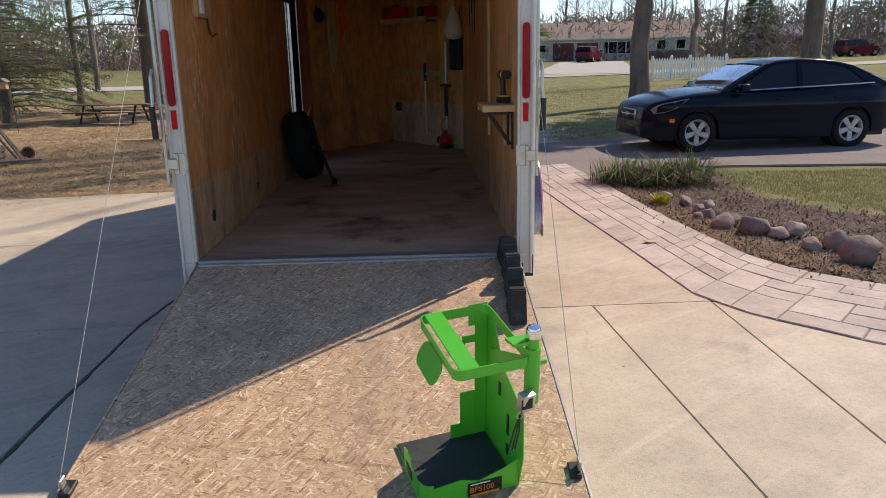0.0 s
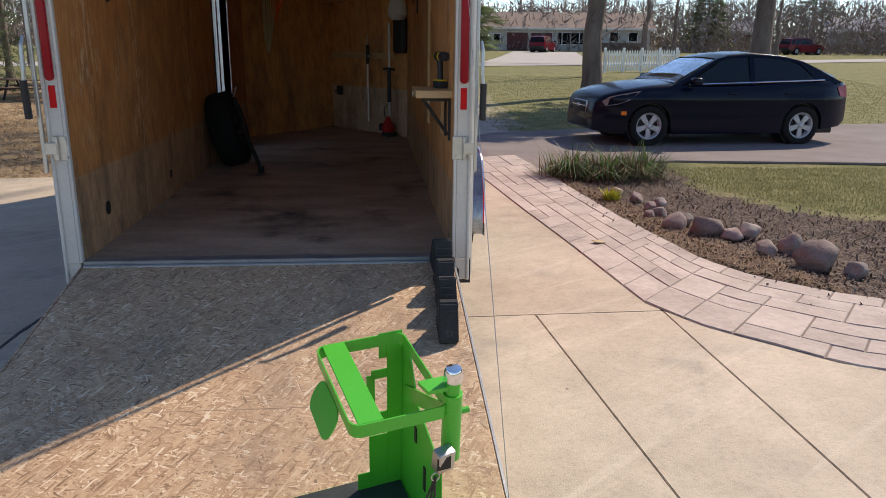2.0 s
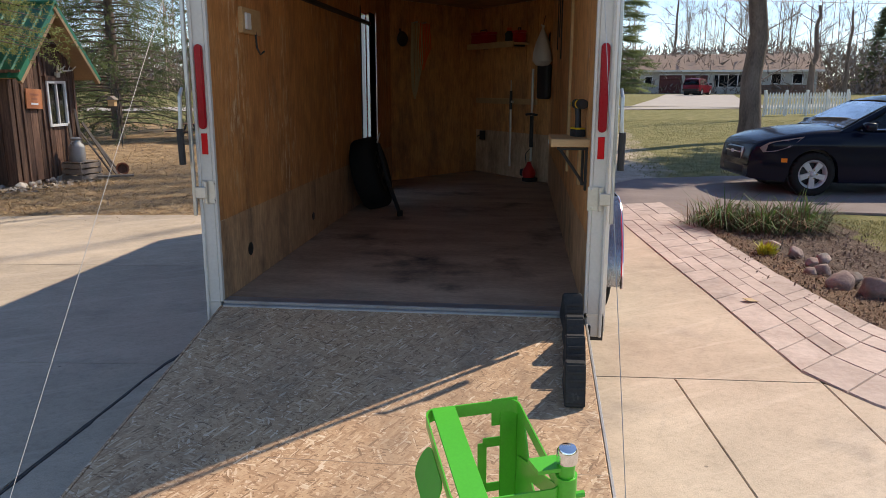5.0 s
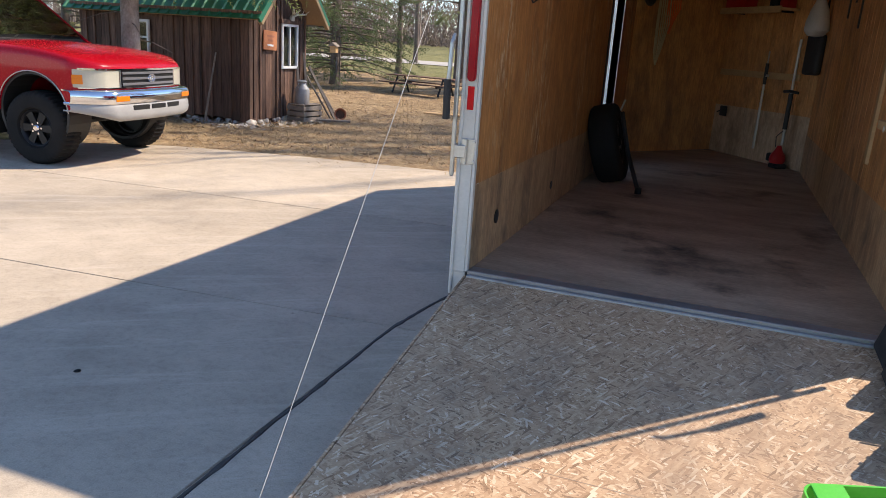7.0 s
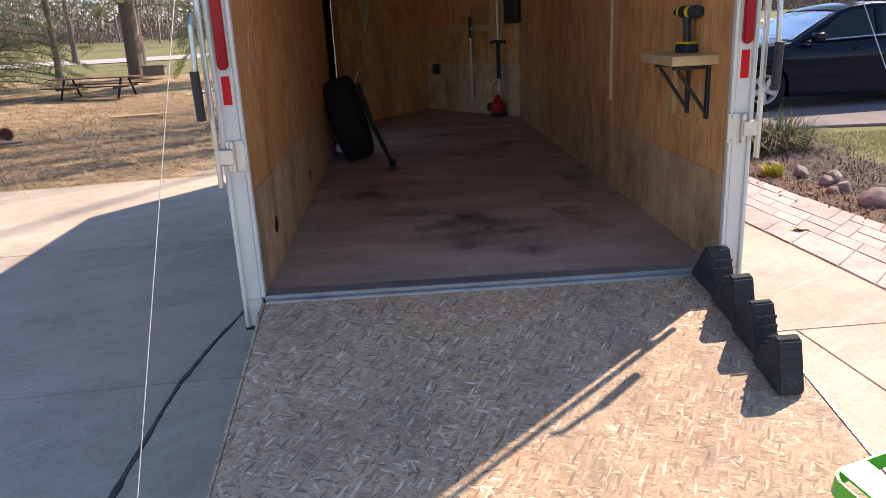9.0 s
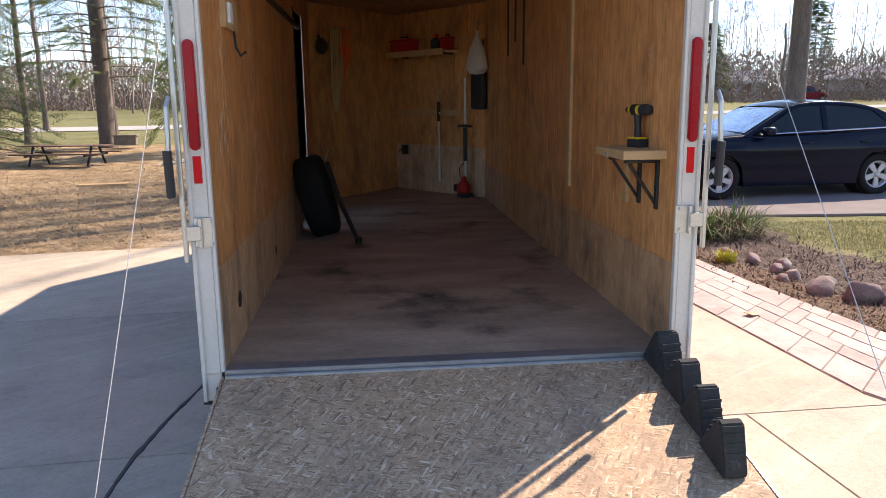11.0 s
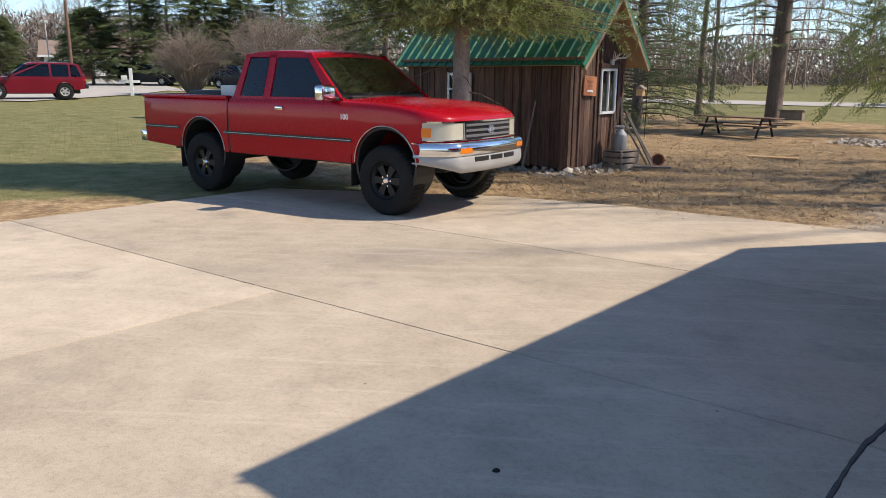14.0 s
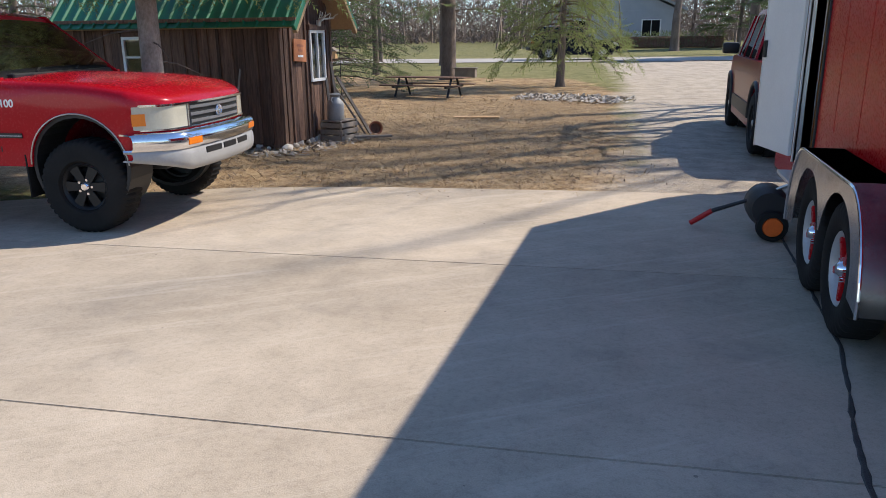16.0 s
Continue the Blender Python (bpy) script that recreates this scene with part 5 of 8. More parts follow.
for i, (x, z0, z1, mat, lab) in enumerate(((-0.65, 2.36, 1.80, ORANGE, "orange"), (-0.74, 2.36, 1.45, CORD, "pale yellow"))):
    b = hanging("rope_coil", lab + " cord looped on the nose wall", "cord", nose_pose(x, 0.0, False, 0.03))
    for k in range(5):
        w = 0.014 + 0.016 * k
        part("loop", tubed([(-w, -0.01 * k, z0), (-w * 1.3, -0.012 * k, (z0 + z1) / 2), (-w * 0.6, -0.01, z1 + 0.03 * k), (w * 0.6, -0.01, z1 + 0.03 * k), (w * 1.3, -0.012 * k, (z0 + z1) / 2), (w, -0.01 * k, z0)], 0.007, 6), mat, b)
    part("peg", tubed([(0, 0.03, z0), (0, -0.06, z0 + 0.01)], 0.01, 8), STEEL, b)
b = hanging("wall_fan", "small black fan near the trailer roof", "fan", nose_pose(-0.87, 2.16, False, 0.05))
part("guard", spun([(0.0, -0.03), (0.07, -0.025), (0.09, 0.0), (0.07, 0.025), (0.0, 0.03)], 20, 'y'), PLASTIC, b, smooth=True)
part("arm", tubed([(0, 0.02, 0.05), (0, 0.045, 0.12)], 0.012, 8), PLASTIC, b)
for y, z in ((3.2, 1.84), (3.55, 2.05), (3.9, 1.95)):
    b = hanging("hung_strap", "dark webbing strap hung on the wall", "strap", pose(0.962, y, z))
    b.rotation_euler = (0, 0, 0)
    part("webbing", boxed(-0.014, -0.002, -0.022, 0.022, 0.0, 2.54 - z, 0.003), PLASTIC, b)
    part("peg", tubed([(0.0, 0.0, 2.52 - z), (-0.05, 0.0, 2.525 - z)], 0.008, 8), STEEL, b)


# ---- vehicles: x runs forward, y to the left, the rear axle's foot at the origin ----
def curve(points):
    xs, zs = [p[0] for p in points], [p[1] for p in points]
    return lambda x: float(np.interp(x, xs, zs))


def flowing(points):
    """A curve through points with no kinks and no overshoot."""
    xs, zs = np.array([p[0] for p in points], float), np.array([p[1] for p in points], float)
    h, d = np.diff(xs), np.diff(zs) / np.diff(xs)
    m = np.r_[d[0], [0.0 if a * b <= 0 else 2 * a * b / (a + b) for a, b in zip(d, d[1:])], d[-1]]

    def at(x):
        k = int(np.clip(np.searchsorted(xs, x) - 1, 0, len(h) - 1))
        t = float(np.clip((x - xs[k]) / h[k], 0, 1))
        return float(zs[k] * (1 + 2 * t) * (1 - t) ** 2 + h[k] * m[k] * t * (1 - t) ** 2 + zs[k + 1] * t * t * (3 - 2 * t) + h[k] * m[k + 1] * t * t * (t - 1))
    return at


def shell(name, x0, x1, low, high, half, material, parent, n=70, rows=7, label="", crown=0.02, extra=(), shoulder=0.0):
    """A hull from x0 to x1 between a lower and an upper outline, half as wide as half(x, z)."""
    bm = bmesh.new()
    xs = sorted(set(list(np.linspace(x0, x1, n)) + list(extra)))
    sections = []
    for x in xs:
        a, b = low(x), high(x)
        sh = min(shoulder, 0.4 * max(0.0, b - a), 0.4 * half(x, b))
        zs = [a + (b - sh - a) * k / rows for k in range(rows + 1)]
        w = half(x, b) - sh
        arc = [(sh * math.cos(q), sh * math.sin(q)) for q in (0.4, 0.8, 1.2)] if shoulder else []
        right = [(x, -half(x, z), z) for z in zs] + [(x, -w - p, b - sh + q) for p, q in arc]
        top = [(x, -w * c, b + crown * (1 - c * c)) for c in (0.92, 0.6, 0.2, -0.2, -0.6, -0.92)]
        left = [(x, -p, q) for _, p, q in right[::-1]]
        sections.append([bm.verts.new(p) for p in right + top + left])
    for a, b in zip(sections, sections[1:]):
        for k in range(len(a) - 1):
            bm.faces.new((a[k], b[k], b[k + 1], a[k + 1]))
        bm.faces.new((a[-1], b[-1], b[0], a[0]))
    bm.faces.new(sections[0])
    bm.faces.new(sections[-1][::-1])
    bmesh.ops.recalc_face_normals(bm, faces=bm.faces)
    return part(name, bm, material, parent, label, smooth=True, angle=32)


def arched(points, arches, r):
    """A lower outline that rises over the wheels."""
    base = curve(points)

    def low(x):
        z = base(x)
        for c, zc in arches:
            d = abs(x - c)
            if d < r:
                z = max(z, zc + math.sqrt(r * r - d * d))
        return z
    return low


def side_pane(name, outline, half, side, parent, material, off=0.005, thick=0.006, label=""):
    """A thin pane or panel that follows a vehicle's flank."""
    bm = bmesh.new()
    a = [bm.verts.new((x, side * (half(x, z) + off), z)) for x, z in outline]
    b = [bm.verts.new((x, side * (half(x, z) + off + thick), z)) for x, z in outline]
    k = len(outline)
    bm.faces.new(b)
    bm.faces.new(a[::-1])
    for i in range(k):
        bm.faces.new((a[i], a[(i + 1) % k], b[(i + 1) % k], b[i]))
    bmesh.ops.recalc_face_normals(bm, faces=bm.faces)
    return part(name, bm, material, parent, label)


def flank_strip(name, xs, z0, z1, half, side, parent, material, off=0.004, thick=0.01, label=""):
    bm = bmesh.new()
    rows = []
    for x in xs:
        rows.append([bm.verts.new((x, side * (half(x, z) + o), z)) for z, o in ((z0, off), (z0, off + thick), (z1, off + thick), (z1, off))])
    for a, b in zip(rows, rows[1:]):
        for k in range(4):
            bm.faces.new((a[k], a[(k + 1) % 4], b[(k + 1) % 4], b[k]))
    bm.faces.new(rows[0])
    bm.faces.new(rows[-1][::-1])
    bmesh.ops.recalc_face_normals(bm, faces=bm.faces)
    return part(name, bm, material, parent, label)


def screen(name, x0, x1, high, half, parent, material, inset=0.09, off=0.008, n=8):
    """A windscreen or rear window on the sloping part of a hull's top."""
    bm = bmesh.new()
    rows = []
    for x in np.linspace(x0, x1, n):
        z = high(x)
        w = half(x, z) - inset
        rows.append([bm.verts.new((x, w * c, z + 0.02 * (1 - c * c) + off)) for c in (-1, -0.6, -0.2, 0.2, 0.6, 1)])
    for a, b in zip(rows, rows[1:]):
        for k in range(5):
            bm.faces.new((a[k], a[k + 1], b[k + 1], b[k]))
    bmesh.ops.solidify(bm, geom=bm.faces[:], thickness=-0.006)
    bmesh.ops.recalc_face_normals(bm, faces=bm.faces)
    return part(name, bm, material, parent, smooth=True)


def arch_trim(c, zc, r, half, side, parent, material, a0=0.0, a1=math.pi, w=0.012):
    pts = [(c + r * math.cos(a), zc + r * math.sin(a)) for a in np.linspace(a0, a1, 22)]
    return part("arch_trim", tubed([(x, side * (half(x, z) + 0.004), z) for x, z in pts], w, 8), material, parent, smooth=True)


def block(name, x0, x1, y0, y1, z0, z1, mat, parent, bevel=0.01, label="", seg=2):
    return part(name, boxed(x0, x1, y0, y1, z0, z1, bevel, seg), mat, parent, label, smooth=True)


def red_pickup(m):
    t = thing("pickup_truck", "red extended cab pickup truck with black wheels", "pickup truck", m=m)
    WB, R = 3.09, 0.385
    arches = [(0.0, 0.50), (WB, 0.50)]
    low = arched([(-1.25, 0.56), (-0.6, 0.52), (0.4, 0.50), (2.7, 0.50), (3.5, 0.56), (3.92, 0.58)], arches, 0.43)

    def half(x, z):
        w = 0.905 - 0.03 * max(0.0, (-x - 0.9) / 0.4) ** 2
        if x > 3.55:
            w = min(w, 0.62 + 0.285 * math.sqrt(max(0.0, (3.83 - x) / 0.28)) if x < 3.83 else 0.62 * math.sqrt(max(0.0, (3.8801 - x) / 0.05)))
        return w - 0.05 * max(0.0, (z - 0.95)) - 0.035 * max(0, 0.8 - z)
    # bed, cab base and front as one lower hull with the bed's well
    shell("bed_body", -1.25, 0.52, low, lambda x: 1.17, half, TRUCK_RED, t, 46, extra=(-0.43, 0.43), shoulder=0.03)
    block("bed_well", -1.16, 0.42, -0.76, 0.76, 1.171, 1.2, BLACK, t, 0.004, "dark bed interior")
    for s in (-1, 1):
        block("bed_rail", -1.25, 0.52, s * 0.855 - 0.05, s * 0.855 + 0.05, 1.165, 1.215, TRUCK_RED, t, 0.015)
    block("tailgate", -1.29, -1.25, -0.84, 0.84, 0.68, 1.21, TRUCK_RED, t, 0.015)
    block("rear_bumper", -1.42, -1.25, -0.86, 0.86, 0.55, 0.70, CHROME, t, 0.02)
    block("tool_chest", 0.2, 0.50, -0.72, 0.72, 1.17, 1.34, GREYBIN, t, 0.015, "pale grey tool chest in the bed")
    block("bed_cover_roll", -0.55, 0.12, -0.66, 0.4, 1.17, 1.27, PLASTIC, t, 0.03)
    hood = flowing([(0.55, 1.19), (2.35, 1.20), (2.45, 1.195), (3.1, 1.17), (3.55, 1.115), (3.75, 1.06), (3.84, 1.02), (3.88, 0.985)])
    shell("cab_body", 0.555, 3.879, low, hood, half, TRUCK_RED, t, 90, 8, extra=(WB - 0.43, WB + 0.43, 3.865, 3.872, 3.876), crown=0.035, shoulder=0.07)
    # greenhouse
    roof = flowing([(0.62, 1.22), (0.68, 1.45), (0.74, 1.68), (0.85, 1.745), (1.2, 1.762), (1.55, 1.755), (1.76, 1.728), (1.88, 1.675), (2.15, 1.465), (2.45, 1.21)])

    def ghalf(x, z):
        return 0.875 - 0.30 * max(0.0, z - 1.18) - 0.02

    # solid black filler under the glass, the cab's shade put into its colour
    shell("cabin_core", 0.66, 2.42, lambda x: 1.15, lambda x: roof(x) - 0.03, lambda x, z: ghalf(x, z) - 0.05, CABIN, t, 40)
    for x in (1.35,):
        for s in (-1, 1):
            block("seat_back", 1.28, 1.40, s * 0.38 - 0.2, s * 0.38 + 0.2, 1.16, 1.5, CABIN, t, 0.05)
    shell("roof_panel", 0.72, 1.84, lambda x: roof(x) - 0.045, roof, lambda x, z: ghalf(x, z), TRUCK_RED, t, 30, 3, crown=0.03, shoulder=0.04)
    side_pillars = [[(0.60, 1.18), (0.72, 1.70), (0.80, 1.72), (0.72, 1.18)], [(1.15, 1.18), (1.16, 1.72), (1.27, 1.72), (1.27, 1.18)],
                    [(2.28, 1.18), (1.76, 1.71), (1.86, 1.70), (2.46, 1.19)], [(0.6, 1.16), (0.6, 1.215), (2.46, 1.215), (2.46, 1.16)], [(0.7, 1.69), (0.72, 1.73), (1.84, 1.73), (1.88, 1.67)]]
    for s in (-1, 1):
        for i, o in enumerate(side_pillars):
            side_pane("pillar", o, ghalf, s, t, TRUCK_RED, -0.03, 0.034)
        side_pane("quarter_window", [(0.73, 1.21), (0.80, 1.67), (1.14, 1.68), (1.13, 1.21)], ghalf, s, t, TINT, -0.012, 0.006)
        side_pane("door_window", [(1.28, 1.21), (1.28, 1.68), (1.77, 1.68), (2.25, 1.21)], ghalf, s, t, TINT, -0.012, 0.006)
        # door seams, belt stripe, handle, mirror, badge
        for o in ([(1.20, 0.56), (1.20, 1.18), (1.21, 1.18), (1.21, 0.56)], [(2.40, 0.62), (2.44, 1.18), (2.45, 1.18), (2.41, 0.62)], [(0.525, 0.52), (0.525, 1.17), (0.552, 1.17), (0.552, 0.52)]):
            side_pane("door_seam", o, half, s, t, BLACK, 0.0005, 0.0015)
        flank_strip("rub_strip", np.linspace(-1.22, -0.46, 8), 0.76, 0.80, half, s, t, BLACK)
        flank_strip("rub_strip", np.linspace(0.46, 2.62, 20), 0.735, 0.775, half, s, t, BLACK)
        flank_strip("bright_strip", np.linspace(0.46, 2.62, 20), 0.751, 0.758, half, s, t, GREYBIN, 0.0145, 0.003)
        flank_strip("bright_strip", np.linspace(-1.22, -0.46, 8), 0.776, 0.783, half, s, t, GREYBIN, 0.0145, 0.003)
        h = block("door_handle", 1.42, 1.55, min(s * 0.895, s * 0.925), max(s * 0.895, s * 0.925), 1.06, 1.105, CHROME, t, 0.008)
        if s < 0:
            block("side_mirror", 2.30, 2.43, -1.16, -0.92, 1.19, 1.36, CHROME, t, 0.035, "chrome side mirror", 3)
            block("mirror_foot", 2.28, 2.42, -0.94, -0.86, 1.19, 1.23, BLACK, t, 0.008)
        for c in (0.0, WB):
            arch_trim(c, 0.50, 0.435, half, s, t, STEEL, 0.05, math.pi - 0.05, 0.006)
            bm = spun([(0.43, 0.0), (0.43, 0.34), (0.40, 0.34), (0.40, 0.0), (0.43, 0.0)], 28, 'y', pose(c, 0.54 if s > 0 else -0.88, 0.5), cap=False)
            part("wheel_well", bm, BLACK, t)
        block("mud_flap", -0.47, -0.455, min(s * 0.68, s * 0.9), max(s * 0.68, s * 0.9), 0.24, 0.6, RUBBER, t, 0.003)
        block("mud_flap", WB - 0.49, WB - 0.475, min(s * 0.68, s * 0.9), max(s * 0.68, s * 0.9), 0.24, 0.6, RUBBER, t, 0.003)
        for c in (0.0, WB):
            make_wheel(t, pose(c, s * 0.77, R, 0, 0, 0 if s < 0 else 180), R, 0.2, 0.27, RIM_DARK, 6, CHROME, None, 44)
        cu = bpy.data.curves.new("badge_number", 'FONT')
        cu.body, cu.size, cu.extrude, cu.offset = "100", 0.085, 0.002, 0.002
        cu.materials.append(WHITE)
        badge = new("badge_number", cu)
        badge.parent = t
        badge.matrix_local = pose(2.45 if s < 0 else 2.63, s * 0.902, 0.985, 90, 0, 0 if s < 0 else 180)
    screen("windscreen", 2.40, 1.90, roof, ghalf, t, GLASS, 0.07)
    screen("rear_window", 0.665, 0.735, roof, ghalf, t, TINT, 0.1)
    for y in (-0.35, 0.2):
        part("wiper", tubed([(2.42, y, 1.245), (2.30, y + 0.32, 1.345)], 0.008, 6), BLACK, t)
    part("cowl", boxed(2.36, 2.47, -0.7, 0.7, 1.19, 1.238, 0.01), BLACK, t)
    # nose: grille, lamps, bumper
    def front(y, wide=0.0):
        a = abs(y)
        return 3.88 - 0.05 * (min(a, 0.62) / 0.62) ** 2 - 0.28 * (max(0.0, a - 0.62) / (0.285 + wide)) ** 2

    def nose_band(name, y0, y1, z0, z1, off, thick, mat, label="", lean=0.0, wide=0.0, bevel=0.004, parent=t):
        """A piece that follows the plan of the truck's nose from y0 to y1."""
        bm = bmesh.new()
        rows = []
        for y in np.linspace(y0, y1, max(4, int(abs(y1 - y0) / 0.03))):
            e = 0.02
            d = Vector((front(y + e, wide) - front(y - e, wide), 2 * e)).normalized()
            nx, ny = d.y, -d.x
            x = front(y, wide)
            rows.append([bm.verts.new((x + nx * o - lean * f, y + ny * o, z0 + (z1 - z0) * f)) for o, f in ((off, 0), (off + thick, 0), (off + thick, 1), (off, 1))])
        for a, b in zip(rows, rows[1:]):
            for k in range(4):
                bm.faces.new((a[k], a[(k + 1) % 4], b[(k + 1) % 4], b[k]))
        bm.faces.new(rows[0][::-1])
        bm.faces.new(rows[-1])
        bmesh.ops.recalc_face_normals(bm, faces=bm.faces)
        if bevel:
            bmesh.ops.bevel(bm, geom=[q for q in bm.edges if q.calc_face_angle(0) > 0.6], offset=bevel, segments=2, affect='EDGES')
        return part(name, bm, mat, parent, label, smooth=True)

    nose_band("grille_inset", -0.47, 0.47, 0.80, 0.985, -0.03, 0.034, BLACK)
    for z in (0.835, 0.893, 0.951):
        nose_band("grille_bar", -0.465, 0.465, z - 0.013, z + 0.013, 0.0, 0.022, GRILLE_GREY)
    nose_band("grille_trim", -0.86, 0.86, 0.982, 1.0, -0.01, 0.028, CHROME, "bright strip over the grille and lamps")
    nose_band("grille_trim", -0.86, 0.86, 0.79, 0.803, -0.01, 0.028, CHROME)
    for y in (-0.475, 0.475):
        nose_band("grille_end", y - 0.012, y + 0.012, 0.80, 0.985, -0.01, 0.03, CHROME, bevel=0.0)
    bm = bmesh.new()
    for a, b in ((0.058, 0.042), (0.02, 0.042), (0.04, 0.018)):
        tube(bm, [(3.906, a * math.cos(q), 0.893 + b * math.sin(q)) for q in np.linspace(0, 2 * math.pi, 21)], 0.006, 6, False)
    part("badge", bm, CHROME, t, "bright oval badge")
    for s in (-1, 1):
        lamp = nose_band("headlight", s * 0.49, s * 0.885, 0.80, 0.985, -0.03, 0.036, HEADLAMP, "yellowed wrap-round headlight")
        nose_band("corner_light", s * 0.835, s * 0.888, 0.835, 0.93, 0.004, 0.006, AMBER, "amber corner lens", bevel=0.0, parent=lamp)
        nose_band("turn_light", s * 0.47, s * 0.65, 0.665, 0.725, 0.108, 0.012, AMBER, "amber bumper light")

    def bumper(name, prof, mat, label, rise):
        bm = bmesh.new()
        rows = []
        for y in np.linspace(-0.955, 0.955, 49):
            a = abs(y)
            x = 3.95 - 0.05 * (min(a, 0.62) / 0.62) ** 2 - 0.34 * (max(0.0, a - 0.62) / 0.335) ** 2
            rows.append([bm.verts.new((x + d, y, z + rise * max(0.0, (a - 0.6) / 0.355) * max(0.0, 0.63 - z) / 0.19)) for d, z in prof])
        for a, b in zip(rows, rows[1:]):
            for k in range(len(prof) - 1):
                bm.faces.new((a[k], a[k + 1], b[k + 1], b[k]))
        bmesh.ops.recalc_face_normals(bm, faces=bm.faces)
        bmesh.ops.solidify(bm, geom=bm.faces[:], thickness=0.015)
        bmesh.ops.recalc_face_normals(bm, faces=bm.faces)
        return part(name, bm, mat, t, label, smooth=True, angle=50)

    bumper("front_bumper", [(-0.04, 0.635), (0.03, 0.637), (0.045, 0.66), (0.05, 0.71), (0.04, 0.755), (0.01, 0.775), (-0.06, 0.78)], CHROME, "chrome front bumper", 0.0)
    bumper("bumper_valance", [(-0.05, 0.455), (0.0, 0.45), (0.03, 0.47), (0.04, 0.52), (0.036, 0.60), (0.02, 0.634), (-0.04, 0.636)], VALANCE, "pale plastic lower valance", 0.11)
    for y in (-0.29, 0.0, 0.29):
        nose_band("valance_slot", y - 0.125, y + 0.125, 0.565, 0.617, 0.10, 0.012, BLACK)
    block("axle", WB - 0.05, WB + 0.05, -0.7, 0.7, 0.33, 0.42, BLACK, t, 0.02)
    block("axle", -0.05, 0.05, -0.7, 0.7, 0.33, 0.42, BLACK, t, 0.02)
    block("frame_rail", -1.2, 3.6, -0.45, 0.45, 0.42, 0.56, BLACK, t, 0.01)
    for ob in t.children:
        if not ob.name.startswith("tyre"):
            ob.location.z += 0.05
    return t


red_pickup(pose(-6.72, 2.55, 0, 0, 0, 7.0) @ pose(-3.09, 0.87, 0))


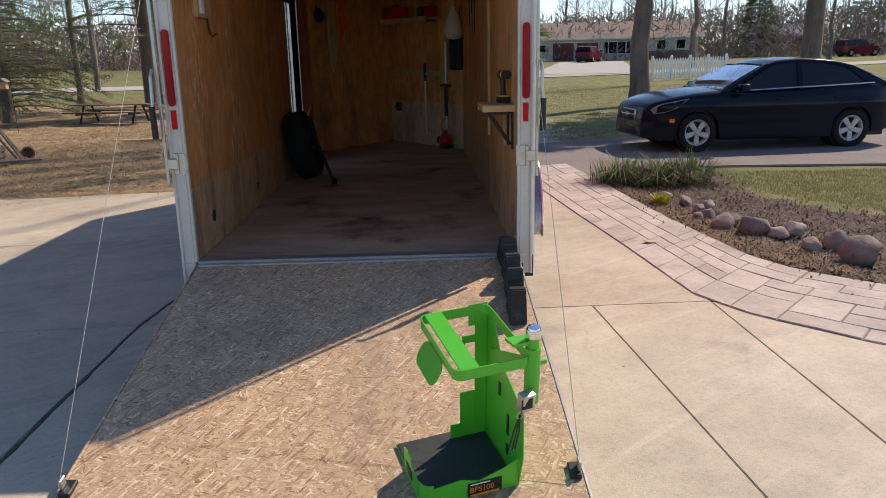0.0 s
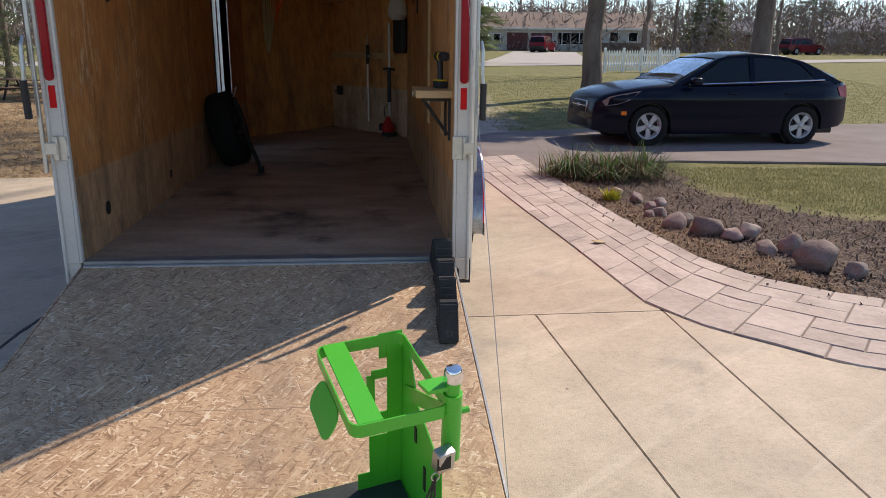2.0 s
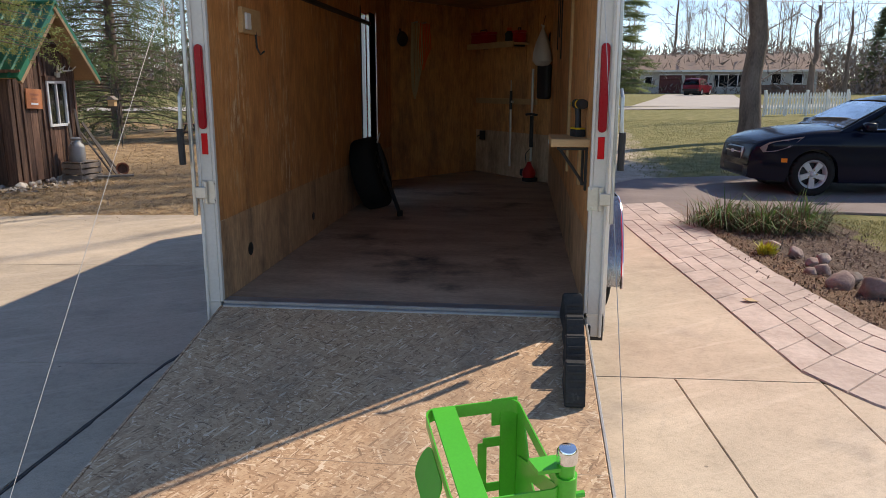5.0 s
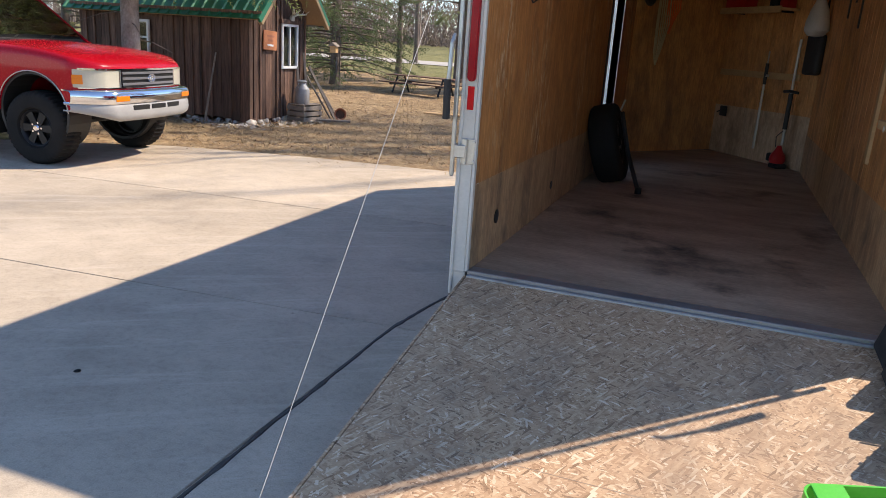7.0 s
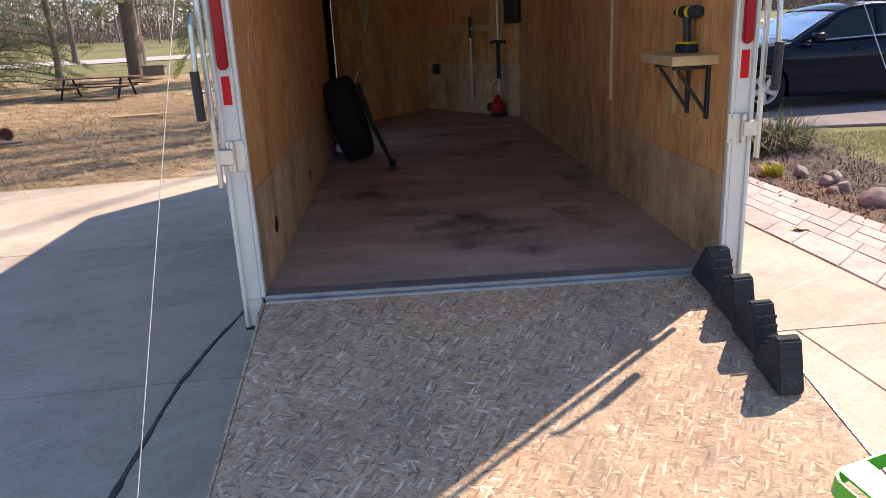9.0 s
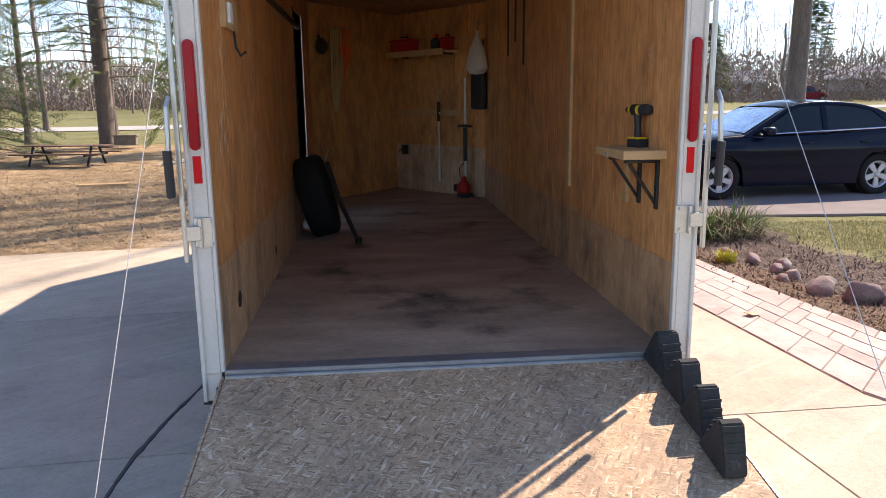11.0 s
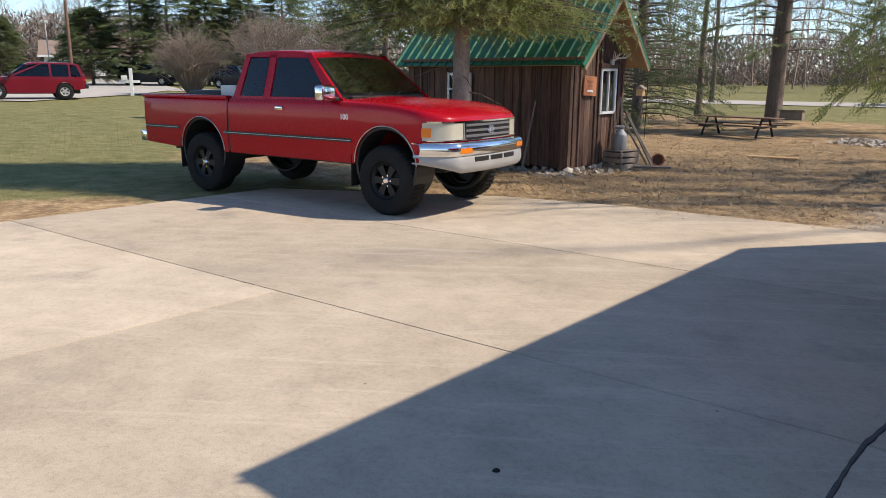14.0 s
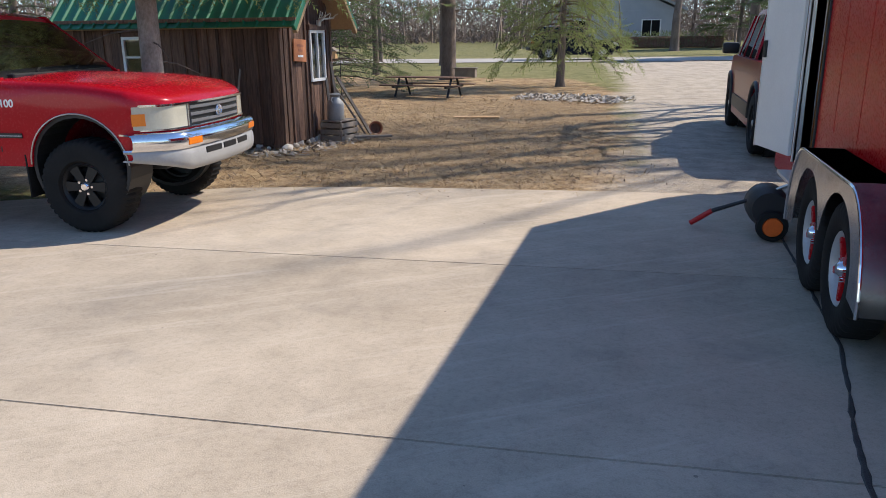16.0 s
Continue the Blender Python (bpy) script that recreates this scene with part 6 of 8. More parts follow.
def sedan(m, paint=None, name="sedan", label="black four-door sedan parked on the drive", bright=True):
    paint = paint or NAVY
    t = thing(name, label, "car", m=m)
    WB, R = 2.685, 0.325
    low = arched([(-0.98, 0.42), (-0.8, 0.3), (0.4, 0.2), (2.3, 0.2), (3.2, 0.22), (3.55, 0.24), (3.62, 0.34)], [(0, 0.34), (WB, 0.34)], 0.36)
    belt = flowing([(-0.93, 0.62), (-0.91, 0.86), (-0.84, 1.02), (-0.3, 1.065), (0.5, 1.02), (1.8, 0.975), (2.1, 0.985), (2.6, 0.965), (3.05, 0.90), (3.33, 0.83), (3.47, 0.765), (3.54, 0.66), (3.57, 0.45)])

    def half(x, z):
        w = 0.895 - 0.26 * max(0.0, (x - 2.75) / 0.82) ** 2.2 - 0.24 * max(0.0, (-x - 0.2) / 0.73) ** 2.2
        return w - 0.18 * max(0.0, z - 0.78) - 0.12 * max(0, 0.45 - z) + 0.012 * math.exp(-((z - 0.75) / 0.05) ** 2)
    shell("body", -0.93, 3.57, low, belt, half, paint, t, 110, 10, extra=(-0.36, 0.36, WB - 0.36, WB + 0.36), crown=0.05, shoulder=0.07)
    roof = flowing([(-0.75, 1.05), (-0.3, 1.245), (0.05, 1.375), (0.4, 1.445), (0.9, 1.475), (1.25, 1.45), (1.55, 1.365), (2.0, 1.15), (2.35, 0.965)])

    def ghalf(x, z):
        return 0.85 - 0.42 * max(0.0, z - 0.98) - 0.05 * max(0.0, (-x) / 0.75)
    # the interior's shade as a solid near-black hull behind the panes
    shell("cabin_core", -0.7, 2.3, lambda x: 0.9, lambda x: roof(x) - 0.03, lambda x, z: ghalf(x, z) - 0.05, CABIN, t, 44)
    shell("roof_panel", -0.02, 1.5, lambda x: roof(x) - 0.05, roof, ghalf, paint, t, 30, 3, crown=0.03, shoulder=0.045)
    for s in (-1, 1):
        for o in ([(-0.72, 1.02), (0.0, 1.36), (0.1, 1.36), (-0.3, 1.0)], [(2.36, 0.95), (1.5, 1.40), (1.42, 1.40), (2.2, 0.95)], [(0.9, 0.98), (0.88, 1.42), (0.96, 1.42), (0.98, 0.98)],
                  [(-0.35, 1.3 - 0.1), (0.05, 1.36), (0.4, 1.43), (0.9, 1.46), (1.35, 1.43), (1.5, 1.39), (1.35, 1.395), (0.9, 1.425), (0.42, 1.40), (0.08, 1.325)]):
            side_pane("pillar", o, ghalf, s, t, paint, -0.03, 0.034)
        side_pane("rear_door_window", [(-0.28, 1.04), (0.1, 1.32), (0.45, 1.39), (0.88, 1.415), (0.9, 1.0)], ghalf, s, t, TINT, -0.012, 0.006)
        side_pane("front_door_window", [(0.99, 0.99), (0.97, 1.41), (1.32, 1.39), (1.44, 1.36), (2.1, 0.97)], ghalf, s, t, TINT, -0.012, 0.006)
        part("belt_trim", tubed([(x, s * (ghalf(x, 1.03) + 0.018), 1.07 - 0.036 * (x + 0.4)) for x in np.linspace(-0.35, 2.05, 12)], 0.011, 6), CHROME, t, "bright window trim")
        for o in ([(0.93, 0.26), (0.93, 0.95), (0.937, 0.95), (0.937, 0.26)], [(2.05, 0.3), (2.12, 0.93), (2.127, 0.93), (2.057, 0.3)], [(0.25, 0.75), (-0.1, 0.98), (-0.093, 0.98), (0.257, 0.75)]):
            side_pane("door_seam", o, half, s, t, CABIN, 0.0005, 0.002)
        for x in (0.2, 1.2):
            block("door_handle", x, x + 0.17, min(s * 0.875, s * 0.905), max(s * 0.875, s * 0.905), 0.83, 0.86, paint, t, 0.008)
        block("side_mirror", 1.92, 2.08, min(s * 0.9, s * 1.08), max(s * 0.9, s * 1.08), 0.97, 1.10, paint, t, 0.04, "", 3)
        side_pane("headlight", [(3.06, 0.73), (3.24, 0.66), (3.40, 0.64), (3.45, 0.71), (3.34, 0.79), (3.1, 0.845), (2.86, 0.885)], half, s, t, CAR_LAMP, 0.002, 0.008)
        side_pane("side_marker", [(3.08, 0.50), (3.16, 0.50), (3.16, 0.56), (3.08, 0.56)], half, s, t, AMBER, 0.002, 0.006)
        side_pane("tail_light", [(-0.90, 0.78), (-0.70, 0.80), (-0.62, 0.95), (-0.87, 0.98)], half, s, t, LENS, 0.002, 0.008)
        part("sill", boxed(0.4, 2.3, min(s * 0.80, s * 0.85), max(s * 0.80, s * 0.85), 0.19, 0.25, 0.01), paint, t)
        part("sill_glint", boxed(0.42, 2.26, min(s * 0.851, s * 0.856), max(s * 0.851, s * 0.856), 0.205, 0.225), CHROME, t)
        for c in (0.0, WB):
            part("wheel_well", spun([(0.36, 0.0), (0.36, 0.3), (0.33, 0.3), (0.33, 0.0), (0.36, 0.0)], 28, 'y', pose(c, 0.5 if s > 0 else -0.8, 0.34), cap=False), BLACK, t)
            make_wheel(t, pose(c, s * 0.78, R, 0, 0, 0 if s < 0 else 180), R, 0.215, 0.215, RIM, 5, RIM, None, 0 + 30)
    screen("windscreen", 2.28, 1.56, roof, ghalf, t, TINT, 0.06)
    screen("rear_window", -0.66, 0.0, roof, ghalf, t, TINT, 0.06)
    block("grille_surround", 3.49, 3.576, -0.32, 0.32, 0.495, 0.695, STEEL, t, 0.03)
    block("grille", 3.50, 3.584, -0.305, 0.305, 0.505, 0.685, BLACK, t, 0.02)
    block("grille_bar", 3.55, 3.595, -0.31, 0.31, 0.60, 0.625, CHROME, t, 0.006)
    block("badge", 3.59, 3.602, -0.05, 0.05, 0.585, 0.64, GREYBIN, t, 0.004)
    block("lower_grille", 3.45, 3.572, -0.44, 0.44, 0.28, 0.42, BLACK, t, 0.02)
    block("floor_pan", -0.7, 3.3, -0.7, 0.7, 0.18, 0.36, BLACK, t, 0.02)
    return t


sedan(pose(7.60, 8.84, 0.012, 0, 0, 183.6))


def wagon(m, paint, name, label, pickup=False):
    """A taller car with a long roof, or with an open bed."""
    t = thing(name, label, "car", m=m)
    WB, R = 2.85, 0.36
    if pickup:
        WB, R = 3.5, 0.41
    low = arched([(-0.95, 0.5), (0.4, 0.3), (WB - 0.4, 0.3), (WB + 0.95, 0.45)], [(0, R + 0.02), (WB, R + 0.02)], R + 0.06)
    belt = curve([(-0.97, 0.8), (-0.93, 1.05), (WB - 0.8, 1.06), (WB - 0.6, 1.05), (WB + 0.5, 0.98), (WB + 0.85, 0.85), (WB + 0.97, 0.6)]) if not pickup else \
        curve([(-1.2, 1.2), (WB - 0.6, 1.22), (WB - 0.4, 1.24), (WB + 0.6, 1.2), (WB + 0.9, 1.05), (WB + 0.97, 0.7)])
    x0 = -0.97 if not pickup else -1.2

    def half(x, z):
        return 0.92 + (0.06 if pickup else 0) - 0.14 * max(0.0, (x - WB) / 0.97) ** 2.2 - 0.1 * max(0.0, (-x - 0.3) / 0.67) ** 2 - 0.1 * max(0.0, z - 0.95)
    shell("body", x0, WB + 0.97, low, belt, half, paint, t, 80, 8, crown=0.03, extra=(R + 0.06, -R - 0.06))
    top = 1.70 if not pickup else 1.92
    base = 1.05 if not pickup else 1.22
    roof = curve([(-0.93, base), (-0.7, top - 0.08), (-0.4, top), (1.2, top + 0.02), (1.5, top - 0.03), (WB - 0.45, base)]) if not pickup else \
        curve([(0.75, base), (0.85, top - 0.1), (1.0, top), (2.2, top + 0.01), (2.45, top - 0.04), (WB - 0.3, base)])
    gx0, gx1 = (-0.9, WB - 0.5) if not pickup else (0.77, WB - 0.34)

    def ghalf(x, z):
        return 0.88 + (0.05 if pickup else 0) - 0.28 * max(0.0, z - base)
    # black solid in place of a shaded interior
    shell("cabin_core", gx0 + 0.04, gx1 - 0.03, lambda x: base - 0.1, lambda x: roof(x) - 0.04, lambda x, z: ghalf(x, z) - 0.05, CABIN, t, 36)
    shell("roof_panel", gx0 + 0.12, (1.55 if not pickup else 2.5), lambda x: roof(x) - 0.07, roof, ghalf, paint, t, 24, 3, crown=0.03)
    a, b = gx0, gx1
    xs = (a, a + 0.62, a + 1.45, b) if not pickup else (a, a + 0.75, a + 1.6, b)
    for s in (-1, 1):
        z0, z1 = base + 0.02, top - 0.06
        for o in ([(a, base), (a + 0.2, z1 + 0.03), (a + 0.33, z1 + 0.03), (a + 0.12, base)], [(b - 0.15, base), (xs[2] + (0.35 if not pickup else 0.45), z1), (xs[2] + (0.45 if not pickup else 0.55), z1), (b + 0.05, base)],
                  [(xs[1] - 0.04, base), (xs[1] - 0.04, z1 + 0.03), (xs[1] + 0.04, z1 + 0.03), (xs[1] + 0.04, base)], [(xs[2] - 0.04, base), (xs[2] - 0.04, z1 + 0.03), (xs[2] + 0.04, z1 + 0.03), (xs[2] + 0.04, base)]):
            side_pane("pillar", o, ghalf, s, t, paint, -0.03, 0.034)
        for p, q, sl in ((xs[0] + 0.12, xs[1] - 0.04, 0.18), (xs[1] + 0.04, xs[2] - 0.04, 0), (xs[2] + 0.04, xs[3] - 0.18, -0.42)):
            o = [(p, z0), (p + max(0, sl), z1), (q + min(0, sl), z1), (q, z0)]
            side_pane("side_window", o, ghalf, s, t, TINT, -0.012, 0.006)
        block("side_mirror", b - 0.2, b - 0.02, min(s * 0.93, s * 1.2), max(s * 0.93, s * 1.2), base + 0.04, base + 0.22, BLACK, t, 0.04, "black side mirror")
        flank_strip("cladding", np.linspace(R + 0.2, WB - R - 0.2, 10), 0.42, 0.62, half, s, t, BLACK if pickup else paint, 0.002, 0.015)
        for c in (0.0, WB):
            if pickup:
                arch_trim(c, R + 0.02, R + 0.09, half, s, t, BLACK, 0.0, math.pi, 0.035)
            part("wheel_well", spun([(R + 0.05, 0.0), (R + 0.05, 0.3), (R, 0.3), (R, 0.0), (R + 0.05, 0.0)], 24, 'y', pose(c, 0.52 if s > 0 else -0.82, R), cap=False), BLACK, t)
            make_wheel(t, pose(c, s * (0.80 if not pickup else 0.86), R, 0, 0, 0 if s < 0 else 180), R, 0.21 if not pickup else 0.22, 0.23 if not pickup else 0.28, RIM if not pickup else RIM_DARK, 5, RIM, None, 24)
        side_pane("tail_light", [(x0 + 0.02, 0.85), (x0 + 0.16, 0.85), (x0 + 0.12, 1.1), (x0 + 0.05, 1.1)], half, s, t, LENS, 0.002, 0.008)
        side_pane("headlight", [(WB + 0.6, 0.78), (WB + 0.88, 0.7), (WB + 0.8, 0.86), (WB + 0.55, 0.92)], half, s, t, HEADLAMP, 0.002, 0.008)
    screen("windscreen", WB - 0.52 if not pickup else WB - 0.36, 1.52 if not pickup else 2.47, roof, ghalf, t, TINT, 0.06)
    screen("rear_window", gx0 + 0.02, gx0 + 0.2, roof, ghalf, t, TINT, 0.08)
    block("rear_bumper", x0 - 0.1, x0 + 0.05, -0.85, 0.85, 0.5, 0.68, CHROME if pickup else BLACK, t, 0.02)
    block("front_bumper", WB + 0.75, WB + 1.0, -0.72, 0.72, 0.4, 0.56, BLACK, t, 0.03)
    block("floor_pan", -0.7, WB + 0.6, -0.7, 0.7, 0.26, 0.5, BLACK, t, 0.02)
    return t


def on_land(x, y, a):
    return pose(x, y, height(x, y) + 0.03, 0, 0, a)


wagon(pose(0.04, 8.36, 0.0, 0, 0, 90), TOW_RED, "tow_truck", "dark red pickup hitched to the trailer", True)
wagon(on_land(-39.5, 12.3, 255), MAROON, "parked_wagon", "maroon crossover parked beside the side road")
sedan(on_land(-45.0, 10.2, 255), SILVER, "parked_sedan", "silver sedan parked beside the side road")
wagon(on_land(-53.8, 30.6, 20), NAVY, "parked_wagon", "dark blue crossover parked at a far house")
wagon(on_land(-48.0, 34.0, 20), TRUCK_RED, "parked_wagon", "red car parked at a far house")
wagon(on_land(-64.0, 28.0, 40), NAVY, "parked_wagon", "dark car parked at a far house")
wagon(on_land(18.6, 77.6, 60), MAROON, "parked_wagon", "maroon car on the drive across the road")
wagon(on_land(45.5, 74.5, 10), MAROON, "parked_wagon", "red car parked across the road")
wagon(on_land(-8.0, 39.2, 15), NAVY, "parked_wagon", "dark car standing on the road")


# ---- the shed ----
def shed():
    s = thing("shed", "weathered board and batten shed with a green metal roof", "shed")
    X0, X1, Y0, Y1, EZ, RZ = -10.95, -7.36, 7.28, 9.04, 1.96, 2.90
    mid = (Y0 + Y1) / 2
    r = random.Random(3)
    part("wall_core", boxed(X0 + 0.03, X1 - 0.03, Y0 + 0.03, Y1 - 0.03, 0.1, EZ), BARN, s)
    bm = bmesh.new()
    prism(bm, [(Y0 + 0.03, EZ), (Y1 - 0.03, EZ), (mid, RZ - 0.06)], X1 - X0 - 0.06)
    bmesh.ops.transform(bm, matrix=pose(X0 + 0.03, 0, 0) @ Matrix(((0, 0, 1, 0), (1, 0, 0, 0), (0, 1, 0, 0), (0, 0, 0, 1))), verts=bm.verts)
    part("gable_core", bm, BARN, s)

    def board(x0, x1, y0, y1, z0, z1):
        part("board", boxed(x0, x1, y0, y1, z0, z1, 0.003), BARN, s)
    # side towards the drive
    x = X0
    while x < X1 - 0.05:
        w = r.uniform(0.13, 0.22)
        if not (-9.95 < x + w / 2 < -9.35):
            board(x, min(x + w - 0.008, X1), Y0 + 0.004, Y0 + 0.028, r.uniform(0.02, 0.08), EZ)
        else:
            board(x, min(x + w - 0.008, X1), Y0 + 0.004, Y0 + 0.028, r.uniform(0.02, 0.08), 1.0)
            board(x, min(x + w - 0.008, X1), Y0 + 0.004, Y0 + 0.028, 1.66, EZ)
        board(x + w - 0.025, x + w + 0.022, Y0 - 0.02, Y0 + 0.003, r.uniform(0.04, 0.1), EZ) if r.random() < 0.75 and not (-10.0 < x + w < -9.3) else None
        x += w
    # gable end
    y = Y0
    while y < Y1 - 0.04:
        w = r.uniform(0.12, 0.19)
        top = EZ + (RZ - EZ) * (1 - abs(min(y + w / 2, Y1) - mid) / (mid - Y0)) - 0.08
        yb = min(y + w - 0.006, Y1)
        if 8.22 < y + w / 2 < 8.76:
            board(X1 - 0.028, X1 - 0.004, y, yb, 0.04, 0.9)
            board(X1 - 0.028, X1 - 0.004, y, yb, 1.72, top)
        else:
            board(X1 - 0.028, X1 - 0.004, y, yb, r.uniform(0.03, 0.09), top)
            if r.random() < 0.85:
                board(X1 - 0.003, X1 + 0.022, y + w - 0.03, y + w + 0.02, r.uniform(0.05, 0.12), top - 0.02)
        y += w
    board(X1 - 0.003, X1 + 0.03, Y0 - 0.02, Y0 + 0.07, 0.03, EZ + 0.02)
    board(X1 - 0.003, X1 + 0.028, Y0 + 0.1, Y0 + 0.75, 1.96, 2.04)
    # roof: two steel slopes with ribs, boards below
    over, front = 0.34, 0.36
    pitch = math.atan2(RZ - EZ, mid - Y0)
    run = (mid - Y0) / math.cos(pitch) + over
    for side in (-1, 1):
        base = Matrix.Translation((0, mid, RZ)) @ Matrix.Rotation(0 if side < 0 else math.pi, 4, 'Z') @ Matrix.Rotation(pitch, 4, 'X')
        xa, xb = (X0 - 0.15, X1 + front)
        if side > 0:
            xa, xb = -xb, -xa
        sheet = part("roof_sheet", boxed(xa, xb, -run, 0.02, 0.0, 0.012), ROOF_GREEN, s, "green ribbed steel roof")
        sheet.matrix_local = base
        x = xa + 0.05
        while x < xb - 0.03:
            bm = bmesh.new()
            prism(bm, [(-0.028, 0.0), (0.028, 0.0), (0.014, 0.028), (-0.014, 0.028)], run)
            bmesh.ops.transform(bm, matrix=pose(x, 0.0, 0.012, 90), verts=bm.verts)
            part("roof_rib", bm, ROOF_GREEN, sheet)
            x += 0.205
        und = part("soffit_board", boxed(xa + 0.03, xb - 0.03, -run + 0.03, 0.0, -0.05, -0.004), FASCIA, sheet, "bare tan soffit boards")
        end = xb if side < 0 else xa
        part("gable_trim", boxed(end - 0.025, end + 0.025, -run - 0.01, 0.02, -0.06, 0.035, 0.004), ROOF_GREEN, sheet)
        part("rake_board", boxed(end - 0.05, end + 0.02, -run, 0.0, -0.12, -0.062, 0.003), FASCIA, sheet)
    part("ridge_cap", tubed([(X0 - 0.16, mid, RZ + 0.02), (X1 + front + 0.02, mid, RZ + 0.02)], 0.05, 8), ROOF_GREEN, s)
    part("eave_board", boxed(X0, X1 + 0.38, Y0 - 0.20, Y0 - 0.17, EZ - 0.17, EZ - 0.12, 0.003), BARN, s)
    # windows
    def window(x0, x1, y0, y1, z0, z1, gable):
        w = part("window", boxed(x0, x1, y0, y1, z0, z1, 0.003), CABIN, s, "white framed sash window")
        d = 0.045
        if gable:
            for a, b, c, e in ((y0 - d, y0, z0 - d, z1 + d), (y1, y1 + d, z0 - d, z1 + d), (y0, y1, z0 - d, z0), (y0, y1, z1, z1 + d), ((y0 + y1) / 2 - 0.015, (y0 + y1) / 2 + 0.015, z0, z1)):
                part("sash", boxed(x1, x1 + 0.05, a, b, c, e, 0.004), WHITE, w)
            part("pane", boxed(x1 + 0.012, x1 + 0.018, y0, y1, z0, z1), GLASS, w)
            part("window_head", boxed(x1, x1 + 0.07, y0 - 0.1, y1 + 0.1, z1 + d, z1 + d + 0.08, 0.004), BARN, w)
        else:
            for a, b, c, e in ((x0 - d, x0, z0 - d, z1 + d), (x1, x1 + d, z0 - d, z1 + d), (x0, x1, z0 - d, z0), (x0, x1, z1, z1 + d), (x0, x1, (z0 + z1) / 2 - 0.015, (z0 + z1) / 2 + 0.015)):
                part("sash", boxed(a, b, y0 - 0.05, y0, c, e, 0.004), WHITE, w)
            part("pane", boxed(x0, x1, y0 - 0.018, y0 - 0.012, z0, z1), GLASS, w)
    window(X1 - 0.03, X1 - 0.004, 8.26, 8.70, 0.96, 1.64, True)
    window(-9.88, -9.42, Y0 + 0.004, Y0 + 0.03, 1.06, 1.56, False)
    # stone footing
    for k in range(16):
        part("footing_stone", rock_mesh(0.045 + 0.04 * r.random(), k), RUBBLE, s).matrix_local = pose(X1 + r.uniform(-0.1, 0.12), Y0 + (Y1 - Y0) * k / 15, 0.03)
    for k in range(18):
        part("footing_stone", rock_mesh(0.04 + 0.04 * r.random(), k + 30), RUBBLE, s).matrix_local = pose(X0 + (X1 - X0) * k / 17, Y0 - r.uniform(-0.05, 0.12), 0.02)


def rock_mesh(size, seed, squash=0.75):
    bm = bmesh.new()
    bmesh.ops.create_icosphere(bm, subdivisions=3, radius=size)
    for v in bm.verts:
        d = v.co.normalized()
        v.co = d * size * (1 + 0.38 * noise.noise(d * 1.1 + Vector((seed * 3.1, 0, 0))) + 0.07 * noise.noise(d * 4 + Vector((seed, 5, 0))))
    cut = random.Random(seed)
    for k in range(13):
        q = Vector((cut.gauss(0, 1), cut.gauss(0, 1), cut.gauss(0.3, 0.8))).normalized()
        lim = size * cut.uniform(0.62, 0.84)
        for v in bm.verts:
            o = v.co.dot(q) - lim
            if o > 0:
                v.co -= q * o * 0.96
    for v in bm.verts:
        v.co.z *= squash
    for f in bm.faces:
        f.smooth = True
    return bm


shed()

# things at the shed
b = thing("hung_sign", "orange wooden sign board on the shed wall", "sign", m=pose(-7.33, 7.84, 1.39, -3))
part("board", boxed(0.0, 0.022, -0.2, 0.2, -0.16, 0.16, 0.004), SIGNWOOD, b)
for z, w in ((0.07, 0.11), (0.0, 0.07), (-0.08, 0.09)):
    part("lettering_bar", boxed(0.0235, 0.025, -w, w, z - 0.016, z + 0.016), LABEL_W if z < -0.05 else PINKISH, b)
b = thing("antlers", "pale deer antlers mounted over the shed window", "antlers", m=pose(-7.30, 8.5, 1.80))
for s in (-1, 1):
    part("beam", tubed([(0, 0, 0), (0.06, s * 0.08, 0.05), (0.16, s * 0.17, 0.06), (0.26, s * 0.15, 0.12)], [0.018, 0.016, 0.012, 0.005], 8), ANTLER, b)
    for k, (x, y) in enumerate(((0.06, 0.08), (0.12, 0.14), (0.18, 0.17))):
        part("tine", tubed([(x, s * y, 0.055), (x + 0.03, s * (y + 0.02), 0.16 - 0.02 * k)], [0.01, 0.003], 6), ANTLER, b)
part("skull_plate", boxed(-0.02, 0.03, -0.05, 0.05, -0.06, 0.03, 0.012, 2), ANTLER, b)


def slat_crate(m):
    c = thing("wooden_crate", "old slatted wooden crate by the shed", "crate", m=m)
    for s in (-1, 1):
        for k in range(3):
            part("slat", boxed(-0.26, 0.26, s * 0.19 - 0.008, s * 0.19 + 0.008, 0.01 + 0.1 * k, 0.08 + 0.1 * k, 0.003), GREYWOOD, c)
            part("slat", boxed(s * 0.26 - 0.008, s * 0.26 + 0.008, -0.18, 0.18, 0.01 + 0.1 * k, 0.08 + 0.1 * k, 0.003), GREYWOOD, c)
        for y in (-0.17, 0.17):
            part("corner_post", boxed(s * 0.235 - 0.015, s * 0.235 + 0.015, y - 0.012, y + 0.012, 0.0, 0.3, 0.003), GREYWOOD, c)
    for k in range(4):
        part("top_slat", boxed(-0.26, 0.26, -0.18 + 0.095 * k, -0.105 + 0.095 * k, 0.3, 0.315, 0.003), GREYWOOD, c)


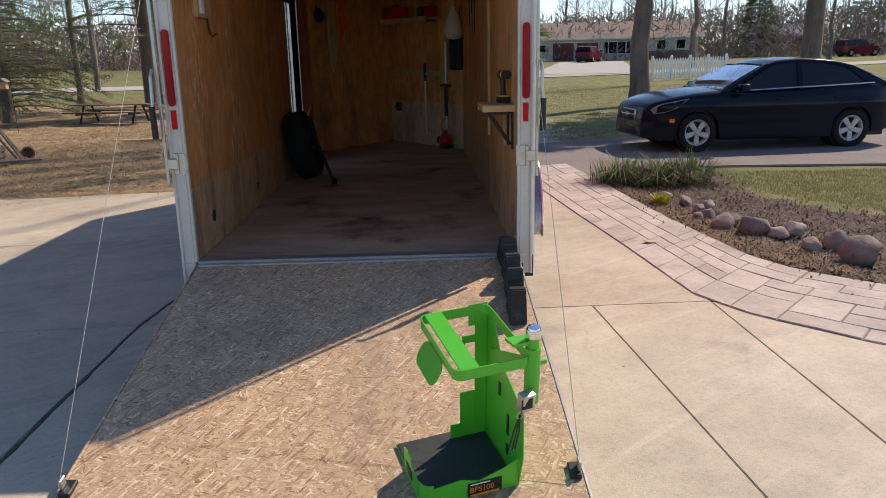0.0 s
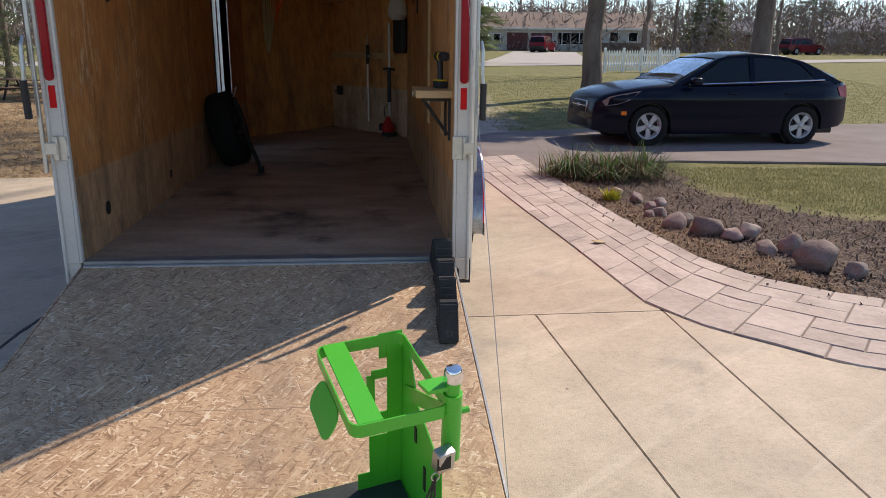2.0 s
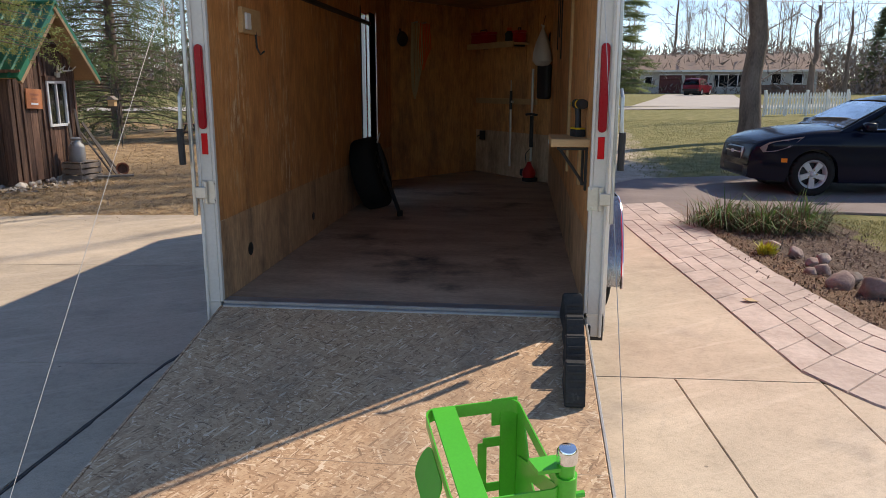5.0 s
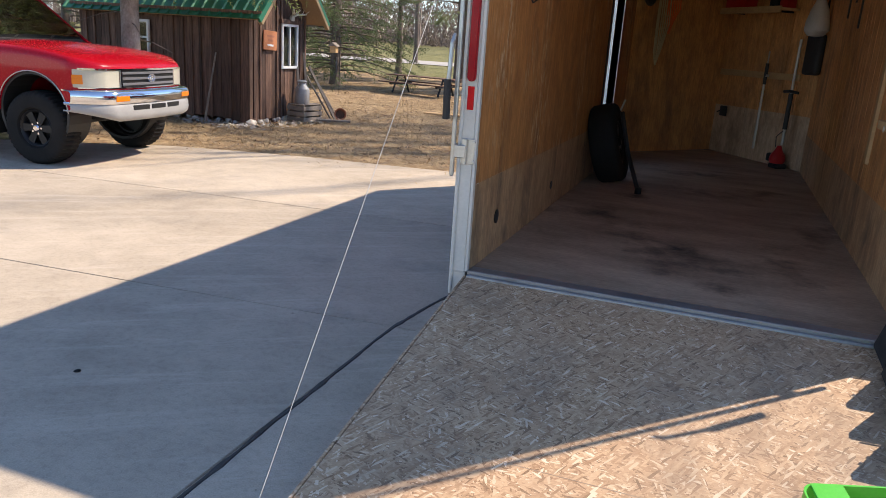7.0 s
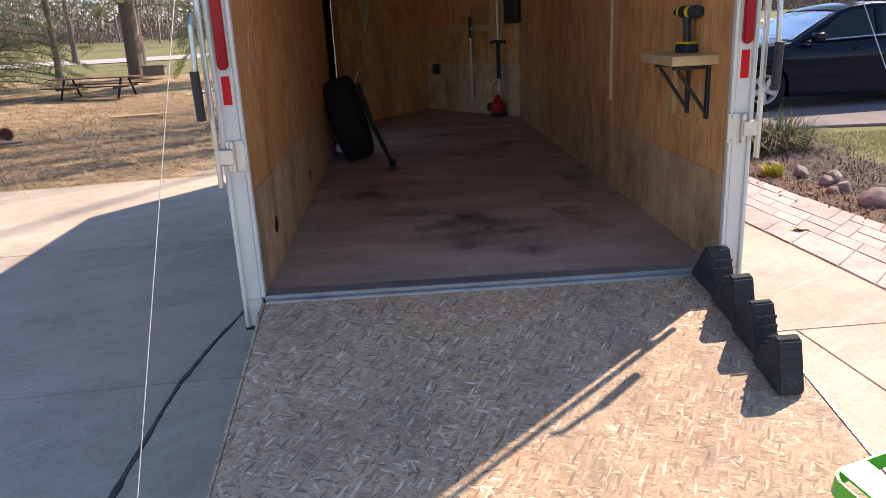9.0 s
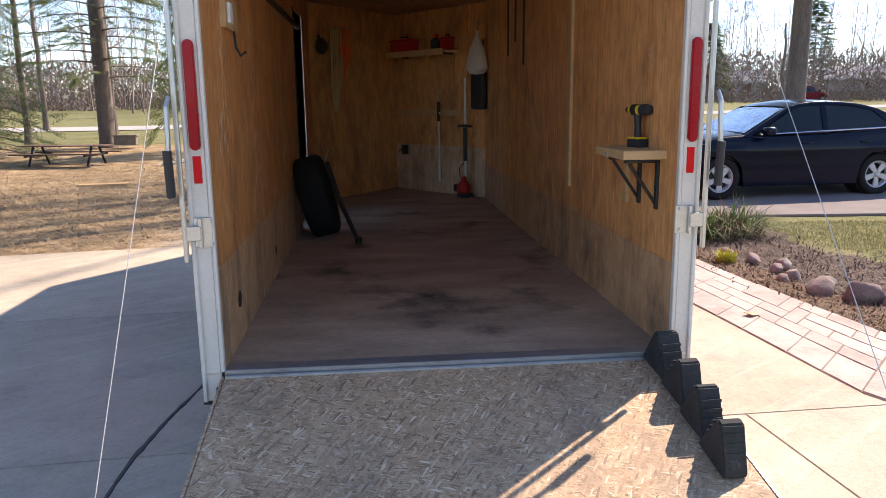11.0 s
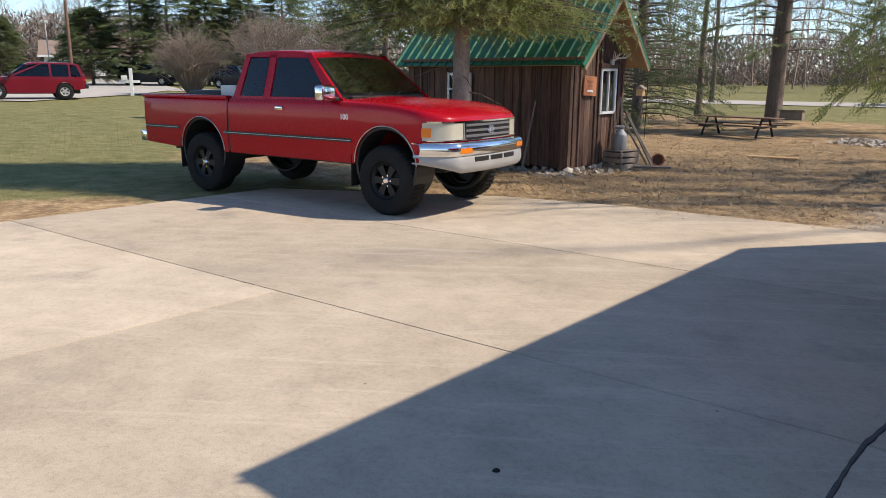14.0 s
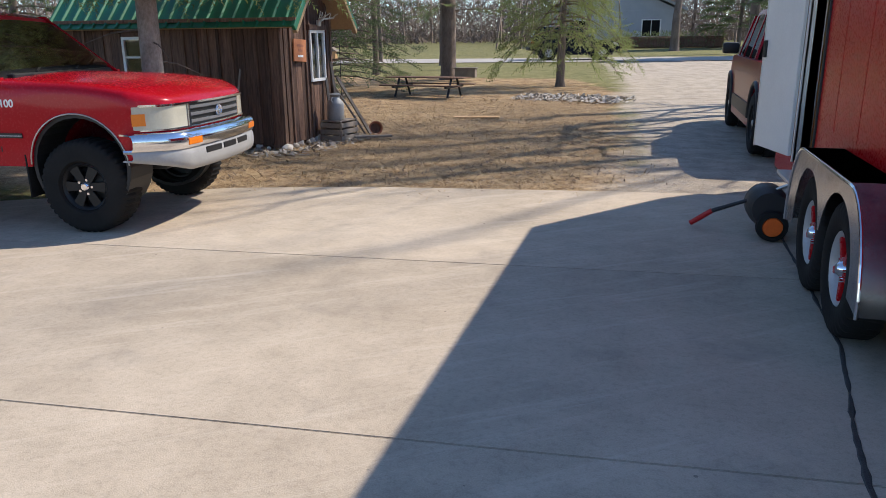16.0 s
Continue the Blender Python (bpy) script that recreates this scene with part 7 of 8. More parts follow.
slat_crate(pose(-7.05, 8.55, 0.0, 0, 0, 82))
b = thing("milk_can", "dull galvanised milk can on the crate", "milk can", m=pose(-7.08, 8.5, 0.316))
part("body", spun([(0.0, 0.0), (0.13, 0.0), (0.135, 0.02), (0.135, 0.24), (0.12, 0.28), (0.075, 0.33), (0.07, 0.36), (0.09, 0.385), (0.0, 0.385)], 28), GALV, b, smooth=True)
part("lid", spun([(0.0, 0.42), (0.05, 0.415), (0.092, 0.395), (0.092, 0.386), (0.0, 0.386)], 24), GALV, b, smooth=True)
for s in (-1, 1):
    part("handle", tubed([(0, s * 0.12, 0.28), (0, s * 0.16, 0.31), (0, s * 0.13, 0.35), (0, s * 0.08, 0.345)], 0.009, 8), GALV, b)
for i, (x0, y0, x1, y1, h) in enumerate(((-7.2, 8.95, -7.33, 8.95, 1.2), (-6.75, 9.15, -7.3, 9.1, 0.95), (-7.22, 8.7, -7.32, 8.72, 0.95))):
    b = thing("leaning_board", "grey weathered board leaning on the shed", "board")
    part("plank", tubed([(x0, y0, 0.01), (x1, y1, h)], 0.03, 4), GREYWOOD, b)
b = thing("leaning_ladder", "short grey wooden ladder leaning by the shed", "ladder")
for dy in (0.0, 0.26):
    part("rail", tubed([(-6.85, 9.15 + dy, 0.02), (-7.3, 9.0 + dy, 0.8)], 0.018, 6), GREYWOOD, b)
for k in range(4):
    f = 0.15 + 0.22 * k
    part("rung", tubed([(-6.85 - 0.45 * f, 9.15 - 0.15 * f, 0.02 + 0.78 * f), (-6.85 - 0.45 * f, 9.41 - 0.15 * f, 0.02 + 0.78 * f)], 0.012, 6), GREYWOOD, b)
b = thing("clay_pot", "toppled terracotta pot by the shed", "pot", m=pose(-6.75, 9.35, 0.09, 80, 0, 30))
part("body", spun([(0.0, -0.1), (0.07, -0.1), (0.1, 0.07), (0.115, 0.07), (0.115, 0.11), (0.095, 0.11), (0.065, -0.08), (0.0, -0.08)], 22), PINKISH, b, smooth=True)
part("soil_disc", spun([(0.0, 0.03), (0.088, 0.03), (0.088, 0.04), (0.0, 0.04)], 18), BARN, b)
b = thing("loose_plank", "short weathered plank lying on the ground", "plank", m=pose(-6.55, 8.75, 0.02, 0, 0, 30))
part("plank", boxed(-0.3, 0.3, -0.06, 0.06, 0.0, 0.03, 0.004), GREYWOOD, b)
b = thing("loose_plank", "pale board lying on the strawy ground", "plank", m=pose(-5.6, 12.0, 0.02, 0, 0, 10))
part("plank", boxed(-0.45, 0.45, -0.12, 0.12, 0.0, 0.03, 0.004), PINE, b)
b = thing("leaning_stick", "pale stick leaning on the shed wall", "stick")
part("stick", tubed([(-8.05, 7.0, 0.0), (-7.95, 7.2, 1.15)], [0.022, 0.014], 7), GREYWOOD, b)


# ---- the push broom with a wheel beside the trailer ----
b = thing("wheeled_trimmer", "black wheeled machine with an orange wheel and long handle", "garden machine", m=pose(-1.36, 3.78, 0.0, 0, 0, 0))
part("wheel", spun([(0.0, -0.055), (0.07, -0.055), (0.08, -0.02), (0.08, 0.02), (0.07, 0.04), (0.0, 0.04)], 26, 'y', pose(0.06, -0.2, 0.12)), ORANGE, b, "orange wheel", smooth=True)
part("wheel_tyre", spun([(0.078, -0.05), (0.112, -0.04), (0.12, 0.0), (0.112, 0.04), (0.078, 0.05), (0.078, -0.05)], 28, 'y', pose(0.06, -0.2, 0.12), cap=False), RUBBER, b, smooth=True)
part("housing", spun([(0.0, -0.2), (0.13, -0.2), (0.16, -0.1), (0.16, 0.1), (0.12, 0.16), (0.0, 0.16)], 24, 'y', pose(0.04, 0.05, 0.24)), PLASTIC, b, smooth=True)
part("handle", tubed([(-0.1, 0.0, 0.28), (-0.35, 0.1, 0.16), (-0.52, 0.15, 0.03)], [0.014, 0.018, 0.016], 8), BLACK, b)
part("shaft", tubed([(-0.1, 0.0, 0.28), (0.22, -0.1, 0.46)], 0.012, 8), STEEL, b)
part("grip", tubed([(-0.36, 0.105, 0.155), (-0.52, 0.15, 0.03)], 0.022, 8), REDP, b)

# ---- rocks, planting and the bed ----
for i, (x, y, s) in enumerate(((3.24, 2.42, 0.15), (3.42, 2.16, 0.185), (3.58, 2.02, 0.11), (3.74, 2.06, 0.12), (3.62, 1.53, 0.115), (3.88, 1.62, 0.14), (3.82, 1.18, 0.21), (3.30, 3.2, 0.08), (3.30, 3.62, 0.09), (4.02, 0.98, 0.1),
                             (3.16, 2.85, 0.07), (3.28, 2.9, 0.1), (3.46, 3.35, 0.1), (3.74, 1.75, 0.07), (3.2, 3.95, 0.09), (3.4, 2.62, 0.11))):
    s *= 0.86
    ob = part("boulder", rock_mesh(s, i + 7, 0.8), STONE)
    ob.matrix_world = pose(x, y, s * 0.36, 0, 0, 37 * i)
    tagged(ob, "rounded pinkish fieldstone edging the mulch bed", "stone", "stones along the bed")


def blades(name, n, area, length, width, material, lean=0.5, base=None, label="", cat="plant", kind="stuff", z=None, fan=None):
    """Grass: each blade a bent, tapered strip."""
    a = rng.uniform(0, 2 * math.pi, n)
    xy = area(n)
    if fan:
        a = np.arctan2(xy[:, 1] - fan[1], xy[:, 0] - fan[0]) + rng.normal(0, 0.7, n)
    L = length * rng.uniform(0.35 if fan else 0.55, 1.15, n)
    ln = lean * rng.uniform(0.3, 1.2, n)
    t = np.array([0.0, 0.5, 1.0])
    d = np.c_[np.cos(a), np.sin(a)]
    v = np.zeros((n, 5, 3))
    zz = np.array([height(x, y) for x, y in xy]) if z is None else np.full(n, z)
    for k, (f, w) in enumerate(((0, 1), (0, -1), (0.55, 0.8), (0.55, -0.8), (1, 0))):
        off = (L * ln * f * f)[:, None] * d + np.c_[-d[:, 1], d[:, 0]] * (width * w)
        v[:, k, :2] = xy + off
        v[:, k, 2] = zz + L * f * np.sqrt(np.maximum(0.05, 1 - (ln * f * 0.8) ** 2))
    f = np.array([[0, 1, 3], [0, 3, 2], [2, 3, 4]])[None] + (np.arange(n) * 5)[:, None, None]
    return batch(name, v.reshape(-1, 3), f.reshape(-1, 3), material)


def disc(x, y, rx, ry, power=0.5):
    def area(n):
        a, r = rng.uniform(0, 2 * math.pi, n), rng.uniform(0, 1, n) ** power
        return np.c_[x + rx * r * np.cos(a), y + ry * r * np.sin(a)]
    return area


def in_poly(poly):
    xs, ys = [p[0] for p in poly], [p[1] for p in poly]

    def area(n):
        out = []
        while len(out) < n:
            x, y = rng.uniform(min(xs), max(xs)), rng.uniform(min(ys), max(ys))
            if inside(x, y, poly):
                out.append((x, y))
        return np.array(out)
    return area


for i, (x, y, r) in enumerate(((3.0, 5.15, 0.35), (3.45, 5.0, 0.38), (3.85, 5.1, 0.3))):
    ob = blades("ornamental_grass", 190, disc(x, y, r * 0.9, r * 0.6, 1.1), 0.54, 0.009, LEAFY, 1.5, fan=(x, y))
    tagged(ob, "clump of arching dark green strap leaves", "grass clump", "clumps in the bed")
    ob = blades("dry_blades", 260, disc(x, y, r * 1.15, r * 0.85, 0.9), 0.42, 0.006, LITTER, 1.15, fan=(x, y))
    tagged(ob, "dead straw-coloured leaves in the clump", "dry leaves", kind="stuff")
ob = blades("yellow_plant", 160, disc(3.03, 3.62, 0.07, 0.07), 0.16, 0.012, YELLOW, 0.7)
tagged(ob, "small bright yellow-green plant", "plant")
LAWN_NEAR = [(4.4, 5.9), (9, 5.7), (9, 2.2), (5.2, 3.0), (4.5, 4.2)]
ob = blades("lawn_grass", 26000, in_poly(LAWN_NEAR), 0.036, 0.003, BLADE, 0.9)
tagged(ob, "short patchy spring grass", "grass", kind="stuff")
ob = blades("far_grass", 22000, in_poly([(2.8, 10.2), (16, 11.4), (22, 30), (3.6, 30)]), 0.04, 0.008, BLADE, 0.8)
tagged(ob, "patchy spring grass beyond the drive", "grass", kind="stuff")
ob = blades("left_lawn_grass", 12000, in_poly([(-10, 1.2), (-11, -4), (-24, -3), (-30, 8), (-14, 6)]), 0.02, 0.006, BLADE, 0.8)
tagged(ob, "patchy spring grass behind the truck", "grass", kind="stuff")
ob = blades("bed_straw", 2400, in_poly([(2.85, 5.2), (3.1, 3.9), (3.25, 2.6), (3.6, 1.2), (3.7, 0.5), (3.05, 1.4), (2.9, 2.9), (2.75, 5.0)]), 0.06, 0.0035, LITTER, 3.0, z=0.0)
tagged(ob, "dry straw and leaf litter along the bed", "litter", kind="stuff")


def flecks(name, n, area, size, material, label, flat=0.25, fuzz=0.12):
    """Lying chips and straws."""
    xy = area(n) + rng.normal(0, fuzz, (n, 2))
    a = rng.uniform(0, 2 * math.pi, n)
    p = rng.normal(0, flat, n)
    L, W = size[0] * rng.uniform(0.4, 1.3, n), size[1] * rng.uniform(0.5, 1.3, n)
    z = np.array([height(x, y) for x, y in xy]) + 0.012
    d = np.c_[np.cos(a) * np.cos(p), np.sin(a) * np.cos(p), np.sin(p)]
    w = np.c_[-np.sin(a), np.cos(a), np.zeros(n)]
    c = np.c_[xy, z + np.abs(np.sin(p)) * L * 0.5]
    v = np.stack([c - d * L[:, None] / 2 - w * W[:, None] / 2, c + d * L[:, None] / 2 - w * W[:, None] / 2, c + d * L[:, None] / 2 + w * W[:, None] / 2, c - d * L[:, None] / 2 + w * W[:, None] / 2], 1)
    f = np.arange(n * 4).reshape(n, 4)
    ob = batch(name, v.reshape(-1, 3), f, material)
    tagged(ob, label, "litter", kind="stuff")


flecks("bed_litter", 5200, in_poly([(2.85, 5.2), (3.1, 3.9), (3.25, 2.6), (3.6, 1.2), (3.7, 0.5), (3.05, 1.4), (2.9, 2.9), (2.75, 5.0)]), (0.04, 0.014), LITTER, "brown leaf litter along the stone walk", 0.4, 0.05)
flecks("straw_litter", 34000, in_poly([(-9, 4.5), (-6.6, 4.7), (-2.6, 5.6), (-2.9, 12), (-4.2, 16), (-7, 16), (-9, 11)]), (0.11, 0.007), STRAW, "loose straw scattered over bare earth", fuzz=0.4)
flecks("dark_litter", 15000, in_poly([(-9, 4.5), (-6.6, 4.7), (-2.6, 5.6), (-2.9, 12), (-4.2, 17), (-12, 17), (-9, 11)]), (0.05, 0.014), LITTER_DARK, "dark leaf litter over bare earth", fuzz=0.4)
flecks("mulch_chips", 16000, in_poly(MULCH_AREA), (0.045, 0.012), LITTER_DARK, "dark bark mulch chips in the bed", 0.5)
flecks("drive_litter", 120, in_poly([(-8, -3), (-1.3, -3), (-1.3, 4), (-8, 3)]), (0.03, 0.012), BARN, "small dark leaf bits on the concrete")
flecks("stone_chips", 1500, in_poly([(-5.6, 16), (-3.0, 15.4), (-2.8, 17.0), (-5.4, 17.6)]), (0.09, 0.06), RUBBLE, "pale broken stones at the lawn's edge", 0.4)
flecks("shed_chips", 900, in_poly([(-8.4, 6.85), (-7.1, 6.9), (-6.7, 8.8), (-7.2, 9.2), (-7.2, 7.2), (-8.4, 7.2)]), (0.06, 0.045), RUBBLE, "pale gravel at the shed's foot", 0.4)
flecks("spalled_bits", 130, in_poly([(-6.5, -0.3), (-5.0, -0.17), (-5.0, 0.0), (-6.5, -0.1)]), (0.03, 0.018), CONCRETE_PALE, "broken bits along a spalled slab joint", 0.3, 0.02)
flecks("scuff_grit", 240, in_poly([(-3.95, -1.35), (-3.6, -1.4), (-3.1, -0.15), (-3.3, -0.05)]), (0.022, 0.012), CONCRETE_PALE, "pale grit in a scuffed tyre track", 0.3, 0.03)
b = part("dry_leaf", boxed(-0.05, 0.05, -0.035, 0.035, 0.0, 0.004, 0.0), STRAW)
b.matrix_world = pose(2.37, 1.88, 0.022, 6, 9, 30)
tagged(b, "curled pale dry leaf on the stone walk", "leaf")
b = part("stray_stone", rock_mesh(0.017, 90, 0.35), RUBBER)
b.matrix_world = pose(-2.445, -1.03, 0.0045)
tagged(b, "small dark stone lying on the concrete", "stone")


# ---- trees ----
def limb(bm, p, d, L, r, depth, r0, spread_, n, tips):
    pts, radii, q = [p], [r], Vector(d)
    for k in range(4):
        q = (q + Vector((r0.gauss(0, 0.13), r0.gauss(0, 0.13), r0.gauss(0.03, 0.08)))).normalized()
        pts.append(pts[-1] + q * L / 4)
        radii.append(r * (1 - 0.17 * (k + 1)))
    tube(bm, pts, radii, n, False)
    if depth == 0:
        tips.append((pts[-1], q))
        return
    for k in range(3 if depth > 1 else 5):
        i = r0.choice((2, 3, 4, 4))
        a = Vector((r0.gauss(0, 1), r0.gauss(0, 1), r0.gauss(0.35, 0.6))).normalized()
        limb(bm, pts[i], (q * (1 - spread_) + a * spread_).normalized(), L * r0.uniform(0.55, 0.8), radii[i] * (0.66 if spread_ < 0.5 else 0.52), depth - 1, r0, spread_, max(3, n - 2), tips)


def bare_tree(x, y, h, r, seed, label="tall leafless tree with a furrowed trunk", fork=0.35, depth=4, bark=None, group="leafless trees", upright=False):
    r0 = random.Random(seed)
    t = thing("bare_tree", label, "tree", group, m=pose(x, y, height(x, y) - 0.05))
    bm = bmesh.new()
    pts = [(0, 0, 0), (0.0, 0, 0.15), (0.01, 0.01, 0.6)]
    rad = [r * 1.5, r * 1.2, r * 1.04]
    k = 9
    for i in range(1, k + 1):
        pts.append((0.35 * r * r0.gauss(0, 1), 0.35 * r * r0.gauss(0, 1), 0.6 + (h * 0.75 - 0.6) * i / k))
        rad.append(r * (1 - 0.62 * i / k))
    tube(bm, pts, rad, 12)
    part("trunk", bm, bark or BARK, t, smooth=True)
    bm, tips = bmesh.new(), []
    for i in range(14 if upright else 10):
        f = fork + (0.98 - fork) * (i + r0.random()) / (14 if upright else 10)
        z = f * h * 0.75
        rr = float(np.interp(z, [p[2] for p in pts], rad))
        a = r0.uniform(0, 2 * math.pi)
        e = r0.uniform(1.4, 3.2) if upright else r0.uniform(0.25, 0.8)
        limb(bm, Vector((0, 0, z)), Vector((math.cos(a), math.sin(a), e)).normalized(), h * r0.uniform(0.2, 0.34) * (1.15 - 0.5 * f), rr * (0.55 if upright else 0.3), depth - 1, r0, 0.3 if upright else 0.55, 6, tips)
    tagged(part("crown", bm, TWIG, t), kind="stuff")
    return t


def twig_bush(x, y, h, reach, seed):
    g = np.random.default_rng(seed)
    v, f = [], []

    def stick(p, q, r0, r1):
        d = q - p
        a = np.cross(d, (0.31, 0.52, 0.13))
        a /= np.linalg.norm(a)
        b = np.cross(d, a) / np.linalg.norm(d)
        i = len(v)
        for c, r in ((p, r0), (q, r1)):
            for k in range(3):
                w = 2 * math.pi * k / 3
                v.append(c + (a * math.cos(w) + b * math.sin(w)) * r)
        for k in range(3):
            f.append((i + k, i + (k + 1) % 3, i + 3 + (k + 1) % 3, i + 3 + k))
    for k in range(230):
        a, u = g.uniform(0, 2 * math.pi), g.uniform(0, 1) ** 0.6
        end = np.array([math.cos(a) * reach * u, math.sin(a) * reach * u, h * g.uniform(0.6, 1.0) * (1 - 0.45 * u * u)])
        p = np.array([math.cos(a) * 0.2, math.sin(a) * 0.2, 0.0])
        mid = p * 0.4 + end * 0.6 + np.array([0, 0, 0.14 * h]) + g.normal(0, 0.1, 3)
        stick(p, mid, 0.022, 0.015)
        stick(mid, end, 0.015, 0.009)
        for m in range(9):
            b = mid + (end - mid) * g.uniform(-0.5, 0.9)
            stick(b, b + g.normal(0, 0.42, 3) + np.array([math.cos(a) * 0.3, math.sin(a) * 0.3, 0.35]), 0.010, 0.006)
    t = thing("bare_bush", "wide leafless bush with dense fine twigs", "bush", "leafless bushes", m=pose(x, y, height(x, y) - 0.05))
    tagged(batch("crown", v, f, TWIG, t), kind="stuff")
    part("root_crown", spun([(0.0, 0.3), (0.2, 0.2), (0.32, 0.0), (0.0, 0.0)], 12), BARK, t)


def needle_spray():
    """A little flat fan of needles, pointing along x."""
    v, f = [], []
    for k in range(8):
        u = k / 7
        for s in (-1, 1):
            i = len(v)
            v += [(u * 0.8, 0, 0), (u * 0.8 + 0.17, s * 0.30 * (1 - 0.55 * u), -0.05 + 0.06 * (k % 2)), (u * 0.8 + 0.10, 0, 0.02)]
            f.append((i, i + 1, i + 2))
    return v, f


def needle_tuft():
    """A bushy twig end, needles all round it, pointing along x."""
    v, f = [], []
    for k in range(16):
        u, a = k / 15, 2.4 * k
        c, s, L = math.cos(a), math.sin(a), 0.24 * (1 - 0.45 * u)
        i = len(v)
        v += [(u * 0.85, 0, 0), (u * 0.85 + 0.14, c * L, s * L), (u * 0.85 + 0.05, -s * 0.03, c * 0.03)]
        f.append((i, i + 1, i + 2))
    return v, f


def conifer(x, y, h, reach, seed, material, bark, start=0.12, sprays=1500, label="dark green spruce with drooping branches", r=0.12, droop=0.35, size=0.32, dead=0, name="spruce", twig=None, loose=0.0, clumps=0):
    g = np.random.default_rng(seed)
    t = thing(name, label, "tree", "conifers", m=pose(x, y, height(x, y) - 0.03))
    bm = tubed([(0, 0, 0), (0, 0, 0.2), (0.02, 0.01, h * 0.3), (-0.02, 0.0, h * 0.65), (0, 0, h)], [r * 1.4, r * 1.08, r * 0.9, r * 0.5, 0.02], 10)
    part("trunk", bm, bark, t, smooth=True)
    bm = bmesh.new()
    pos, ways = [], []
    nb = max(24, int(sprays / 26))
    for i in range(nb):
        f = start + (1 - start) * ((i + g.uniform(0, 1)) / nb)
        a = i * 2.399 + g.normal(0, 0.3)
        L = reach * (1 - f) ** 0.75 * g.uniform(0.7, 1.12) + 0.2
        z0 = f * h
        d = np.array([math.cos(a), math.sin(a)])
        line = [np.array([*(d * L * u), z0 + L * (0.14 * u - droop * u * u)]) for u in np.linspace(0, 1, 6)]
        tube(bm, line, [0.03 * (1 - f) + 0.012, 0.022, 0.016, 0.012, 0.008, 0.004], 4, False)
        m = int(sprays / nb)
        seats = [(0.25 + 0.75 * (q + g.uniform(0, 1)) / clumps, g.normal(0, 0.2) * L) for q in range(clumps)]
        for k in range(m):
            if clumps:
                u, off = seats[k % clumps]
                at = np.array([np.interp(u, np.linspace(0, 1, 6), [q[j] for q in line]) for j in range(3)])
                pos.append(at + np.array([-d[1], d[0], 0]) * off * (1.15 - u) + g.normal(0, 1, 3) * (0.17, 0.17, 0.075) + (0, 0, -0.05))
                out = np.array([d[0], d[1], -0.2]) + g.normal(0, 0.75, 3)
                ways.append(out / np.linalg.norm(out))
                continue
            u = 0.18 + 0.82 * g.uniform(0, 1) ** 0.75
            p = np.array([np.interp(u, np.linspace(0, 1, 6), [q[j] for q in line]) for j in range(3)])
            side = g.normal(0, 1)
            out = np.array([d[0] - d[1] * side * 0.75, d[1] + d[0] * side * 0.75, -0.25 - 0.5 * u * droop + g.normal(0, 0.22)]) + g.normal(0, 1, 3) * loose
            pos.append(p + np.array([-d[1], d[0], 0]) * side * 0.17 * L * (1.1 - u) + g.normal(0, 0.03, 3))
            ways.append(out / np.linalg.norm(out))
    for k in range(dead):
        z0, a, L = h * g.uniform(0.08, start + 0.05), g.uniform(0, 6.28), g.uniform(0.4, 1.2)
        tube(bm, [(0, 0, z0), (math.cos(a) * L * 0.5, math.sin(a) * L * 0.5, z0 - 0.05), (math.cos(a) * L, math.sin(a) * L, z0 - 0.2)], [0.014, 0.009, 0.004], 4, False)
    tagged(part("branchwork", bm, BARK, t), kind="stuff")
    pos, ways = np.array(pos), np.array(ways)
    side = np.cross(ways, g.normal(0, 1, ways.shape) * 0.35 + np.array([0, 0, 1]))
    side /= np.linalg.norm(side, axis=1)[:, None]
    up = np.cross(side, ways)
    s = size * g.uniform(0.6, 1.25, len(pos))[:, None, None]
    v, f = (twig or needle_spray)()
    vv, ff = spread(v, f, np.stack([ways, side, up], 1) * s, pos)
    tagged(batch("crown", vv, ff, material, t), kind="stuff")
    return t


# spruce over the shed
conifer(-8.11, 5.45, 9.5, 2.55, 11, NEEDLE, BARK_RED, 0.24, 44000, "spruce with a knotty trunk and low drooping branches", 0.13, 0.2, 0.26, 6, twig=needle_tuft, clumps=7)
# behind the shed and the picnic table
conifer(-11.2, 17.2, 11, 2.8, 12, NEEDLE_DARK, BARK, 0.04, 7500, r=0.15, size=0.36, twig=needle_tuft, loose=0.5)
conifer(-13.8, 16.0, 9, 2.4, 13, NEEDLE_DARK, BARK, 0.04, 5000, r=0.12, size=0.36, twig=needle_tuft, loose=0.5)
conifer(-15.5, 21.0, 12, 2.6, 14, NEEDLE_DARK, BARK, 0.05, 3600, r=0.13, size=0.42, twig=needle_tuft, loose=0.5)
bare_tree(-12.8, 25.5, 14, 0.12, 15, depth=4)
bare_tree(-10.9, 29.0, 14, 0.1, 19, depth=3)
conifer(-5.0, 20.6, 8.5, 2.3, 16, NEEDLE, BARK, 0.17, 4200, "spruce with drooping lower branches", 0.12, 0.75, 0.40, twig=needle_tuft, loose=0.4)
conifer(-9.2, 23.1, 17, 3.4, 17, NEEDLE_DARK, BARK, 0.13, 3200, "tall pine with a thick bare lower trunk", 0.25, 0.25, 0.45, 10, "pine")
conifer(-18.5, 14.0, 8, 2.4, 18, NEEDLE_DARK, BARK, 0.05, 2200, size=0.4)
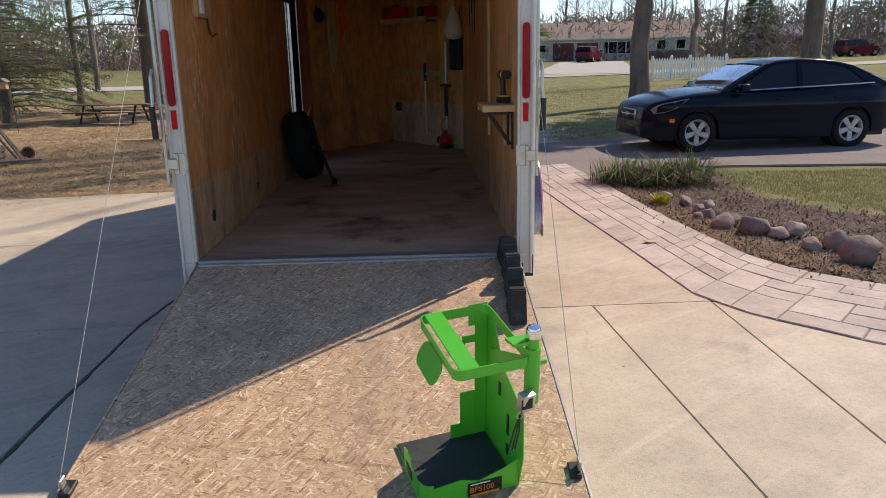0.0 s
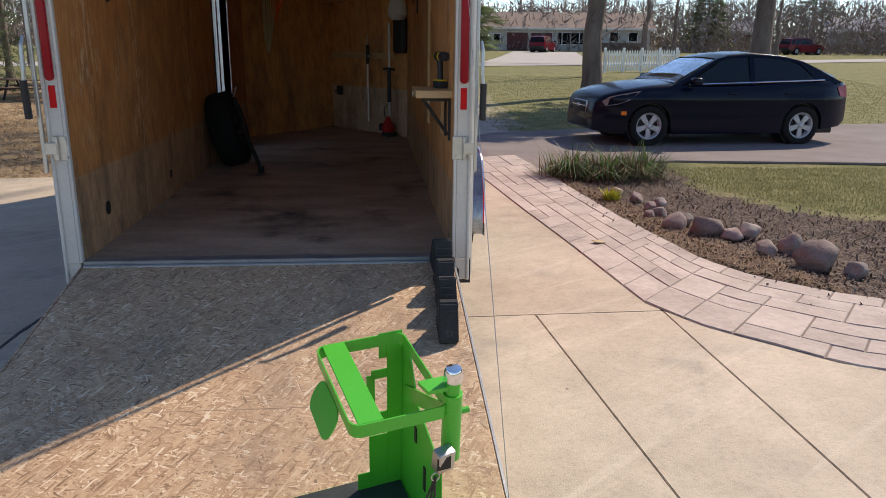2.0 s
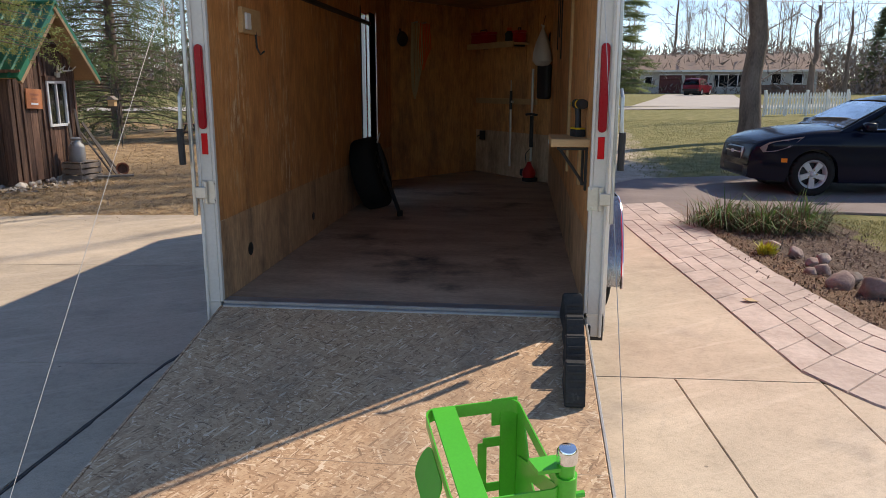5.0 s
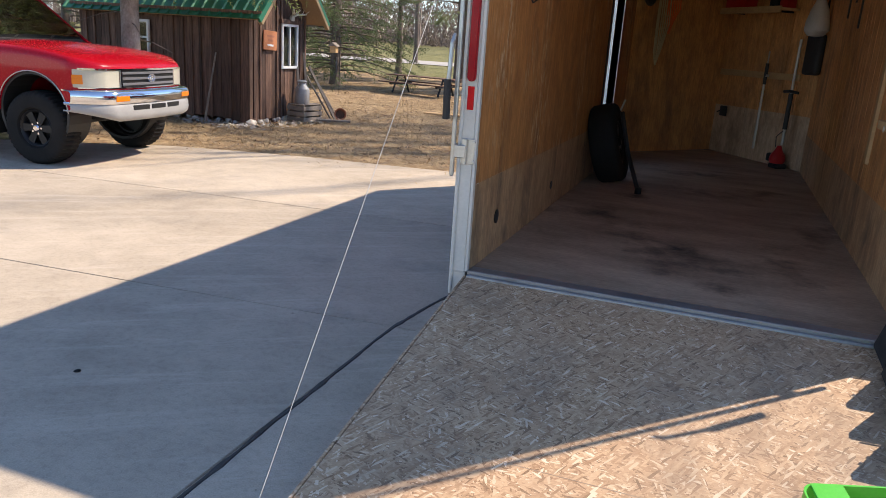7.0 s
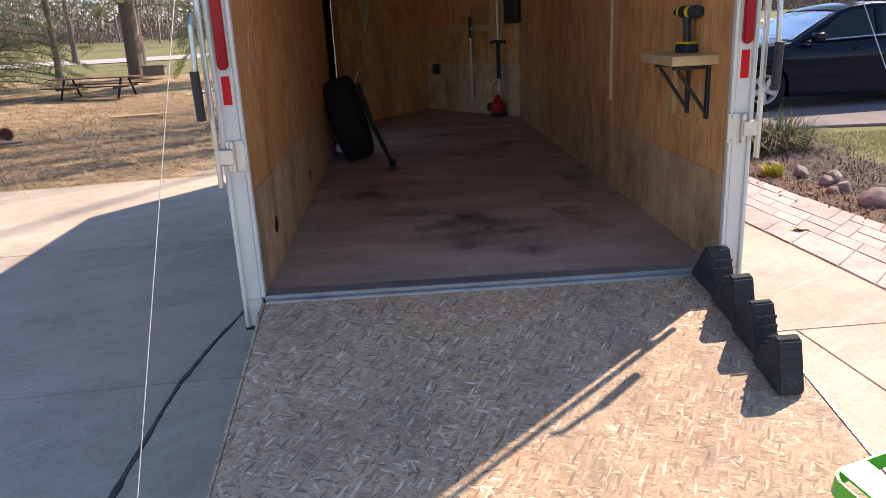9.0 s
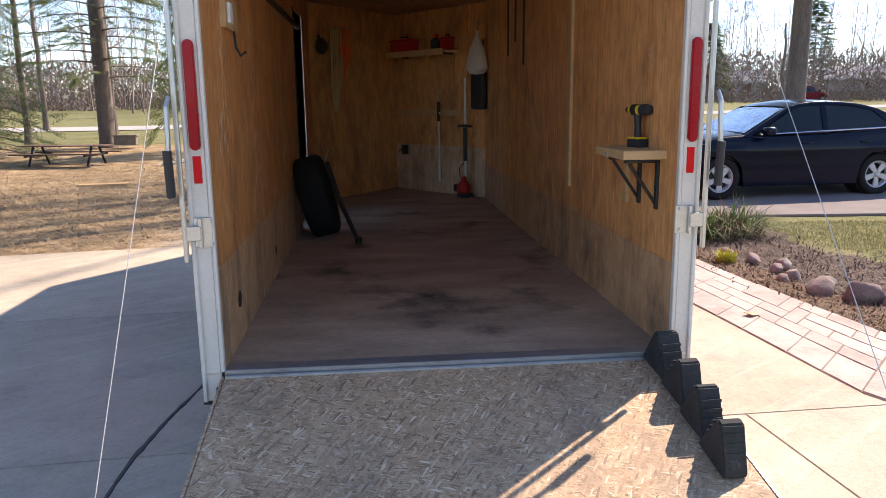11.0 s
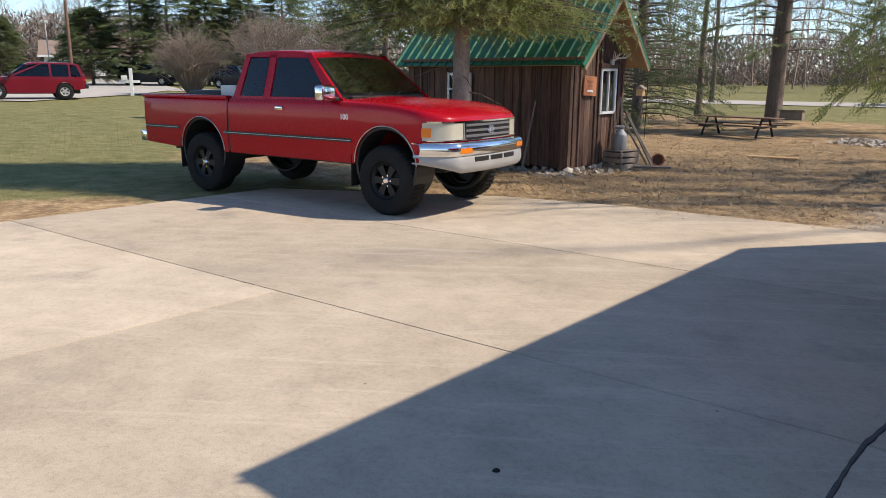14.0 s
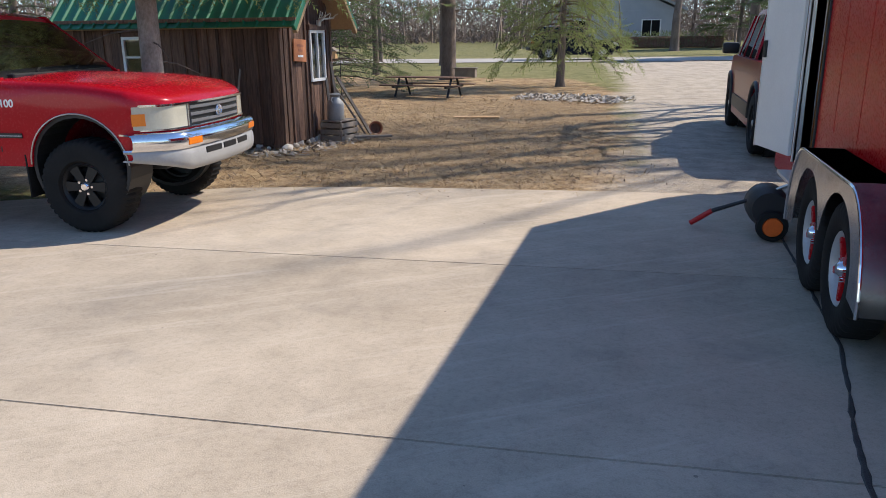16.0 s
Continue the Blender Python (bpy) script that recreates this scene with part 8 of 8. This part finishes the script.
for i, (x, y, h) in enumerate(((-66, 25.5, 8.0), (-64.5, 28.5, 9.5), (-63.0, 31.0, 10), (-61.5, 33.8, 9.0), (-60, 36.5, 10), (-58, 39.5, 9), (-98, 24, 10), (-104, 20, 11), (-100, 30, 9), (6.0, 45.5, 11), (4.0, 62, 14), (60, 95, 14), (42, 88, 12))):
    conifer(x, y, h * (0.8 + 0.13 * (i * 7 % 4)), (4.0 if i < 6 else 2.8) + 0.5 * (i % 3), 30 + i, NEEDLE_DARK, BARK, 0.08, 2800, r=0.14, size=0.85, droop=0.1)
# the right-hand trees
bare_tree(7.15, 18.5, 15, 0.30, 41, "grey barked tree trunk with a burl, leafless", 0.3)
conifer(12.0, 17.8, 16, 3.8, 42, NEEDLE, BARK, 0.3, 5000, "tall pine with a thick dark trunk", 0.27, 0.3, 0.45, 6, "pine")
for i, (x, y, h) in enumerate(((1.9, 11.2, 13), (2.3, 12.9, 15), (2.1, 14.4, 16), (2.6, 16.2, 17), (2.8, 18.2, 18))):
    bare_tree(x, y, h, 0.15, 44 + i, "slender leafless tree with upright limbs beyond the trailer", 0.22, 4, upright=True)
bare_tree(12.62, 18.95, 25.5, 0.27, 52, "very tall leafless tree behind the pine", 0.42, 5, upright=True)
bare_tree(10.2, 29.5, 9, 0.16, 43, "forked leafless tree beside the fence", 0.18)
for i, (x, y, h, r) in enumerate(((21, 52, 9, 0.25), (29, 66, 10, 0.2), (38, 64, 10, 0.2), (2, 98, 17, 0.25), (12, 102, 17, 0.25), (22, 106, 18, 0.25), (32, 104, 16, 0.25),
                                 (3.5, 50, 12, 0.35), (-1, 55, 12, 0.3), (-12.2, 33, 14, 0.13), (-16.5, 36, 14, 0.13), (-7, 52, 14, 0.2), (-74, 40, 9, 0.15), (-88, 34, 9, 0.15))):
    bare_tree(x, y, h, r, 60 + i, depth=3)
twig_bush(-37.7, 23.5, 5.2, 3.2, 99)
twig_bush(-34.2, 25.6, 5.0, 2.8, 98)
twig_bush(-41.5, 20.5, 3.8, 2.2, 97)


def woods():
    """Far leafless woods: many thin trunks with twigs."""
    g = np.random.default_rng(21)
    v, f = [], []

    def stick(p, q, r0, r1):
        p, q = np.array(p), np.array(q)
        d = q - p
        a = np.cross(d, (0.3, 0.5, 0.1))
        a /= np.linalg.norm(a)
        b = np.cross(d, a)
        b /= np.linalg.norm(b)
        i = len(v)
        for c, r in ((p, r0), (q, r1)):
            for k in range(3):
                w = 2 * math.pi * k / 3
                v.append(c + (a * math.cos(w) + b * math.sin(w)) * r)
        for k in range(3):
            j = (k + 1) % 3
            f.append((i + k, i + j, i + 3 + j, i + 3 + k))
    spots = []
    for k in range(560):
        a = g.uniform(-2.05, 1.25)
        left = a < -0.85
        R = g.uniform(105, 145) if a > 0.12 or left else g.uniform(62, 125)
        spots.append((R * math.sin(a), R * math.cos(a), left))
    for x, y, left in spots:
        z, h = height(x, y), g.uniform(7, 12) if left else g.uniform(9, 17)
        r = g.uniform(0.05, 0.13)
        top = (x + g.normal(0, 0.7), y + g.normal(0, 0.7), z + h)
        stick((x, y, z - 0.2), top, r, r * 0.3)
        for m in range(16):
            u = g.uniform(0.25, 1)
            b = np.array([x, y, z]) * (1 - u) + np.array(top) * u
            e = b + np.array([g.normal(0, 1.1), g.normal(0, 1.1), g.uniform(0.5, 2.4)])
            stick(b, e, r * 0.28, 0.012)
            for w in range(3):
                stick(b * 0.4 + e * 0.6, e + np.array([g.normal(0, 0.9), g.normal(0, 0.9), g.uniform(0, 1.3)]), 0.02, 0.008)
    tagged(batch("far_woods", v, f, TWIG), "hazy leafless woods on the skyline", "woods", kind="stuff")


woods()


def brush():
    """A low far belt of twiggy undergrowth."""
    g = np.random.default_rng(22)
    n = 300000
    a = np.where(g.uniform(0, 1, n) < 0.6, g.uniform(-2.1, -0.85, n), g.uniform(-0.85, 1.3, n))
    R = np.where(a < -0.85, g.uniform(108, 145, n), g.uniform(88, 140, n))
    x, y = R * np.sin(a), R * np.cos(a)
    z = np.array([height(p, q) for p, q in zip(x, y)]) + g.uniform(0, 1, n) ** 1.8 * np.where(a < -0.85, 8.0, 5.5)
    c = np.c_[x, y, z]
    d = g.normal(0, 1, (n, 3))
    d[:, 2] = np.abs(d[:, 2]) + 0.4
    d *= (1.1 / np.linalg.norm(d, axis=1))[:, None]
    w = g.normal(0, 0.055, (n, 3))
    v = np.stack([c - w, c + w, c + d], 1)
    tagged(batch("far_brush", v.reshape(-1, 3), np.arange(n * 3).reshape(n, 3), TWIG), "hazy twiggy undergrowth along the skyline", "brush", kind="stuff")


brush()


# ---- houses, fence, pole ----
def house(m, w, d, h, rise, wall, roof, label, items=(), gable_front=False):
    """A low house: its front is -y, w wide. Items: kind, x, width, z0, z1."""
    s = thing("house", label, "house", m=m)
    part("wall", boxed(-w / 2, w / 2, 0, d, -0.3, h, 0.01), wall, s)
    bm = bmesh.new()
    o = 0.6
    if not gable_front:
        pts = [(-o, h - 0.1), (d / 2, h + rise), (d + o, h - 0.1), (d + o, h - 0.25), (-o, h - 0.25)]
        prism(bm, pts, w + 2 * o)
        bmesh.ops.transform(bm, matrix=pose(-w / 2 - o, 0, 0) @ Matrix(((0, 0, 1, 0), (1, 0, 0, 0), (0, 1, 0, 0), (0, 0, 0, 1))), verts=bm.verts)
        top = part("roof", bm, roof, s)
        part("fascia", boxed(-w / 2 - o, w / 2 + o, -o - 0.03, -o, h - 0.3, h - 0.08), WHITE, s)
        part("chimney", boxed(w * 0.2, w * 0.2 + 0.8, d / 2, d / 2 + 0.6, h + rise - 0.5, h + rise + 0.5), BRICK, top)
    else:
        prism(bm, [(-w / 2 - o, h - 0.1), (0, h + rise), (w / 2 + o, h - 0.1), (w / 2 + o, h + 0.12), (0, h + rise + 0.25), (-w / 2 - o, h + 0.12)], d + 2 * o)
        bmesh.ops.transform(bm, matrix=pose(0, d + o, 0) @ Matrix(((1, 0, 0, 0), (0, 0, -1, 0), (0, 1, 0, 0), (0, 0, 0, 1))), verts=bm.verts)
        part("roof", bm, roof, s)
        bm = prism(bmesh.new(), [(-w / 2, h), (w / 2, h), (0, h + rise - 0.1)], 0.2)
        bmesh.ops.transform(bm, matrix=pose(0, 0.2, 0) @ Matrix(((1, 0, 0, 0), (0, 0, -1, 0), (0, 1, 0, 0), (0, 0, 0, 1))), verts=bm.verts)
        part("gable", bm, wall, s)
    for kind, x, ww, z0, z1 in items:
        if kind == "window":
            win = part("window", boxed(x - ww / 2 - 0.08, x + ww / 2 + 0.08, -0.06, 0.02, z0 - 0.08, z1 + 0.08, 0.01), WHITE, s)
            k = max(1, round(ww / 0.9))
            for i in range(k):
                part("pane", boxed(x - ww / 2 + ww * i / k + 0.03, x - ww / 2 + ww * (i + 1) / k - 0.03, -0.075, -0.062, z0, z1), CABIN, win)
        elif kind == "garage":
            g = part("garage_door", boxed(x - ww / 2, x + ww / 2, -0.04, 0.02, z0, z1), GARAGE, s, "dark red garage door")
            for i in range(4):
                part("door_panel", boxed(x - ww / 2 + 0.05, x + ww / 2 - 0.05, -0.06, -0.041, z0 + (z1 - z0) * i / 4 + 0.03, z0 + (z1 - z0) * (i + 1) / 4 - 0.03, 0.01), GARAGE, g)
            part("door_trim", boxed(x - ww / 2 - 0.1, x + ww / 2 + 0.1, -0.03, 0.0, z1, z1 + 0.1), WHITE, s)
        elif kind == "door":
            dd = part("front_door", boxed(x - ww / 2, x + ww / 2, -0.05, 0.02, z0, z1, 0.01), GARAGE, s)
            part("door_knob", spun([(0.0, -0.03), (0.03, -0.02), (0.02, 0.0)], 8, 'y', pose(x + ww * 0.35, -0.05, 1.0)), STEEL, dd)
        elif kind == "brick":
            part("brick_apron", boxed(x - ww / 2, x + ww / 2, -0.05, 0.0, z0, z1), BRICK, s)
        elif kind == "shutter":
            part("shutter", boxed(x - ww / 2, x + ww / 2, -0.07, 0.0, z0, z1, 0.01), CABIN, s)
    return s


house(on_land(24.1, 86.6, -13), 19.2, 9, 2.75, 1.9, SIDING, SHINGLE, "long low pale house with brown roof and two garage doors",
      [("garage", -6.1, 2.5, 0.0, 2.1), ("garage", -3.2, 2.5, 0.0, 2.1), ("window", 0.3, 2.0, 0.8, 2.1), ("shutter", -1.0, 0.4, 0.8, 2.1), ("shutter", 1.6, 0.4, 0.8, 2.1), ("door", 2.9, 1.0, 0.0, 2.1),
       ("window", 5.4, 1.0, 1.2, 2.2), ("window", 7.6, 1.0, 1.2, 2.2), ("brick", 6.4, 5.6, 0.0, 1.0), ("window", -8.6, 0.8, 0.9, 1.9)])
house(on_land(66, 84, -34), 18, 8, 2.7, 1.6, SIDING, SHINGLE_GREY, "far pale house with brick below its windows", [("window", -4, 1.6, 0.9, 2.1), ("window", 4, 1.6, 0.9, 2.1), ("door", 0, 1.0, 0.0, 2.1), ("brick", 0, 17, 0.0, 0.9)])
house(on_land(50, 98, -28), 8, 7, 2.6, 1.5, WHITE, SHINGLE_GREY, "far white garage building", [("window", 0, 1.0, 0.9, 1.9), ("door", 2, 1.0, 0, 2.1)])
house(on_land(-6.0, 66, 4), 11, 12, 3.0, 2.6, GREY_SIDING, SHINGLE_GREY, "grey gabled house behind the hedge", [("window", 3.2, 1.5, 0.9, 2.2), ("window", -3.0, 1.5, 0.9, 2.2)], True)
house(on_land(-92, 38, 66), 12, 8, 2.8, 1.8, WHITE, SHINGLE, "far white bungalow with a brown roof", [("garage", -2, 2.6, 0, 2.1), ("window", 3, 1.4, 0.9, 2.0)])
house(on_land(-72, 42, 60), 9, 8, 2.8, 2.0, SIDING, SHINGLE, "far pale gabled house", [("window", 0, 1.6, 0.9, 2.0)], True)
house(on_land(-52, 38, 50), 9, 7, 2.7, 1.7, WHITE, SHINGLE_GREY, "far white house behind the conifers", [("window", -2, 1.4, 0.9, 2.0), ("door", 1.5, 1, 0, 2.1)])


def picket_fence(a, b, n):
    f = thing("picket_fence", "white wooden picket fence beside the road", "fence")
    a, b = Vector(a), Vector(b)
    ang = math.atan2(b.y - a.y, b.x - a.x)
    me = None
    for k in range(n):
        p = a.lerp(b, k / (n - 1))
        m = pose(p.x, p.y, height(p.x, p.y) + 0.02, 0, 0, math.degrees(ang))
        if me is None:
            bm = prism(bmesh.new(), [(-0.045, 0.05), (0.045, 0.05), (0.045, 1.02), (0.0, 1.1), (-0.045, 1.02)], 0.022)
            bmesh.ops.transform(bm, matrix=Matrix(((1, 0, 0, 0), (0, 0, -1, 0), (0, 1, 0, 0), (0, 0, 0, 1))), verts=bm.verts)
            ob = part("picket", bm, WHITE, f)
            me = ob.data
        else:
            ob = new("picket", me)
            ob.parent = f
        ob.matrix_local = m
    L = (b - a).length
    c = a.lerp(b, 0.5)
    for z in (0.3, 0.8):
        rail = part("rail", boxed(-L / 2, L / 2, 0.022, 0.06, z, z + 0.08), WHITE, f)
        rail.matrix_local = pose(c.x, c.y, height(c.x, c.y) + 0.02, 0, 0, math.degrees(ang))
    for k in range(5):
        p = a.lerp(b, k / 4)
        post = part("post", boxed(-0.06, 0.06, 0.06, 0.16, -0.2, 1.2, 0.01), WHITE, f)
        post.matrix_local = pose(p.x, p.y, height(p.x, p.y) + 0.02, 0, 0, math.degrees(ang))


picket_fence((12.3, 33.6), (16.8, 35.4), 30)
b = thing("utility_pole", "tall dark wooden utility pole with wires", "utility pole", m=on_land(-58.0, 20.5, 0))
part("pole", tubed([(0, 0, -0.5), (0, 0, 11)], [0.13, 0.09], 10), BARN, b, smooth=True)
part("crossarm", boxed(-1.2, 1.2, -0.06, 0.06, 10.2, 10.35, 0.01), BARK, b)
for x in (-1.0, 0.0, 1.0):
    part("wire", tubed([(x, 0, 10.4), (x + 20, 22, 9.4), (x + 42, 46, 10.4)], 0.02, 5), BLACK, b)
b = thing("street_lamp", "thin pale lamp post by the side road", "lamp post", m=on_land(-71, 24.0, 0))
part("pole", tubed([(0, 0, -0.2), (0, 0, 5.2)], [0.07, 0.05], 8), SIDING, b)
part("head", boxed(-0.2, 0.2, -0.15, 0.15, 5.2, 5.35, 0.03), SIDING, b)
b = thing("post_box", "white wooden post with a crossbar", "post", m=on_land(-41.7, 16.9, 60))
part("post", boxed(-0.09, 0.09, -0.09, 0.09, 0, 1.5, 0.01), WHITE, b)
part("bar", boxed(-0.6, 0.45, -0.07, 0.07, 0.7, 0.84, 0.01), WHITE, b)
part("box", boxed(-0.5, -0.2, -0.12, 0.12, 0.84, 1.1, 0.02), WHITE, b)
b = thing("roadside_wire", "pale overhead wire along the road", "wire")
for z in (7.6, 7.1):
    part("wire", tubed([(-60, 26, z + 0.6), (-20, 38, z), (25, 50, z), (60, 64, z + 0.5), (120, 90, z + 1.5)], 0.022, 5), WIRE, b)
b = thing("hedge", "low clipped green hedge in front of the house", "hedge", m=on_land(-1.5, 62.5, 4))
pos = rng.uniform((-4.5, -0.6, 0.05), (4.5, 0.6, 1.25), (1500, 3))
way = rng.normal(0, 1, (1500, 3))
way /= np.linalg.norm(way, axis=1)[:, None]
sd = np.cross(way, (0.3, 0.2, 1.0))
sd /= np.linalg.norm(sd, axis=1)[:, None]
nv, nf = needle_spray()
hv, hf = spread(nv, nf, np.stack([way, sd, np.cross(sd, way)], 1) * 0.3, pos)
batch("foliage", hv, hf, NEEDLE_DARK, b)
part("stem_mass", boxed(-4.4, 4.4, -0.4, 0.4, 0.0, 0.9, 0.1), BARN, b)
b = thing("waste_bin", "tan bin beside the garage", "bin", m=on_land(11.5, 82.5, 0))
part("body", boxed(-0.45, 0.45, -0.45, 0.45, 0, 1.2, 0.05), PINE, b)
part("lid", boxed(-0.5, 0.5, -0.5, 0.5, 1.2, 1.3, 0.03), WHITE, b)


def picnic_table(m):
    t = thing("picnic_table", "low weathered picnic table with long benches", "picnic table", m=m)
    for k in range(5):
        part("top_plank", boxed(-1.2, 1.2, -0.36 + 0.145 * k, -0.225 + 0.145 * k, 0.70, 0.74, 0.005), BARN, t)
    for s in (-1, 1):
        for k in range(2):
            part("bench_plank", boxed(-1.2, 1.2, s * 0.75 - 0.13 + 0.135 * k, s * 0.75 - 0.005 + 0.135 * k, 0.42, 0.46, 0.005), BARN, t)
        part("crossbar", boxed(s * 0.8 - 0.03, s * 0.8 + 0.03, -0.8, 0.8, 0.34, 0.42, 0.005), BLACK, t)
        for q in (-1, 1):
            part("leg", tubed([(s * 0.8, q * 0.25, 0.7), (s * 0.8, q * 0.62, 0.0)], 0.035, 6), BLACK, t)


picnic_table(on_land(-7.9, 16.3, -8) @ Matrix.Diagonal((0.92, 0.72, 0.66, 1)))
b = thing("tree_box", "brown wooden box fixed to the pine trunk", "box", m=pose(-8.45, 22.72, height(-8.5, 23) + 0.25))
part("box", boxed(-0.35, 0.35, -0.25, 0.06, -0.15, 0.14, 0.01), GREYWOOD, b)
part("lid", boxed(-0.4, 0.4, -0.3, 0.06, 0.14, 0.18, 0.01), GREYWOOD, b)
b = thing("bird_feeder", "small wooden bird feeder hung from a hooked pole", "bird feeder", m=on_land(-9.6, 14.2, 0) @ Matrix.Scale(0.7, 4))
part("pole", tubed([(0.25, 0, -0.2), (0.25, 0, 1.9), (0.2, 0, 2.05), (0.05, 0, 2.05), (0.0, 0, 1.95)], 0.012, 6), BLACK, b)
part("house_body", boxed(-0.12, 0.12, -0.1, 0.1, 1.45, 1.68, 0.005), PINE, b)
part("roof", prism(bmesh.new(), [(-0.19, 1.68), (0.19, 1.68), (0.0, 1.82)], 0.3, pose(0, 0.15, 0, 90)), GREYWOOD, b)
part("hanger", tubed([(0, 0, 1.8), (0, 0, 1.96)], 0.005, 5), BLACK, b)

paver_walk()
